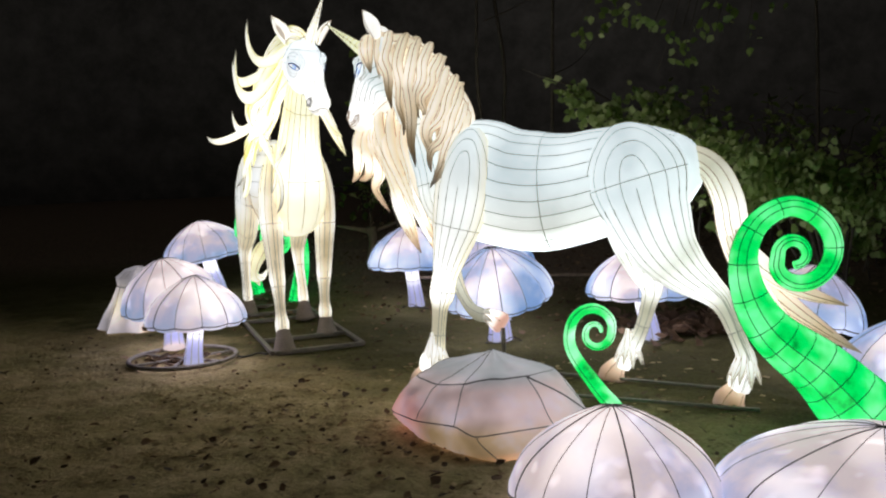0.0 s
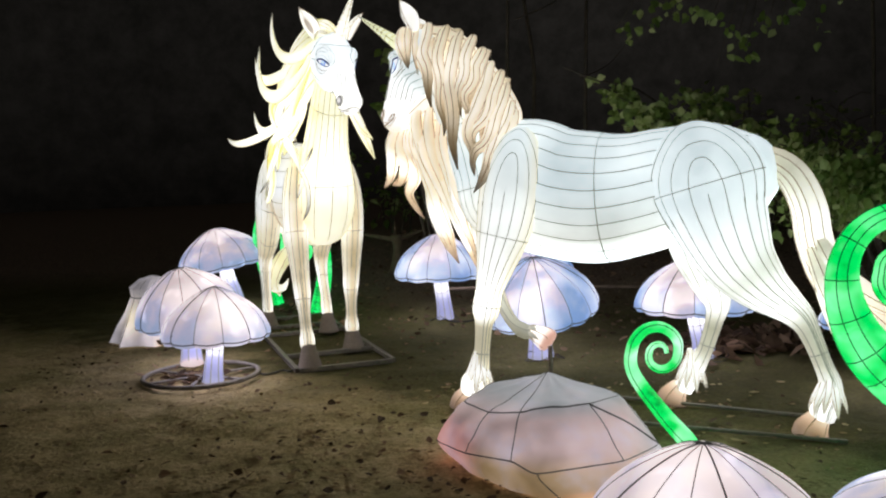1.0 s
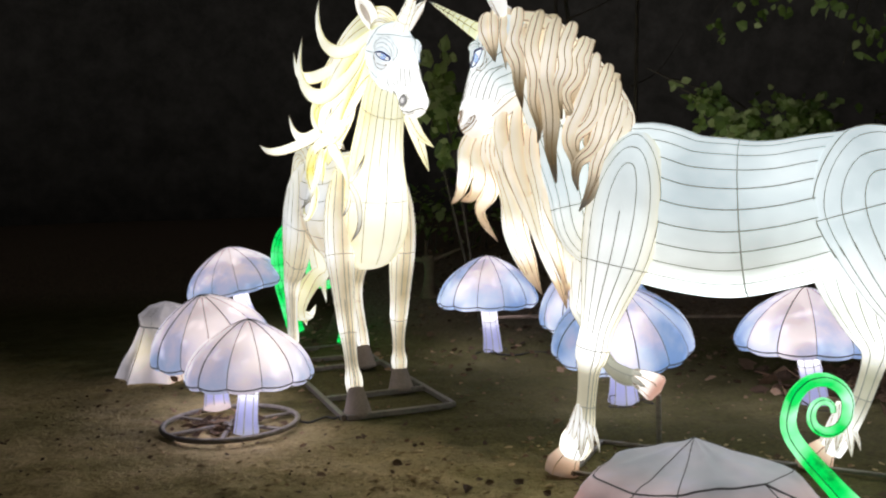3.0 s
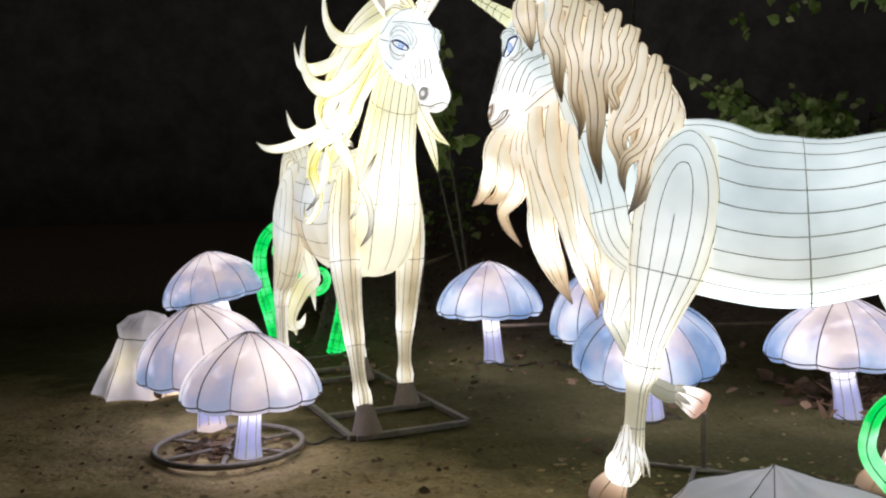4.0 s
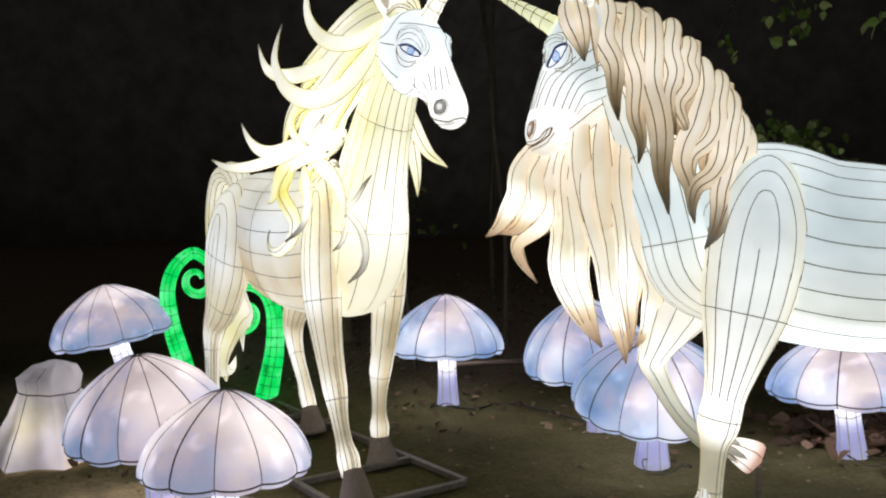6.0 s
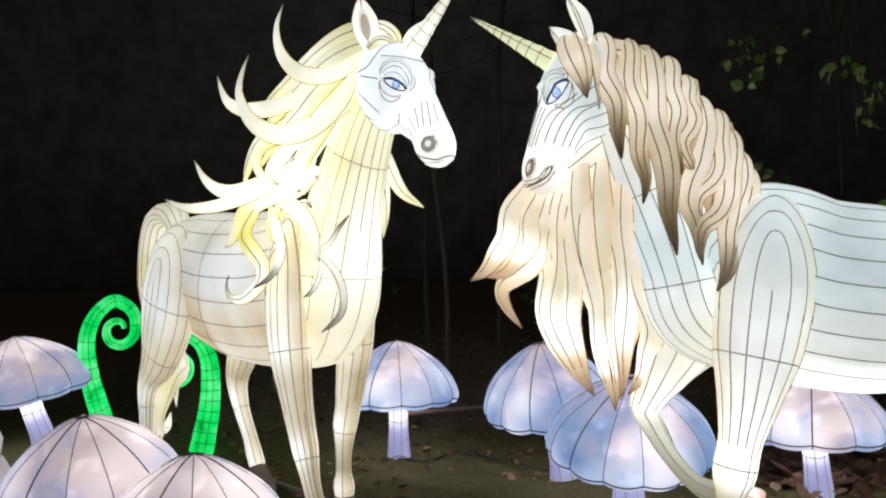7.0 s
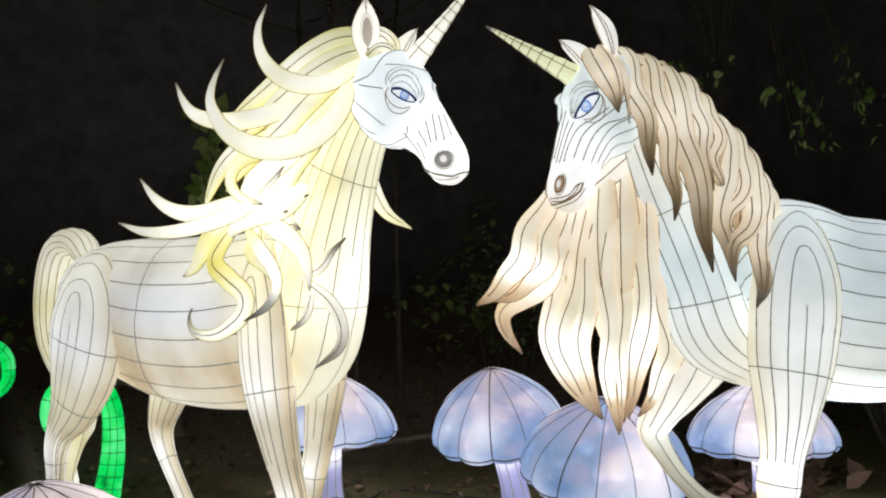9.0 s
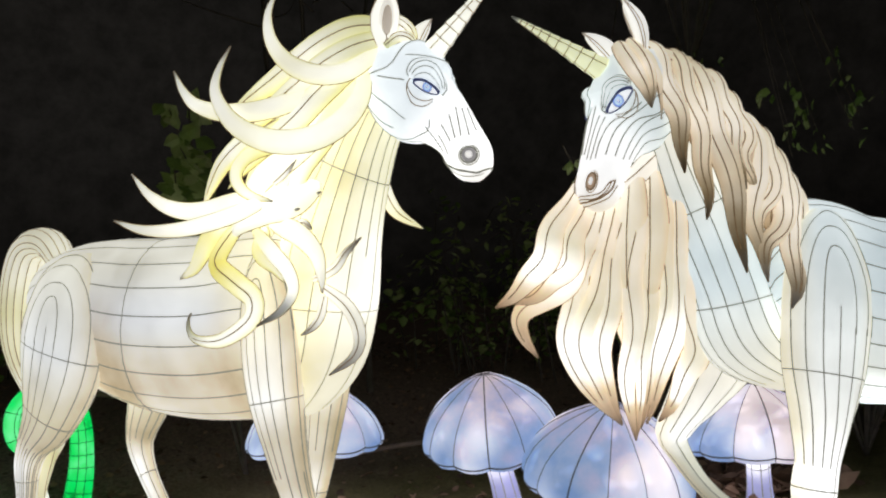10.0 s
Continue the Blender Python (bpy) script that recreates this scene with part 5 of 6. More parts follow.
    kinds = (((0, straw, 0.9), (0.3, milk, 1.0), (0.6, (1, 0.97, 0.76), 0.95), (0.8, (0.97, 0.96, 0.86), 0.9), (0.93, (0.86, 0.86, 0.76), 0.7), (1, (0.40, 0.38, 0.32), 0.25)),
             ((0, (0.74, 0.74, 0.36), 0.62), (0.2, (0.90, 0.88, 0.54), 0.74), (0.45, milk, 0.92), (0.75, straw, 0.82), (1, (0.86, 0.82, 0.40), 0.7)),
             ((0, straw, 0.9), (0.3, gold, 0.9), (0.55, (1, 0.97, 0.70), 1.05), (0.8, milk, 1.15), (0.95, straw, 0.8), (1, smoke, 0.3)),
             ((0, (1, 0.97, 0.76), 1.1), (0.4, milk, 1.3), (0.75, milk, 1.0), (0.93, (0.90, 0.90, 0.80), 0.75), (1, (0.40, 0.38, 0.32), 0.3)),
             ((0, milk, 1.15), (0.12, gold, 0.95), (0.24, deep, 0.88), (0.36, gold, 0.95), (0.5, milk, 1.1), (0.8, milk, 1.0), (0.92, (0.66, 0.66, 0.50), 0.6), (1, smoke, 0.2)),
             ((0, milk, 1.1), (0.3, gold, 0.95), (0.6, straw, 0.95), (0.88, (0.95, 0.90, 0.62), 0.85), (1, (0.42, 0.40, 0.30), 0.35)),
             ((0, gold, 0.95), (0.35, milk, 1.1), (0.70, milk, 1.1), (0.78, (0.62, 0.62, 0.58), 0.5), (1, smoke, 0.12)))
    for kind, path, w in mane:
        F.lock("mane_lock", path, w, w * 0.55, near, kinds[kind], 44, 20, (0.25,) if kind in (1, 4) else (), root=0.45, belly=0.3, cord=0.0034, face=near, tint=((0.80, 0.74, 0.10), (0.45, 0.88, 0.88, 0.35, 0.65, 0.85, 0.3)[kind]), blunt=0.06)
    # forelock between the ears
    for path, w in (
        ([(0.629, -0.16, 2.808), (0.694, -0.12, 2.825), (0.726, -0.05, 2.795), (0.725, -0, 2.745)], 0.042),
        ([(0.675, -0.18, 2.715), (0.728, -0.15, 2.753), (0.763, -0.1, 2.745), (0.763, -0.06, 2.71)], 0.030)):
        F.lock("forelock", path, w, w * 0.8, near, kinds[1], 24, 14, (0.2, 0.3), root=0.7, belly=0.4, cord=0.0030, face=near, tint=((0.95, 0.86, 0.30), 0.5))
    # hair of the far side
    for path, w in (([(0.34, 0.08, 2.40), (0.22, 0.24, 2.14), (0.07, 0.38, 1.92), (-0.085, 0.489, 1.772)], 0.046), ([(0.40, 0.08, 2.36), (0.37, 0.17, 2.18), (0.40, 0.25, 2.02), (0.524, 0.304, 1.923)], 0.042),
                    ([(0.60, 0.0, 2.74), (0.40, -0.05, 2.70), (0.18, -0.14, 2.54), (0.02, -0.24, 2.32), (-0.10, -0.30, 2.10)], 0.10), ([(0.50, -0.05, 2.55), (0.30, -0.18, 2.40), (0.16, -0.27, 2.18), (0.08, -0.32, 1.98), (0.02, -0.36, 1.82)], 0.10)):
        F.lock("mane_lock", path, w, w * 0.7, (0.5, 0.55, 0.65), kinds[1], 30, 14, (0.25,), root=0.4, belly=0.4, cord=0.0028, tint=((0.98, 0.94, 0.66), 0.4))
    # dark-tipped wisps on the breast
    wisp = [(0, (1, 0.97, 0.84), 1.15), (0.5, (0.97, 0.95, 0.82), 0.9), (0.8, (0.45, 0.43, 0.36), 0.38), (1, (0.2, 0.2, 0.17), 0.1)]
    for path, w in (
        ([(0.283, -0.27, 1.692), (0.39, -0.25, 1.736), (0.439, -0.22, 1.809), (0.519, -0.209, 1.871)], 0.022),
        ([(0.33, -0.27, 1.66), (0.455, -0.26, 1.567), (0.519, -0.26, 1.455), (0.501, -0.27, 1.351), (0.361, -0.287, 1.26)], 0.032),
        ([(0.352, -0.28, 1.614), (0.331, -0.29, 1.529), (0.289, -0.3, 1.476), (0.229, -0.31, 1.442)], 0.022),
        ([(0.164, -0.34, 2.061), (0.259, -0.32, 2.061), (0.316, -0.3, 2.071), (0.37, -0.297, 2.085)], 0.019),
        ([(0.224, -0.33, 1.941), (0.273, -0.31, 1.949), (0.314, -0.3, 1.919)], 0.019),
        ([(0.185, -0.4, 2.132), (0.242, -0.39, 2.17), (0.304, -0.38, 2.229)], 0.017)):
        F.lock("breast_wisp", path, w, w * 0.6, near, wisp, 20, 10, (0.25,), cord=0.0026, face=near)


build_stallion()
build_mare()


# ---- steel stands ----
def bar(bm, a, b, w=0.04, h=0.04):
    """A square bar from a to b."""
    a, b = Vector(a), Vector(b)
    d = b - a
    m = Matrix.Translation((a + b) / 2) @ d.to_track_quat("X", "Z").to_matrix().to_4x4() @ Matrix.Diagonal((d.length, w, h, 1))
    made = bmesh.ops.create_cube(bm, size=1, matrix=m)
    bmesh.ops.bevel(bm, geom=list({e for v in made["verts"] for e in v.link_edges}), offset=0.004, segments=1, affect="EDGES")


def steel_frame(m, rails, label, w=0.04):
    top = empty("steel_base_frame", m, label, "stand", "lantern stands")
    for a, b in rails:
        bm = bmesh.new()
        bar(bm, a, b, w, w)
        part("rail", bm, STEEL, top)
    return top


MARE = stand(-1.37, 8.05, 0.36, -0.933)
steel_frame(MARE, [((0.50, -0.42, 0.02), (-2.35, -0.42, 0.02)), ((0.50, 0.42, 0.02), (-2.35, 0.42, 0.02)), ((0.52, -0.40, 0.022), (0.52, 0.40, 0.022)), ((-0.10, -0.40, 0.022), (-0.10, 0.40, 0.022)),
                   ((-1.28, -0.40, 0.022), (-1.28, 0.40, 0.022)), ((-1.72, -0.40, 0.022), (-1.72, 0.40, 0.022)), ((-2.33, -0.40, 0.022), (-2.33, 0.40, 0.022))],
            "rusty square-tube steel frame lying on the soil under a lantern")
STALLION = stand(-0.10, 6.50, -0.906, 0.423)
steel_frame(STALLION, [((-0.05, 0.34, 0.015), (-2.40, 0.30, 0.015)), ((0.0, -0.30, 0.015), (-2.30, -0.16, 0.015)), ((-0.10, 0.32, 0.017), (-0.10, -0.28, 0.017)), ((-2.24, 0.28, 0.017), (-2.24, -0.14, 0.017)), ((-0.40, -0.295, 0.017), (-0.40, 0.32, 0.017))],
            "thin steel frame on the ground under the hooves", 0.022)
post = empty("support_post", STALLION @ pose(-0.45, -0.29, 0), "thin steel post holding up the raised hoof", "post")
bm = bmesh.new()
bar(bm, (0, 0, 0), (0, 0, 0.34), 0.028, 0.028)
part("pole", bm, STEEL, post)
bm = bmesh.new()
bar(bm, (-0.05, 0, 0.012), (0.05, 0, 0.012), 0.07, 0.012)
part("foot_plate", bm, STEEL, post)


def torus(bm, R, r, z, n=64, m=8):
    rows = [[bm.verts.new(((R + r * math.cos(b)) * math.cos(a), (R + r * math.cos(b)) * math.sin(a), z + r * math.sin(b))) for b in (2 * math.pi * j / m for j in range(m))] for a in (2 * math.pi * i / n for i in range(n))]
    for i in range(n):
        for j in range(m):
            f = bm.faces.new((rows[i][j], rows[(i + 1) % n][j], rows[(i + 1) % n][(j + 1) % m], rows[i][(j + 1) % m]))
            f.smooth = True


ring_stand = empty("steel_ring_stand", pose(-2.36, 7.36, 0, 0, 0, 20), "round rusty steel ring with spokes under two mushrooms", "stand", "lantern stands")
bm = bmesh.new()
torus(bm, 0.46, 0.02, 0.028)
part("ring", bm, STEEL, ring_stand)
for a in (15, 75, 135):
    bm = bmesh.new()
    c, s = math.cos(radians(a)) * 0.45, math.sin(radians(a)) * 0.45
    bar(bm, (-c, -s, 0.018), (c, s, 0.018), 0.03, 0.02)
    part("spoke", bm, STEEL, ring_stand)


# ---- mushrooms ----
def cap_profile(R, H):
    """The line of a gore from crown to rim: a slope that rounds over to an upright side and tucks in at the rim."""
    P, _ = glide([(r * R, z * H, 0) for r, z in ((0, 1), (0.2, 0.945), (0.48, 0.78), (0.72, 0.585), (0.88, 0.395), (0.97, 0.20), (1.0, 0.07), (0.98, -0.02), (0.95, -0.04))], 18)
    return [(max(p[0], 0.0), p[1]) for p in P]


MUSHROOM_MESHES = {}


def mushroom(at, height, R, H, tone, tilt=(0, 0), stem=0.075, lean=(0, 0), gores=12, turn=0.0, label="", stem_base=0.0, foot_glow=0.0):
    """at: where the stem stands; height: of the crown; tilt: degrees by which the cap leans, about x and y; lean: how far the cap stands off the stem's foot."""
    top = empty("mushroom_lantern", pose(at[0], at[1], 0), label, "lantern", "mushroom lanterns")
    # stem
    cx, cy, cz = lean[0], lean[1], height - H
    k = Skin()
    k.tube(((0, 0, stem_base, stem * 1.15, stem * 1.15), (cx * 0.2, cy * 0.2, stem_base + (cz - stem_base) * 0.3, stem * 0.98, stem * 0.98), (cx * 0.7, cy * 0.7, stem_base + (cz - stem_base) * 0.75, stem * 0.9, stem * 0.9), (cx, cy, cz + H * 0.25, stem * 0.95, stem * 0.95)),
           (1, 0, 0), 14, 24, 0, around(8), (0.55,), [(0, (0.50 + 0.5 * foot_glow, 0.50 + 0.1 * foot_glow, 0.85 - 0.7 * foot_glow), 0.45 + foot_glow), (0.10, (0.40, 0.42, 0.84), 0.42), (0.40, (0.50, 0.51, 0.90), 0.58), (0.58, (0.92, 0.90, 1.0), 1.3), (0.68, (0.90, 0.87, 1.0), 1.2), (0.82, (0.60, 0.58, 0.93), 0.75), (1, (0.5, 0.5, 0.8), 0.5)], 0.0038, puff=0.02)
    k.done("stem", [SILK, SEAM], None, top)
    # cap: the drawn-in underside, with the gores and ribs upon it
    rows = cap_profile(R, H)
    key = (R, H, gores)
    wide = 2 * math.pi / gores
    if key not in MUSHROOM_MESHES:
        verts, faces = [], []
        c = 8
        for i, (r, z) in enumerate(rows):
            t = min(i / 16, 1)
            for j in range(c + 1):
                u = j / c * 2 - 1
                swell = (1 - u * u) * 0.03 * R * t
                drop = (1 - u * u) * 0.035 * H * max(t - 0.6, 0) / 0.4
                a = u * wide / 2
                verts.append(((r + swell) * math.cos(a), (r + swell) * math.sin(a), z - drop + 0.25 * swell))
        w = c + 1
        faces = [(i * w + j, (i + 1) * w + j, (i + 1) * w + j + 1, i * w + j + 1) for i in range(len(rows) - 1) for j in range(c)]
        gore = mesh_object("panel", verts, faces, [CAP], attrs=(("rim", "FLOAT", np.repeat(np.minimum(np.arange(len(rows)) / 16, 1), w)),))
        line = [(r * math.cos(wide / 2), r * math.sin(wide / 2), z) for r, z in rows]
        rib = []
        for thick in (0.0034, 0.0062):
            q = Skin()
            q.cord(line, [(r + 0.02, 0, 0.05 + z * 0.8) for r, z in rows], thick, 0)
            rib.append(q.done("rib", [SEAM_DARK], Matrix()))
        e = Skin()
        e.cord([verts[17 * w + j] for j in range(w)], [(math.cos((j / c * 2 - 1) * wide / 2), math.sin((j / c * 2 - 1) * wide / 2), -0.5) for j in range(w)], 0.0058, 0)
        rim = e.done("rim_cord", [SEAM_DARK], Matrix())
        MUSHROOM_MESHES[key] = (gore.data, [o.data for o in rib], rim.data)
        for o in (gore, *rib, rim):
            bpy.data.objects.remove(o)
    gore, rib, rim = MUSHROOM_MESHES[key]
    under, uf = [], []
    n = gores * 4
    for r, z in ((R * 0.94, -H * 0.045), (R * 0.55, H * 0.12), (stem * 0.9, H * 0.22)):
        under += [(r * math.cos(2 * math.pi * i / n), r * math.sin(2 * math.pi * i / n), z) for i in range(n)]
    uf = [(j * n + i, (j + 1) * n + i, (j + 1) * n + (i + 1) % n, j * n + (i + 1) % n) for j in range(2) for i in range(n)]
    cap = mesh_object("cap", under, uf, [UNDER], parent=top)
    cap.color = (*tone[:2], tone[2] * 0.7, 1)
    cap.matrix_basis = pose(cx, cy, cz, tilt[0], tilt[1], turn)
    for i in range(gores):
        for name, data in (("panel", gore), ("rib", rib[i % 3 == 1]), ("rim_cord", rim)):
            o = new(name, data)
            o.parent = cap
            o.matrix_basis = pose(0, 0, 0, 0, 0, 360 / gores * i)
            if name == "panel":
                # gores turned from the path tinted bluer, for silk seen at a slant
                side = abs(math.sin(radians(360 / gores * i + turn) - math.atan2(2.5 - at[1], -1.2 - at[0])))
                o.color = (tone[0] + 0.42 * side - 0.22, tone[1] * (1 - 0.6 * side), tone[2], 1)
    return top


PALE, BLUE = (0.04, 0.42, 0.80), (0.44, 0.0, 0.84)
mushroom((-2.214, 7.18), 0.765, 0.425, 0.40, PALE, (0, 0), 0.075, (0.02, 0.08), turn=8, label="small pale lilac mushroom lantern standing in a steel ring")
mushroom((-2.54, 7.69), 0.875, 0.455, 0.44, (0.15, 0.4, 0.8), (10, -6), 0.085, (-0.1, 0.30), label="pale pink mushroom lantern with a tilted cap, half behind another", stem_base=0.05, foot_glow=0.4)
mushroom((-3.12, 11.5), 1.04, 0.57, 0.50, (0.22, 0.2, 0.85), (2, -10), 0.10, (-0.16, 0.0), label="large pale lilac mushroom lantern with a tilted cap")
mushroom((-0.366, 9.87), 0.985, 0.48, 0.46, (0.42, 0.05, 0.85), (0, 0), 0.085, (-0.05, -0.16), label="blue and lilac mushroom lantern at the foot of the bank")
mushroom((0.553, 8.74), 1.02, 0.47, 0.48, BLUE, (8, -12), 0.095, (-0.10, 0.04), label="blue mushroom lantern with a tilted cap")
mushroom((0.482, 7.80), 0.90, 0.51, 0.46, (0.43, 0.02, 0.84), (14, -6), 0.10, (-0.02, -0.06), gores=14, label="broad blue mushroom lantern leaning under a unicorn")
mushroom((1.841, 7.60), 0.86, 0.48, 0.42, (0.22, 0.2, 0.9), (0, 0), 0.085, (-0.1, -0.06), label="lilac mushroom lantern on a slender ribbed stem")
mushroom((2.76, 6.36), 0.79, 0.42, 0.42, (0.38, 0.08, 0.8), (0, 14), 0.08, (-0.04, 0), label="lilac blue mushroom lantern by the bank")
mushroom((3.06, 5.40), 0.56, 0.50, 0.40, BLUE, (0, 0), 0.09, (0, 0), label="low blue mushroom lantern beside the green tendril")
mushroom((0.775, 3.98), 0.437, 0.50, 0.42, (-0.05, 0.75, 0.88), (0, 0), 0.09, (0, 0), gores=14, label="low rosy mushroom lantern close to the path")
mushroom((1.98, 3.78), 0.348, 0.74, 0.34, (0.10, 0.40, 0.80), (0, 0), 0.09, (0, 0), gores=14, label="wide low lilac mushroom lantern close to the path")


# ---- silk boulders ----
def boulder(at, rings, crown, cords, paint, label, sag=0.012, soft=0):
    """rings: rows of wire corners (x, y, z) from the foot up; crown: the topmost corner; cords: ((ring, corner), (ring, corner), width)
    where cloth is sewn to the wire; paint: colour and glow from an array of places. The cloth sags a little between the wires; soft: how much it rounds over them."""
    n, g = len(rings[0]), 8
    P = [[np.array(p, float) for p in row] for row in rings] + [[np.array(crown, float)] * n]
    rows, cols = (len(P) - 1) * g, n * g
    X = np.zeros((rows + 1, cols, 3))
    mid = np.mean(P[0], axis=0)
    for i in range(rows + 1):
        a = min(i // g, len(P) - 2)
        u = i / g - a
        for j in range(cols):
            b, v = j // g, (j % g) / g
            c = (b + 1) % n
            p = (P[a][b] * (1 - v) + P[a][c] * v) * (1 - u) + (P[a + 1][b] * (1 - v) + P[a + 1][c] * v) * u
            q = Vector(p) * 5
            X[i, j] = p + unit(p - mid) * (0.012 * noise.noise(q) + 0.008 * noise.noise(q * 3) - (sag if a < len(P) - 2 else abs(sag) * 0.5) * 16 * u * (1 - u) * v * (1 - v))
    for _ in range(soft):
        Y = (np.roll(X, 1, 1) + np.roll(X, -1, 1)) / 2
        Y[1:-1] = (Y[1:-1] + (X[:-2] + X[2:]) / 2) / 2
        X = X * 0.45 + Y * 0.55
    for i in range(rows + 1):
        for j in range(cols):
            q = Vector(X[i, j])
            X[i, j] += unit(X[i, j] - mid) * 0.006 * (1 - abs(noise.noise(Vector((q.x * 7 + q.z * 9, q.y * 7 - q.z * 5, q.z * 4))) * 3)) * (soft > 0)
    X[0, :, 2] = np.minimum(X[0, :, 2], 0.004)
    V = X.reshape(-1, 3)
    faces = [(i * cols + j, i * cols + (j + 1) % cols, (i + 1) * cols + (j + 1) % cols, (i + 1) * cols + j) for i in range(rows) for j in range(cols)]
    k = Skin()
    col, glow = paint(V)
    k.take(V, faces, 0, col, glow)
    ob = tagged(k.done("boulder_lantern", [ROCK], pose(at[0], at[1], 0)), label, "lantern", "boulder lanterns")
    for (r0, c0), (r1, c1), w in cords:
        m = max(abs(r1 - r0), abs(c1 - c0)) * g
        line = [X[round((r0 + (r1 - r0) * t) * g), round((c0 + (c1 - c0) * t) * g) % cols] for t in np.linspace(0, 1, m + 1)]
        q = Skin()
        q.cord(line, [p - mid + (0, 0, 0.1) for p in line], w, 0)
        q.done("seam", [SEAM_DARK], None, ob)
    return ob


def rosy(V):
    z, x = V[:, 2:3], V[:, 0:1]
    low, mid, high, tip = (np.array(c) for c in ((0.56, 0.38, 0.20), (0.68, 0.50, 0.50), (0.44, 0.46, 0.50), (0.86, 0.40, 0.38)))
    t = np.clip((z - 0.09) / 0.09, 0, 1)
    col = low * (1 - t) + mid * t
    t = np.clip((z - 0.29) / 0.06, 0, 1)
    col = col * (1 - t) + high * t
    side = np.clip((x - 0.36) / 0.15, 0, 1) * 0.8
    col = col * (1 - side) + high * side
    t = np.clip((-x - 0.40) / 0.12, 0, 1) * np.clip((0.27 - z) / 0.08, 0, 1)
    foot = np.exp(-((x - 0.08) ** 2 / 0.02 + z ** 2 / 0.0007))
    col = col * (1 - foot) + np.array((1.0, 0.45, 0.18)) * foot
    return col * (1 - t) + tip * t, 0.52 - 0.08 * np.clip((z[:, 0] - 0.3) / 0.05, 0, 1) - 0.12 * np.clip((0.10 - z[:, 0]) / 0.08, 0, 1) + 0.3 * foot[:, 0]


boulder((0.27, 5.05), (((-0.54, 0.12, 0), (-0.48, -0.10, 0), (-0.27, -0.40, 0), (-0.02, -0.60, 0), (0.36, -0.50, 0), (0.62, 0.0, 0), (0.45, 0.40, 0), (-0.02, 0.55, 0), (-0.40, 0.40, 0)),
                       ((-0.66, 0.08, 0.115), (-0.50, -0.16, 0.115), (-0.25, -0.37, 0.135), (-0.16, -0.46, 0.09), (0.31, -0.43, 0.14), (0.56, -0.12, 0.12), (0.45, 0.37, 0.14), (-0.02, 0.53, 0.15), (-0.42, 0.40, 0.13)),
                       ((-0.50, 0.20, 0.30), (-0.36, -0.06, 0.305), (-0.20, -0.13, 0.325), (0.0, -0.12, 0.345), (0.18, -0.09, 0.345), (0.40, 0.09, 0.350), (0.27, 0.35, 0.33), (-0.02, 0.45, 0.34), (-0.33, 0.38, 0.36))),
        (0.01, 0.31, 0.428), (((2, 0), (2, 4), 0.0062), ((2, 4), (2, 5), 0.0034), ((2, 5), (2, 9), 0.003), ((1, 0), (1, 4), 0.0046), ((1, 4), (1, 5), 0.003), ((1, 1), (2, 1), 0.0032), ((1, 2), (2, 2), 0.0038), ((0, 3), (1, 3), 0.0038), ((1, 4), (2, 4), 0.0032), ((1, 5), (2, 4), 0.0065),
                          ((2, 1), (3, 1), 0.003), ((2, 2), (3, 2), 0.003), ((2, 5), (3, 5), 0.003), ((1, 5), (2, 5), 0.003), ((2, 8), (3, 8), 0.003), ((1, 6), (2, 6), 0.003), ((1, 8), (2, 8), 0.003)),
        rosy, "faceted silk boulder lantern, grey on top and rosy below", -0.026, 3)


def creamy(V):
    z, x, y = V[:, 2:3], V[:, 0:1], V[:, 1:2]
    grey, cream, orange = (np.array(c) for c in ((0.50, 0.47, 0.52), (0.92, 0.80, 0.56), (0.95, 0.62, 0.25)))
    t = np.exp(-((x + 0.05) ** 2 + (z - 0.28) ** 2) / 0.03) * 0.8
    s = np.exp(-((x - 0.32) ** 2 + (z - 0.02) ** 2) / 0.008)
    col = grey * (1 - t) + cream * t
    # shading of the folds, painted into the glow round the boulder
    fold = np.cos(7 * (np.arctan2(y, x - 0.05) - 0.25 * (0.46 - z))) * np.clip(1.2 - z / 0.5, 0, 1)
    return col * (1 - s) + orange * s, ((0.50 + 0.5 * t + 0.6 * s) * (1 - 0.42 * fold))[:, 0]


def drape():
    """The corners of a cloth that hangs in folds from a wire ring at the waist to a wide foot."""
    rows = []
    for z, r, fold, sx in ((0.0, 0.385, 0.13, 0.06), (0.14, 0.32, 0.12, 0.06), (0.30, 0.255, 0.09, 0.06), (0.46, 0.19, 0.02, 0.06), (0.56, 0.20, 0.05, 0.06), (0.64, 0.13, 0.12, 0.09)):
        rows.append([(sx + r * (1 + fold * (1 if j % 2 else -1) + 0.06 * math.sin(j * 1.9)) * math.cos(2 * math.pi * j / 14 + 0.25 * (0.46 - z)), r * 0.92 * (1 + fold * (1 if j % 2 else -1)) * math.sin(2 * math.pi * j / 14 + 0.25 * (0.46 - z)), z) for j in range(14)])
    return rows


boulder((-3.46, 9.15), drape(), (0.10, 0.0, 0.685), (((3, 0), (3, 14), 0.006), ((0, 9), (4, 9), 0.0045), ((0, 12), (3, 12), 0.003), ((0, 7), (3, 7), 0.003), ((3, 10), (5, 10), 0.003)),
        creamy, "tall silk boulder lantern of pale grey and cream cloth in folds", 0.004)


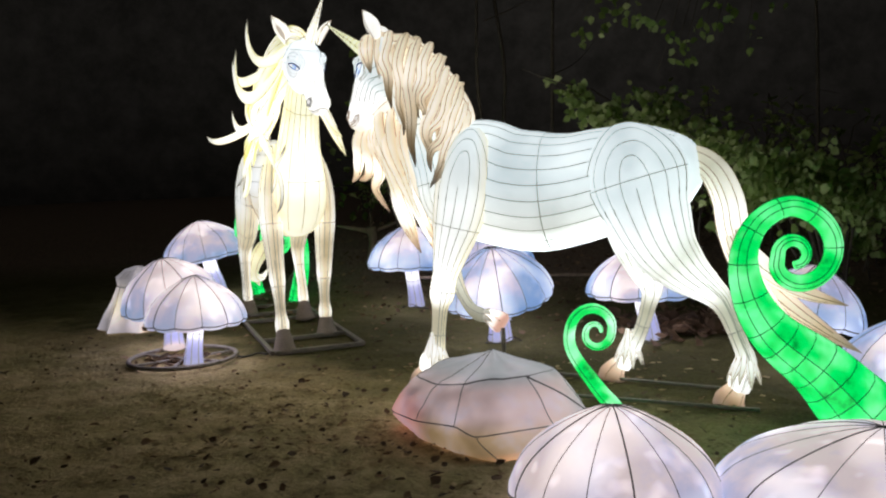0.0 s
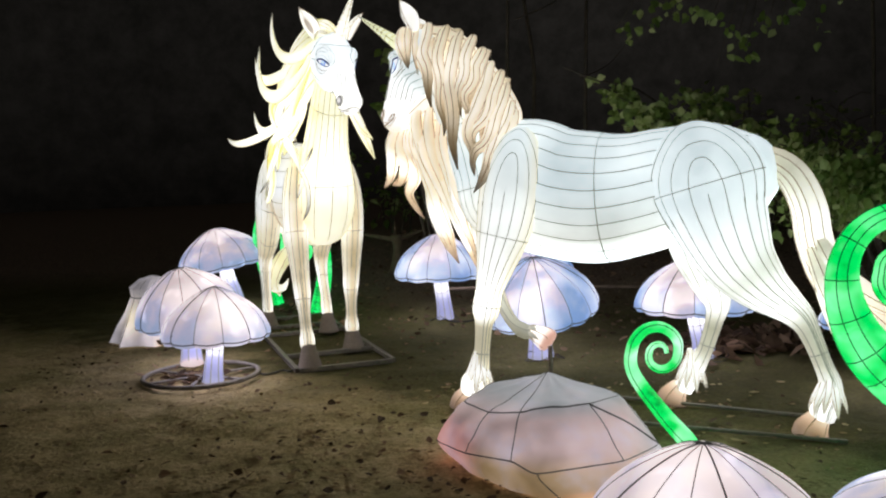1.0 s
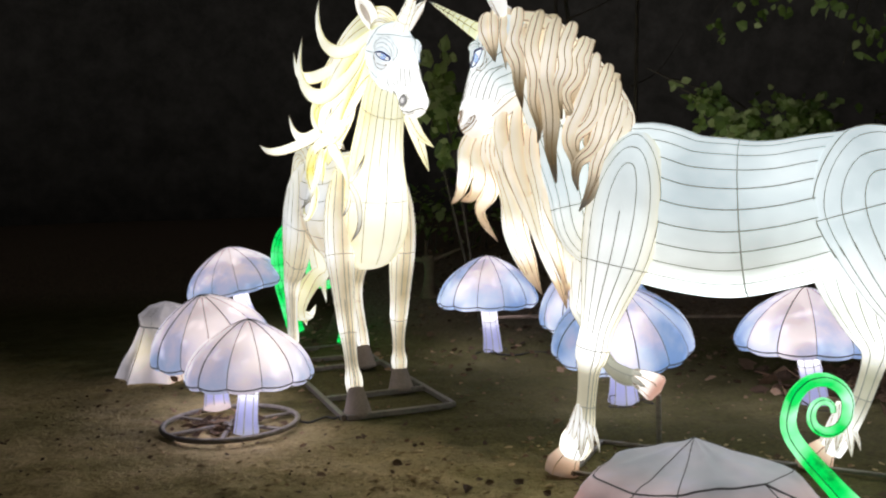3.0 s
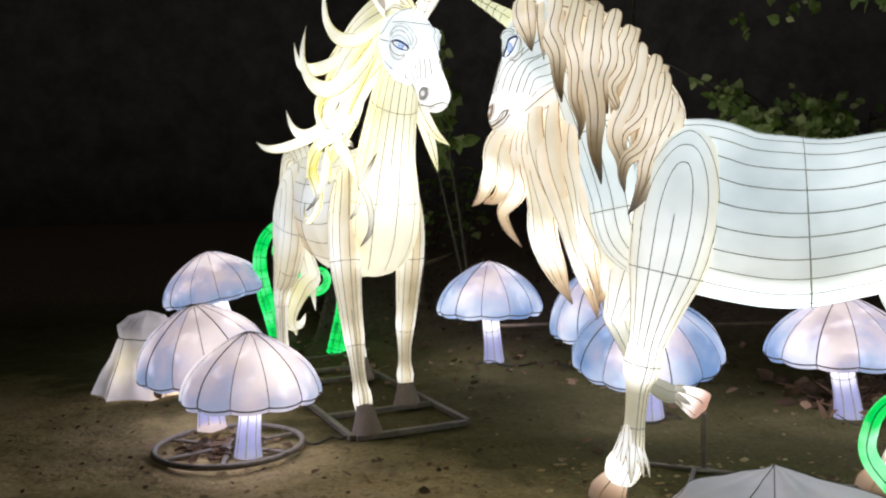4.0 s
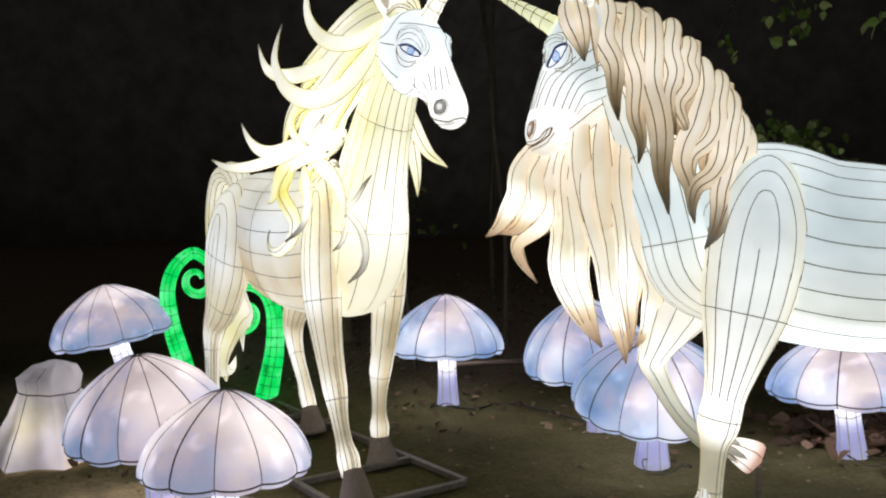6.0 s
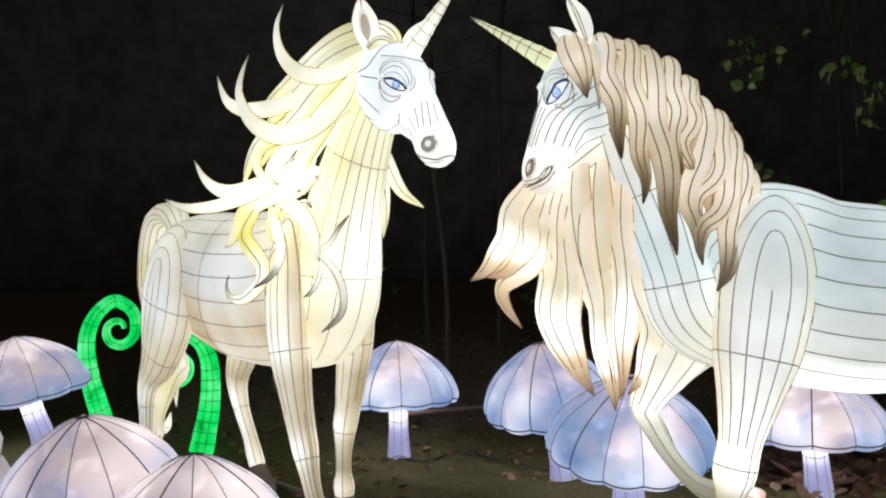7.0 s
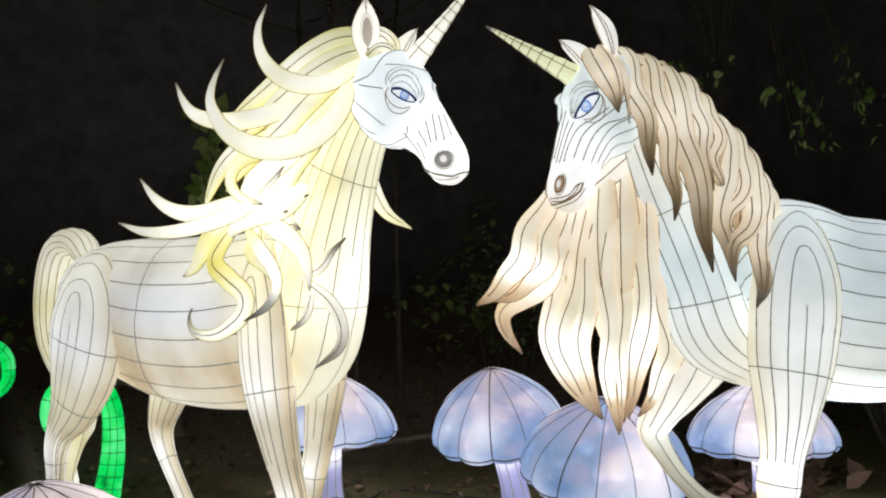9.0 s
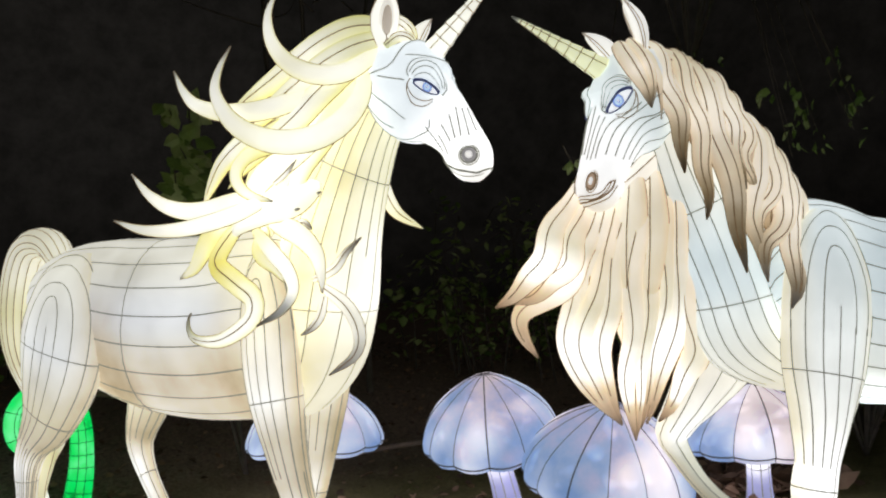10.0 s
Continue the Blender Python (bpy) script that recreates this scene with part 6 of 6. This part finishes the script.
# ---- green tendrils ----
def tendril(m, stalk, centre, swing, label, flip=1, netted=True, shine=0.35, fore=0.0):
    """stalk: rows (x, z, radius) from the foot up to the top of the curl, which winds in round its centre (x, z); swing: the curl's
    radius at every quarter turn, as a share of the first."""
    top = empty("tendril_lantern", m, label, "lantern", "tendril lanterns")
    ex, ez, er = stalk[-1]
    cx, cz = centre
    R0, a0 = math.hypot(ex - cx, ez - cz), math.atan2(ez - cz, ex - cx)
    rows = [(x, -fore * max(0.0, 1 - z / 0.36), z, q * 0.85, q) for x, z, q in stalk]
    turns = (len(swing) - 1) / 4
    steps = int(turns * 12)
    for i in range(1, steps + 1):
        t = i / steps
        a = a0 - flip * 2 * math.pi * turns * t
        q = R0 * np.interp(t * (len(swing) - 1), range(len(swing)), swing)
        w = er * (1 - 0.6 * t)
        rows.append((cx + q * math.cos(a), 0, cz + q * math.sin(a), w * 0.85, w))
    R, _ = glide(rows, 120)
    cut = 46
    cords = (0.0, 0.10, 0.25, 0.40, 0.5, 0.75) if netted else (0.08, 0.42, 0.75)
    black = (0, 0, 0)
    # how strongly the painted highlights show along stalk and curl
    lit = ([(0, black, 0.0), (0.3, black, shine), (0.45, black, 0.0), (0.6, black, shine), (1, black, shine * 0.5)], [(0, black, shine * 0.5), (0.15, black, shine * 1.4), (0.3, black, shine * 0.4), (0.5, black, shine * 1.3), (0.7, black, shine * 1.5), (1, black, shine)])
    for name, piece, rings, stops in (("stalk", R[:cut + 1], (0.08, 0.18, 0.28, 0.38, 0.48, 0.58, 0.68, 0.78, 0.88), lit[0]), ("curl", R[cut:], (0.02, 0.12, 0.22, 0.32, 0.42, 0.54), lit[1])):
        k = Skin()
        k.tube(piece[::2], (0, 1, 0), 96, 14, 0, cords, rings if netted else (), stops, 0.0027, puff=0.03)
        k.done(name, [GREEN, SEAM_GREEN], None, top)
    return top


tendril(pose(0.98, 5.57, 0, 0, 0, 0), ((0.09, -0.02, 0.055), (0.06, 0.05, 0.052), (-0.04, 0.17, 0.047), (-0.16, 0.36, 0.040), (-0.165, 0.52, 0.036), (-0.10, 0.615, 0.034), (-0.01, 0.64, 0.033)), (0.0, 0.475), (1, 0.66, 0.58, 0.40, 0.36, 0.24),
        "small glowing green curled tendril lantern among mushrooms", netted=False, shine=0.6, fore=0.40)
tendril(pose(1.88, 4.58, 0, 0, 0, -4), ((0.62, -0.02, 0.25), (0.40, 0.16, 0.215), (0.16, 0.42, 0.165), (-0.10, 0.64, 0.125), (-0.225, 0.86, 0.095), (-0.25, 1.08, 0.074), (-0.17, 1.25, 0.063), (-0.02, 1.33, 0.056)), (0.01, 1.06), (1, 0.80, 0.56, 0.30, 0.32, 0.27, 0.2),
        "tall glowing green curled tendril lantern with a thick foot", shine=0.2)
tendril(pose(-2.52, 11.5, 0, 0, 0, 18), ((-0.08, 0.0, 0.098), (-0.15, 0.28, 0.092), (-0.24, 0.62, 0.083), (-0.27, 0.94, 0.073), (-0.20, 1.17, 0.065), (-0.04, 1.31, 0.059)), (0.01, 1.05), (1, 0.62, 0.55, 0.40, 0.30, 0.22),
        "glowing green curled tendril lantern behind mushrooms", shine=0.12)
tendril(pose(-1.90, 10.50, 0, 0, 0, 10), ((0.0, 0.0, 0.105), (0.05, 0.22, 0.096), (0.10, 0.5, 0.084), (0.10, 0.80, 0.074), (0.03, 0.98, 0.066), (-0.10, 1.06, 0.060)), (-0.17, 0.80), (1, 0.70, 0.55, 0.40, 0.30, 0.22),
        "glowing green curled tendril lantern leaning behind a unicorn", flip=-1, shine=0.12)


# ---- cables ----
def cable(points, label, r=0.008):
    k = Skin()
    k.tube([(*p, r, r) for p in points], (0, 0, 1), 40, 6, 0)
    return tagged(k.done("power_cable", [RUBBER], Matrix()), label, "cable", "cables")


cable(((-1.92, 7.42, 0.02), (-1.82, 7.36, 0.012), (-1.72, 7.50, 0.012), (-1.64, 7.46, 0.012), (-1.60, 7.62, 0.03)), "black power cable on the soil between two stands")
cable(((-0.42, 9.80, 0.02), (-0.20, 9.62, 0.015), (0.05, 9.75, 0.015), (0.25, 9.55, 0.02), (0.5, 8.9, 0.02)), "thin black cable on the soil between mushrooms")


for x, y, turn in ((-0.37, 9.80, 0.3), (0.48, 7.66, 1.4), (1.84, 7.44, 2.2)):
    loop = [(x + (0.16 + 0.03 * math.sin(3 * a)) * math.cos(a + turn), y - 0.03 + 0.10 * math.sin(a + turn), 0.015 + 0.05 * max(0.0, math.sin(2 * a))) for a in (0.0, 0.8, 1.6, 2.4, 3.2, 4.0, 4.8, 5.4)]
    cable(loop, "thin dark wire coiled at the foot of a mushroom lantern", 0.004)


# ---- plants and litter ----
def leaf_shape(rng, size, fold):
    """A broad pointed leaf lying along x: points and faces, folded on its midrib."""
    w = size * rng.uniform(0.32, 0.44)
    pts = [(0, 0, 0), (size * 0.28, w, fold), (size * 0.62, w * 0.8, fold * 0.9), (size, 0, -fold * 0.4), (size * 0.62, -w * 0.8, fold * 0.9), (size * 0.28, -w, fold), (size * 0.5, 0, 0)]
    return pts, [(0, 6, 1), (1, 6, 2), (2, 6, 3), (3, 6, 4), (4, 6, 5), (5, 6, 0)]


def put_leaf(V, F, rng, at, way, size, droop):
    pts, faces = leaf_shape(rng, size, size * rng.uniform(0.03, 0.12))
    q = Vector(way).to_track_quat("X", "Z").to_matrix().to_4x4()
    m = Matrix.Translation(at) @ q @ Euler((rng.uniform(-0.7, 0.7), droop, 0)).to_matrix().to_4x4()
    n = len(V)
    V += [tuple(m @ Vector(p)) for p in pts]
    F += [tuple(i + n for i in f) for f in faces]


def hang_leaf(V, F, rng, at, size, face, loose):
    """A leaf that hangs from a twig and turns its upper side outward, along face."""
    n = (Vector(face) + Vector((rng.gauss(0, loose), rng.gauss(0, loose), rng.gauss(0, loose)))).normalized()
    way = Vector((rng.gauss(0, 0.8), rng.gauss(0, 0.3), rng.gauss(-0.5, 0.6)))
    way = (way - n * way.dot(n)).normalized()
    side = n.cross(way)
    pts, faces = leaf_shape(rng, size, size * rng.uniform(0.02, 0.10))
    k = len(V)
    V += [tuple(Vector(at) + way * p[0] + side * p[1] - n * p[2]) for p in pts]
    F += [tuple(i + k for i in f) for f in faces]


def shrub(at, sprays, seed, label, leaf=0.10, name="shrub", face=(-0.35, -0.9, 0.35), thick=0.02, arch=0.0):
    """sprays: (x, y, z, reach, leaves): where a limb ends in a spray of leafy twigs; arch: how high its limbs rise before they droop."""
    rng = random.Random(seed)
    foot = Vector(at)
    top = empty(name, pose(*at), label, name, "undergrowth")
    V, F = [], []
    if arch:
        k = Skin()
        k.tube([(0, 0, -0.1, thick * 2, thick * 2), (0.05, 0.02, arch * 0.4, thick * 1.6, thick * 1.6), (0, 0, arch * 0.8, thick * 1.2, thick * 1.2), (-0.1, 0, arch * 1.2, thick * 0.6, thick * 0.6)], (1, 0.3, 0), 24, 8, 0)
        k.done("trunk", [BARK], None, top)
    for x, y, z, reach, count in sprays:
        end = Vector((x, y, z)) - foot
        mid = end * 0.55 + Vector((rng.uniform(-0.15, 0.15), rng.uniform(-0.1, 0.2), 0.22 * end.length))
        start = Vector((0, 0, -0.05))
        if arch:
            mid, start = Vector((end.x * 0.55, end.y * 0.55, arch)), Vector((0, 0, arch * 0.8))
        k = Skin()
        k.tube([(*start, thick, thick), (*mid, thick * 0.6, thick * 0.6), (*end, thick * 0.2, thick * 0.2)], (1, 0.3, 0), 16, 6, 0)
        k.done("limb", [BARK], None, top)
        R, _ = glide([(*start,), (*mid,), (*end,)], 40)
        count = int(count * 1.7)
        while count > 0:
            t = rng.uniform(0, 1) ** 0.5
            p = Vector(R[(36 if arch else 28) + int(t * (4 if arch else 12))])
            twig = Vector((rng.gauss(0, 1), rng.gauss(0, 0.6), rng.gauss(-0.1, 0.55))).normalized()
            L = reach * rng.uniform(0.3, 1.0)
            leaves = rng.randint(4, 8)
            count -= leaves
            for j in range(leaves):
                u = (j + 1) / leaves
                q = p + twig * L * u + Vector((rng.gauss(0, 0.02), rng.gauss(0, 0.02), -0.22 * L * u * u))
                hang_leaf(V, F, rng, q, leaf * rng.uniform(0.55, 1.2), face, 0.42)
    tagged(mesh_object("foliage", V, F, [LEAF], None, False, top), kind="stuff")
    return top


shrub((2.7, 9.2, 0.1), ((0.80, 8.28, 2.54, 0.12, 8), (0.94, 8.32, 2.47, 0.12, 10), (1.08, 8.36, 2.39, 0.20, 40), (1.26, 8.25, 2.27, 0.30, 90), (1.53, 8.28, 2.07, 0.30, 70), (1.94, 8.39, 2.14, 0.45, 140), (2.25, 8.28, 1.99, 0.45, 140), (2.57, 8.27, 1.89, 0.45, 140), (1.85, 8.48, 1.96, 0.40, 110), (2.19, 8.71, 2.33, 0.45, 80)), 3, "leafy green shrub lit by the lanterns in front of it", 0.085, face=(-0.25, -0.9, 0.0))
shrub((3.6, 7.7, 0.1), ((2.41, 6.63, 1.51, 0.30, 110), (2.55, 6.52, 1.42, 0.35, 180), (2.76, 6.52, 1.37, 0.35, 180), (2.24, 6.51, 1.35, 0.30, 80), (2.46, 6.64, 1.58, 0.30, 90), (3.02, 6.60, 1.23, 0.35, 140), (3.62, 7.58, 0.91, 0.30, 110), (3.90, 7.68, 0.85, 0.30, 70), (3.26, 7.03, 1.44, 0.45, 110), (3.53, 7.01, 1.24, 0.40, 100), (2.22, 6.60, 1.19, 0.20, 50), (2.89, 7.04, 1.59, 0.45, 120), (2.38, 7.36, 1.76, 0.40, 120), (2.20, 7.56, 1.82, 0.35, 90), (3.0, 6.9, 1.52, 0.4, 160), (3.3, 6.8, 1.3, 0.4, 160), (2.75, 6.75, 1.55, 0.35, 120)), 5, "dense low shrub with broad yellow-green leaves", 0.08, face=(-0.8, -0.5, 0.2))
shrub((4.2, 9.6, 0.2), ((1.58, 7.75, 2.79, 0.48, 12), (1.74, 7.08, 2.65, 0.40, 5), (1.84, 7.21, 2.36, 0.34, 5), (1.98, 7.27, 2.44, 0.30, 3), (2.16, 6.94, 2.71, 0.30, 5), (2.23, 6.93, 2.61, 0.28, 3), (2.55, 7.13, 2.58, 0.40, 3), (1.70, 7.97, 3.00, 0.50, 9), (1.29, 8.36, 2.87, 0.48, 3), (2.03, 7.12, 2.51, 0.36, 4)), 8, "thin young tree with sparse drooping leaves", 0.085, "sapling", (0.28, -0.95, -0.1), 0.014, 4.4)
shrub((-0.42, 10.85, 0.1), ((-1.0, 10.75, 3.1, 0.24, 34), (-0.92, 10.75, 2.8, 0.22, 34), (-0.82, 10.8, 3.3, 0.24, 18), (-1.0, 10.7, 2.66, 0.18, 12)), 12, "slim sapling with yellow-green leaves behind the unicorns", 0.17, "sapling", (-0.2, -0.9, 0.1), 0.02)


def thicket(seed, label, box, count, leaf):
    """A low wall of brambles at the back of the clearing: leaves on many bent canes."""
    rng = random.Random(seed)
    x0, x1, y0, y1, high = box
    top = empty("bramble_thicket", pose((x0 + x1) / 2, (y0 + y1) / 2, bank((x0 + x1) / 2, (y0 + y1) / 2)), label, "thicket", "undergrowth")
    V, F, k = [], [], Skin()
    for i in range(count):
        x, y = rng.uniform(x0 - x1, x1 - x0) / 2, rng.uniform(y0 - y1, y1 - y0) / 2
        h = high * rng.uniform(0.35, 1.0)
        a = rng.uniform(0, 6.28)
        b = Vector((x, y, -0.15))
        m = b + Vector((math.cos(a) * 0.3, math.sin(a) * 0.3, h * 0.9))
        e = b + Vector((math.cos(a) * 0.9, math.sin(a) * 0.9, h * rng.uniform(0.6, 1.0)))
        k.tube(((*b, 0.012, 0.012), (*m, 0.009, 0.009), (*e, 0.004, 0.004)), (1, 0.2, 0), 8, 5, 0)
        R, _ = glide([(*b,), (*m,), (*e,)], 20)
        for j in range(20):
            p = Vector(R[rng.randint(4, 20)]) + Vector((rng.gauss(0, 0.12), rng.gauss(0, 0.12), rng.gauss(0, 0.1)))
            put_leaf(V, F, rng, p, (rng.gauss(0, 1), rng.gauss(0, 1), rng.gauss(-0.1, 0.4)), leaf * rng.uniform(0.6, 1.3), rng.uniform(-0.2, 0.8))
    tagged(k.done("cane", [BARK], None, top), kind="stuff")
    tagged(mesh_object("foliage", V, F, [LEAF], None, False, top), kind="stuff")


for i, (box, n, leaf) in enumerate((((-2.4, 0.0, 13.4, 15.5, 1.5), 14, 0.14), ((2.4, 5.2, 10.6, 13.0, 2.3), 60, 0.12), ((4.8, 7.5, 8.2, 11.5, 2.0), 110, 0.13), ((5.5, 8.0, 4.5, 8.4, 2.0), 80, 0.13))):
    thicket(70 + i, "dark bramble thicket at the edge of the wood", box, n, leaf)


def trunk(at, height, r, seed, lean=(0, 0)):
    rng = random.Random(seed)
    top = empty("tree_trunk", pose(*at), "dark bare tree trunk in the night wood", "tree", "far trees")
    k = Skin()
    rows = [(0, 0, -0.2, r * 1.5, r * 1.5), (0, 0, 0.25, r * 1.05, r * 1.05)]
    for i in range(1, 6):
        t = i / 5
        rows.append((lean[0] * t + rng.uniform(-0.08, 0.08), lean[1] * t, height * t, r * (1 - 0.45 * t), r * (1 - 0.45 * t)))
    k.tube(rows, (1, 0.2, 0), 30, 12, 0)
    k.done("trunk", [BARK], None, top)
    for i in range(4):
        z = height * rng.uniform(0.3, 0.85)
        a = rng.uniform(0, 6.28)
        L = rng.uniform(1.0, 2.2)
        q = Skin()
        q.tube(((0, 0, z, r * 0.35, r * 0.35), (math.cos(a) * L * 0.5, math.sin(a) * L * 0.5, z + 0.3, r * 0.2, r * 0.2), (math.cos(a) * L, math.sin(a) * L, z + 0.9, r * 0.05, r * 0.05)), (0, 0, 1), 12, 6, 0)
        q.done("limb", [BARK], None, top)


for i, (x, y, h, r) in enumerate(((0.9, 12.6, 6, 0.035), (1.5, 11.9, 6, 0.03), (0.6, 11.2, 6, 0.028))):
    trunk((x, y, bank(x, y)), h, r, 40 + i, (0.3 * math.sin(i * 1.7), 0.1))


def log(at, length, r, turn, label):
    k = Skin()
    k.tube(((-length / 2, 0, 0, r * 0.8, r * 0.8), (-length / 5, 0.05, 0.01, r, r), (length / 5, -0.04, 0.0, r * 0.9, r * 0.9), (length / 2, 0.03, 0.02, r * 0.6, r * 0.6)), (0, 0, 1), 20, 10, 0)
    ob = k.done("fallen_branch", [WOOD], pose(at[0], at[1], at[2], 0, 0, turn))
    return tagged(ob, label, "branch", "dead wood")


log((1.2, 9.9, bank(1.2, 9.9) + 0.24), 3.2, 0.022, -6, "grey fallen branch lying along the foot of the bank")
log((-1.3, 12.3, 0.22), 1.6, 0.04, 25, "thin dead branch lying in the dark")


def stump(at):
    top = empty("wooden_stump", pose(*at), "old wooden stump with broken branches at the edge of the light", "stump")
    k = Skin()
    k.tube(((0, 0, 0, 0.13, 0.12), (0, 0, 0.08, 0.08, 0.08), (0.02, 0, 0.33, 0.06, 0.06), (0.0, 0, 0.50, 0.08, 0.075)), (1, 0, 0), 14, 12, 0)
    k.done("trunk", [WOOD], None, top)
    for a, L, h in ((170, 0.55, 0.10), (20, 0.45, 0.14), (95, 0.35, 0.25)):
        q = Skin()
        c, s = math.cos(radians(a)), math.sin(radians(a))
        q.tube(((0, 0, 0.44, 0.04, 0.04), (c * L * 0.5, s * L * 0.5, 0.46 + h * 0.3, 0.03, 0.03), (c * L, s * L, 0.44 + h, 0.012, 0.012)), (0, 0, 1), 10, 6, 0)
        q.done("broken_branch", [WOOD], None, top)


stump((-1.02, 11.7, bank(-1.02, 11.7)))


def litter():
    """Dead leaves: thick on the bank, thin on the trodden soil."""
    rng = random.Random(21)
    V, F = [], []
    def drop(x, y, size):
        a = rng.uniform(0, 6.28)
        z = bank(x, y) + rng.uniform(0.005, 0.03)
        steep = 0.9 if size > 0.135 else 0.3
        put_leaf(V, F, rng, (x, y, z), (math.cos(a), math.sin(a), rng.uniform(-0.1, steep)), size, rng.uniform(-0.4, 0.3))
    for i in range(2200):
        x, y = rng.uniform(-2.5, 5.5), rng.uniform(8.2, 14)
        if y > 9.0 - 0.22 * x + rng.uniform(-0.5, 0.6):
            drop(x, y, rng.uniform(0.04, 0.09))
    for i in range(300):
        drop(rng.gauss(2.35, 0.35), rng.gauss(8.0, 0.28), rng.uniform(0.09, 0.22))
    for i in range(1300):
        drop(rng.uniform(-4.0, 2.0), rng.uniform(2.0, 9.0), rng.uniform(0.015, 0.042) * (1 if rng.random() < 0.9 else 2.2))
    for i in range(70):
        drop(-2.42 + rng.gauss(0, 0.17), 7.36 + rng.gauss(0, 0.15), rng.uniform(0.06, 0.13))
    for i in range(170):
        drop(rng.gauss(-0.35, 0.75), rng.gauss(4.7, 0.9), rng.uniform(0.03, 0.075))
    ob = mesh_object("leaf_litter", V, F, [DRY], None, False)
    tagged(ob, "dead brown leaves scattered on the soil and the bank", "leaves", kind="stuff")


def soil_clods():
    """Crumbs of trodden earth and bits of bark on the soil before the lanterns."""
    rng = random.Random(33)
    V, F = [], []
    ring = [(math.cos(a), math.sin(a)) for a in (0.2, 1.3, 2.6, 3.5, 4.8)]
    for i in range(2200):
        x, y = rng.gauss(-0.6, 1.3), rng.uniform(2.2, 6.8)
        if noise.noise(Vector((x * 1.3, y * 1.3, 4))) < rng.uniform(-0.45, 0.35):
            continue
        s, h, a = rng.uniform(0.010, 0.040), rng.uniform(0.0, 0.12), rng.uniform(0, 6.28)
        k = len(V)
        z = 0.016 * noise.noise(Vector((x * 1.1, y * 1.1, 0))) - 0.004
        for c, q in ring:
            w = rng.uniform(0.7, 1.3) * s
            V.append((x + w * (c * math.cos(a) - 0.6 * q * math.sin(a)), y + w * (c * math.sin(a) + 0.6 * q * math.cos(a)), z))
        V.append((x + rng.uniform(-0.3, 0.3) * s, y + rng.uniform(-0.3, 0.3) * s, z + h * s + 0.005))
        F += [(k + j, k + (j + 1) % 5, k + 5) for j in range(5)]
    tagged(mesh_object("soil_clods", V, F, [CLOD], None, False), "crumbs of dark earth and bark on the trodden soil", "soil", kind="stuff")


litter()
soil_clods()
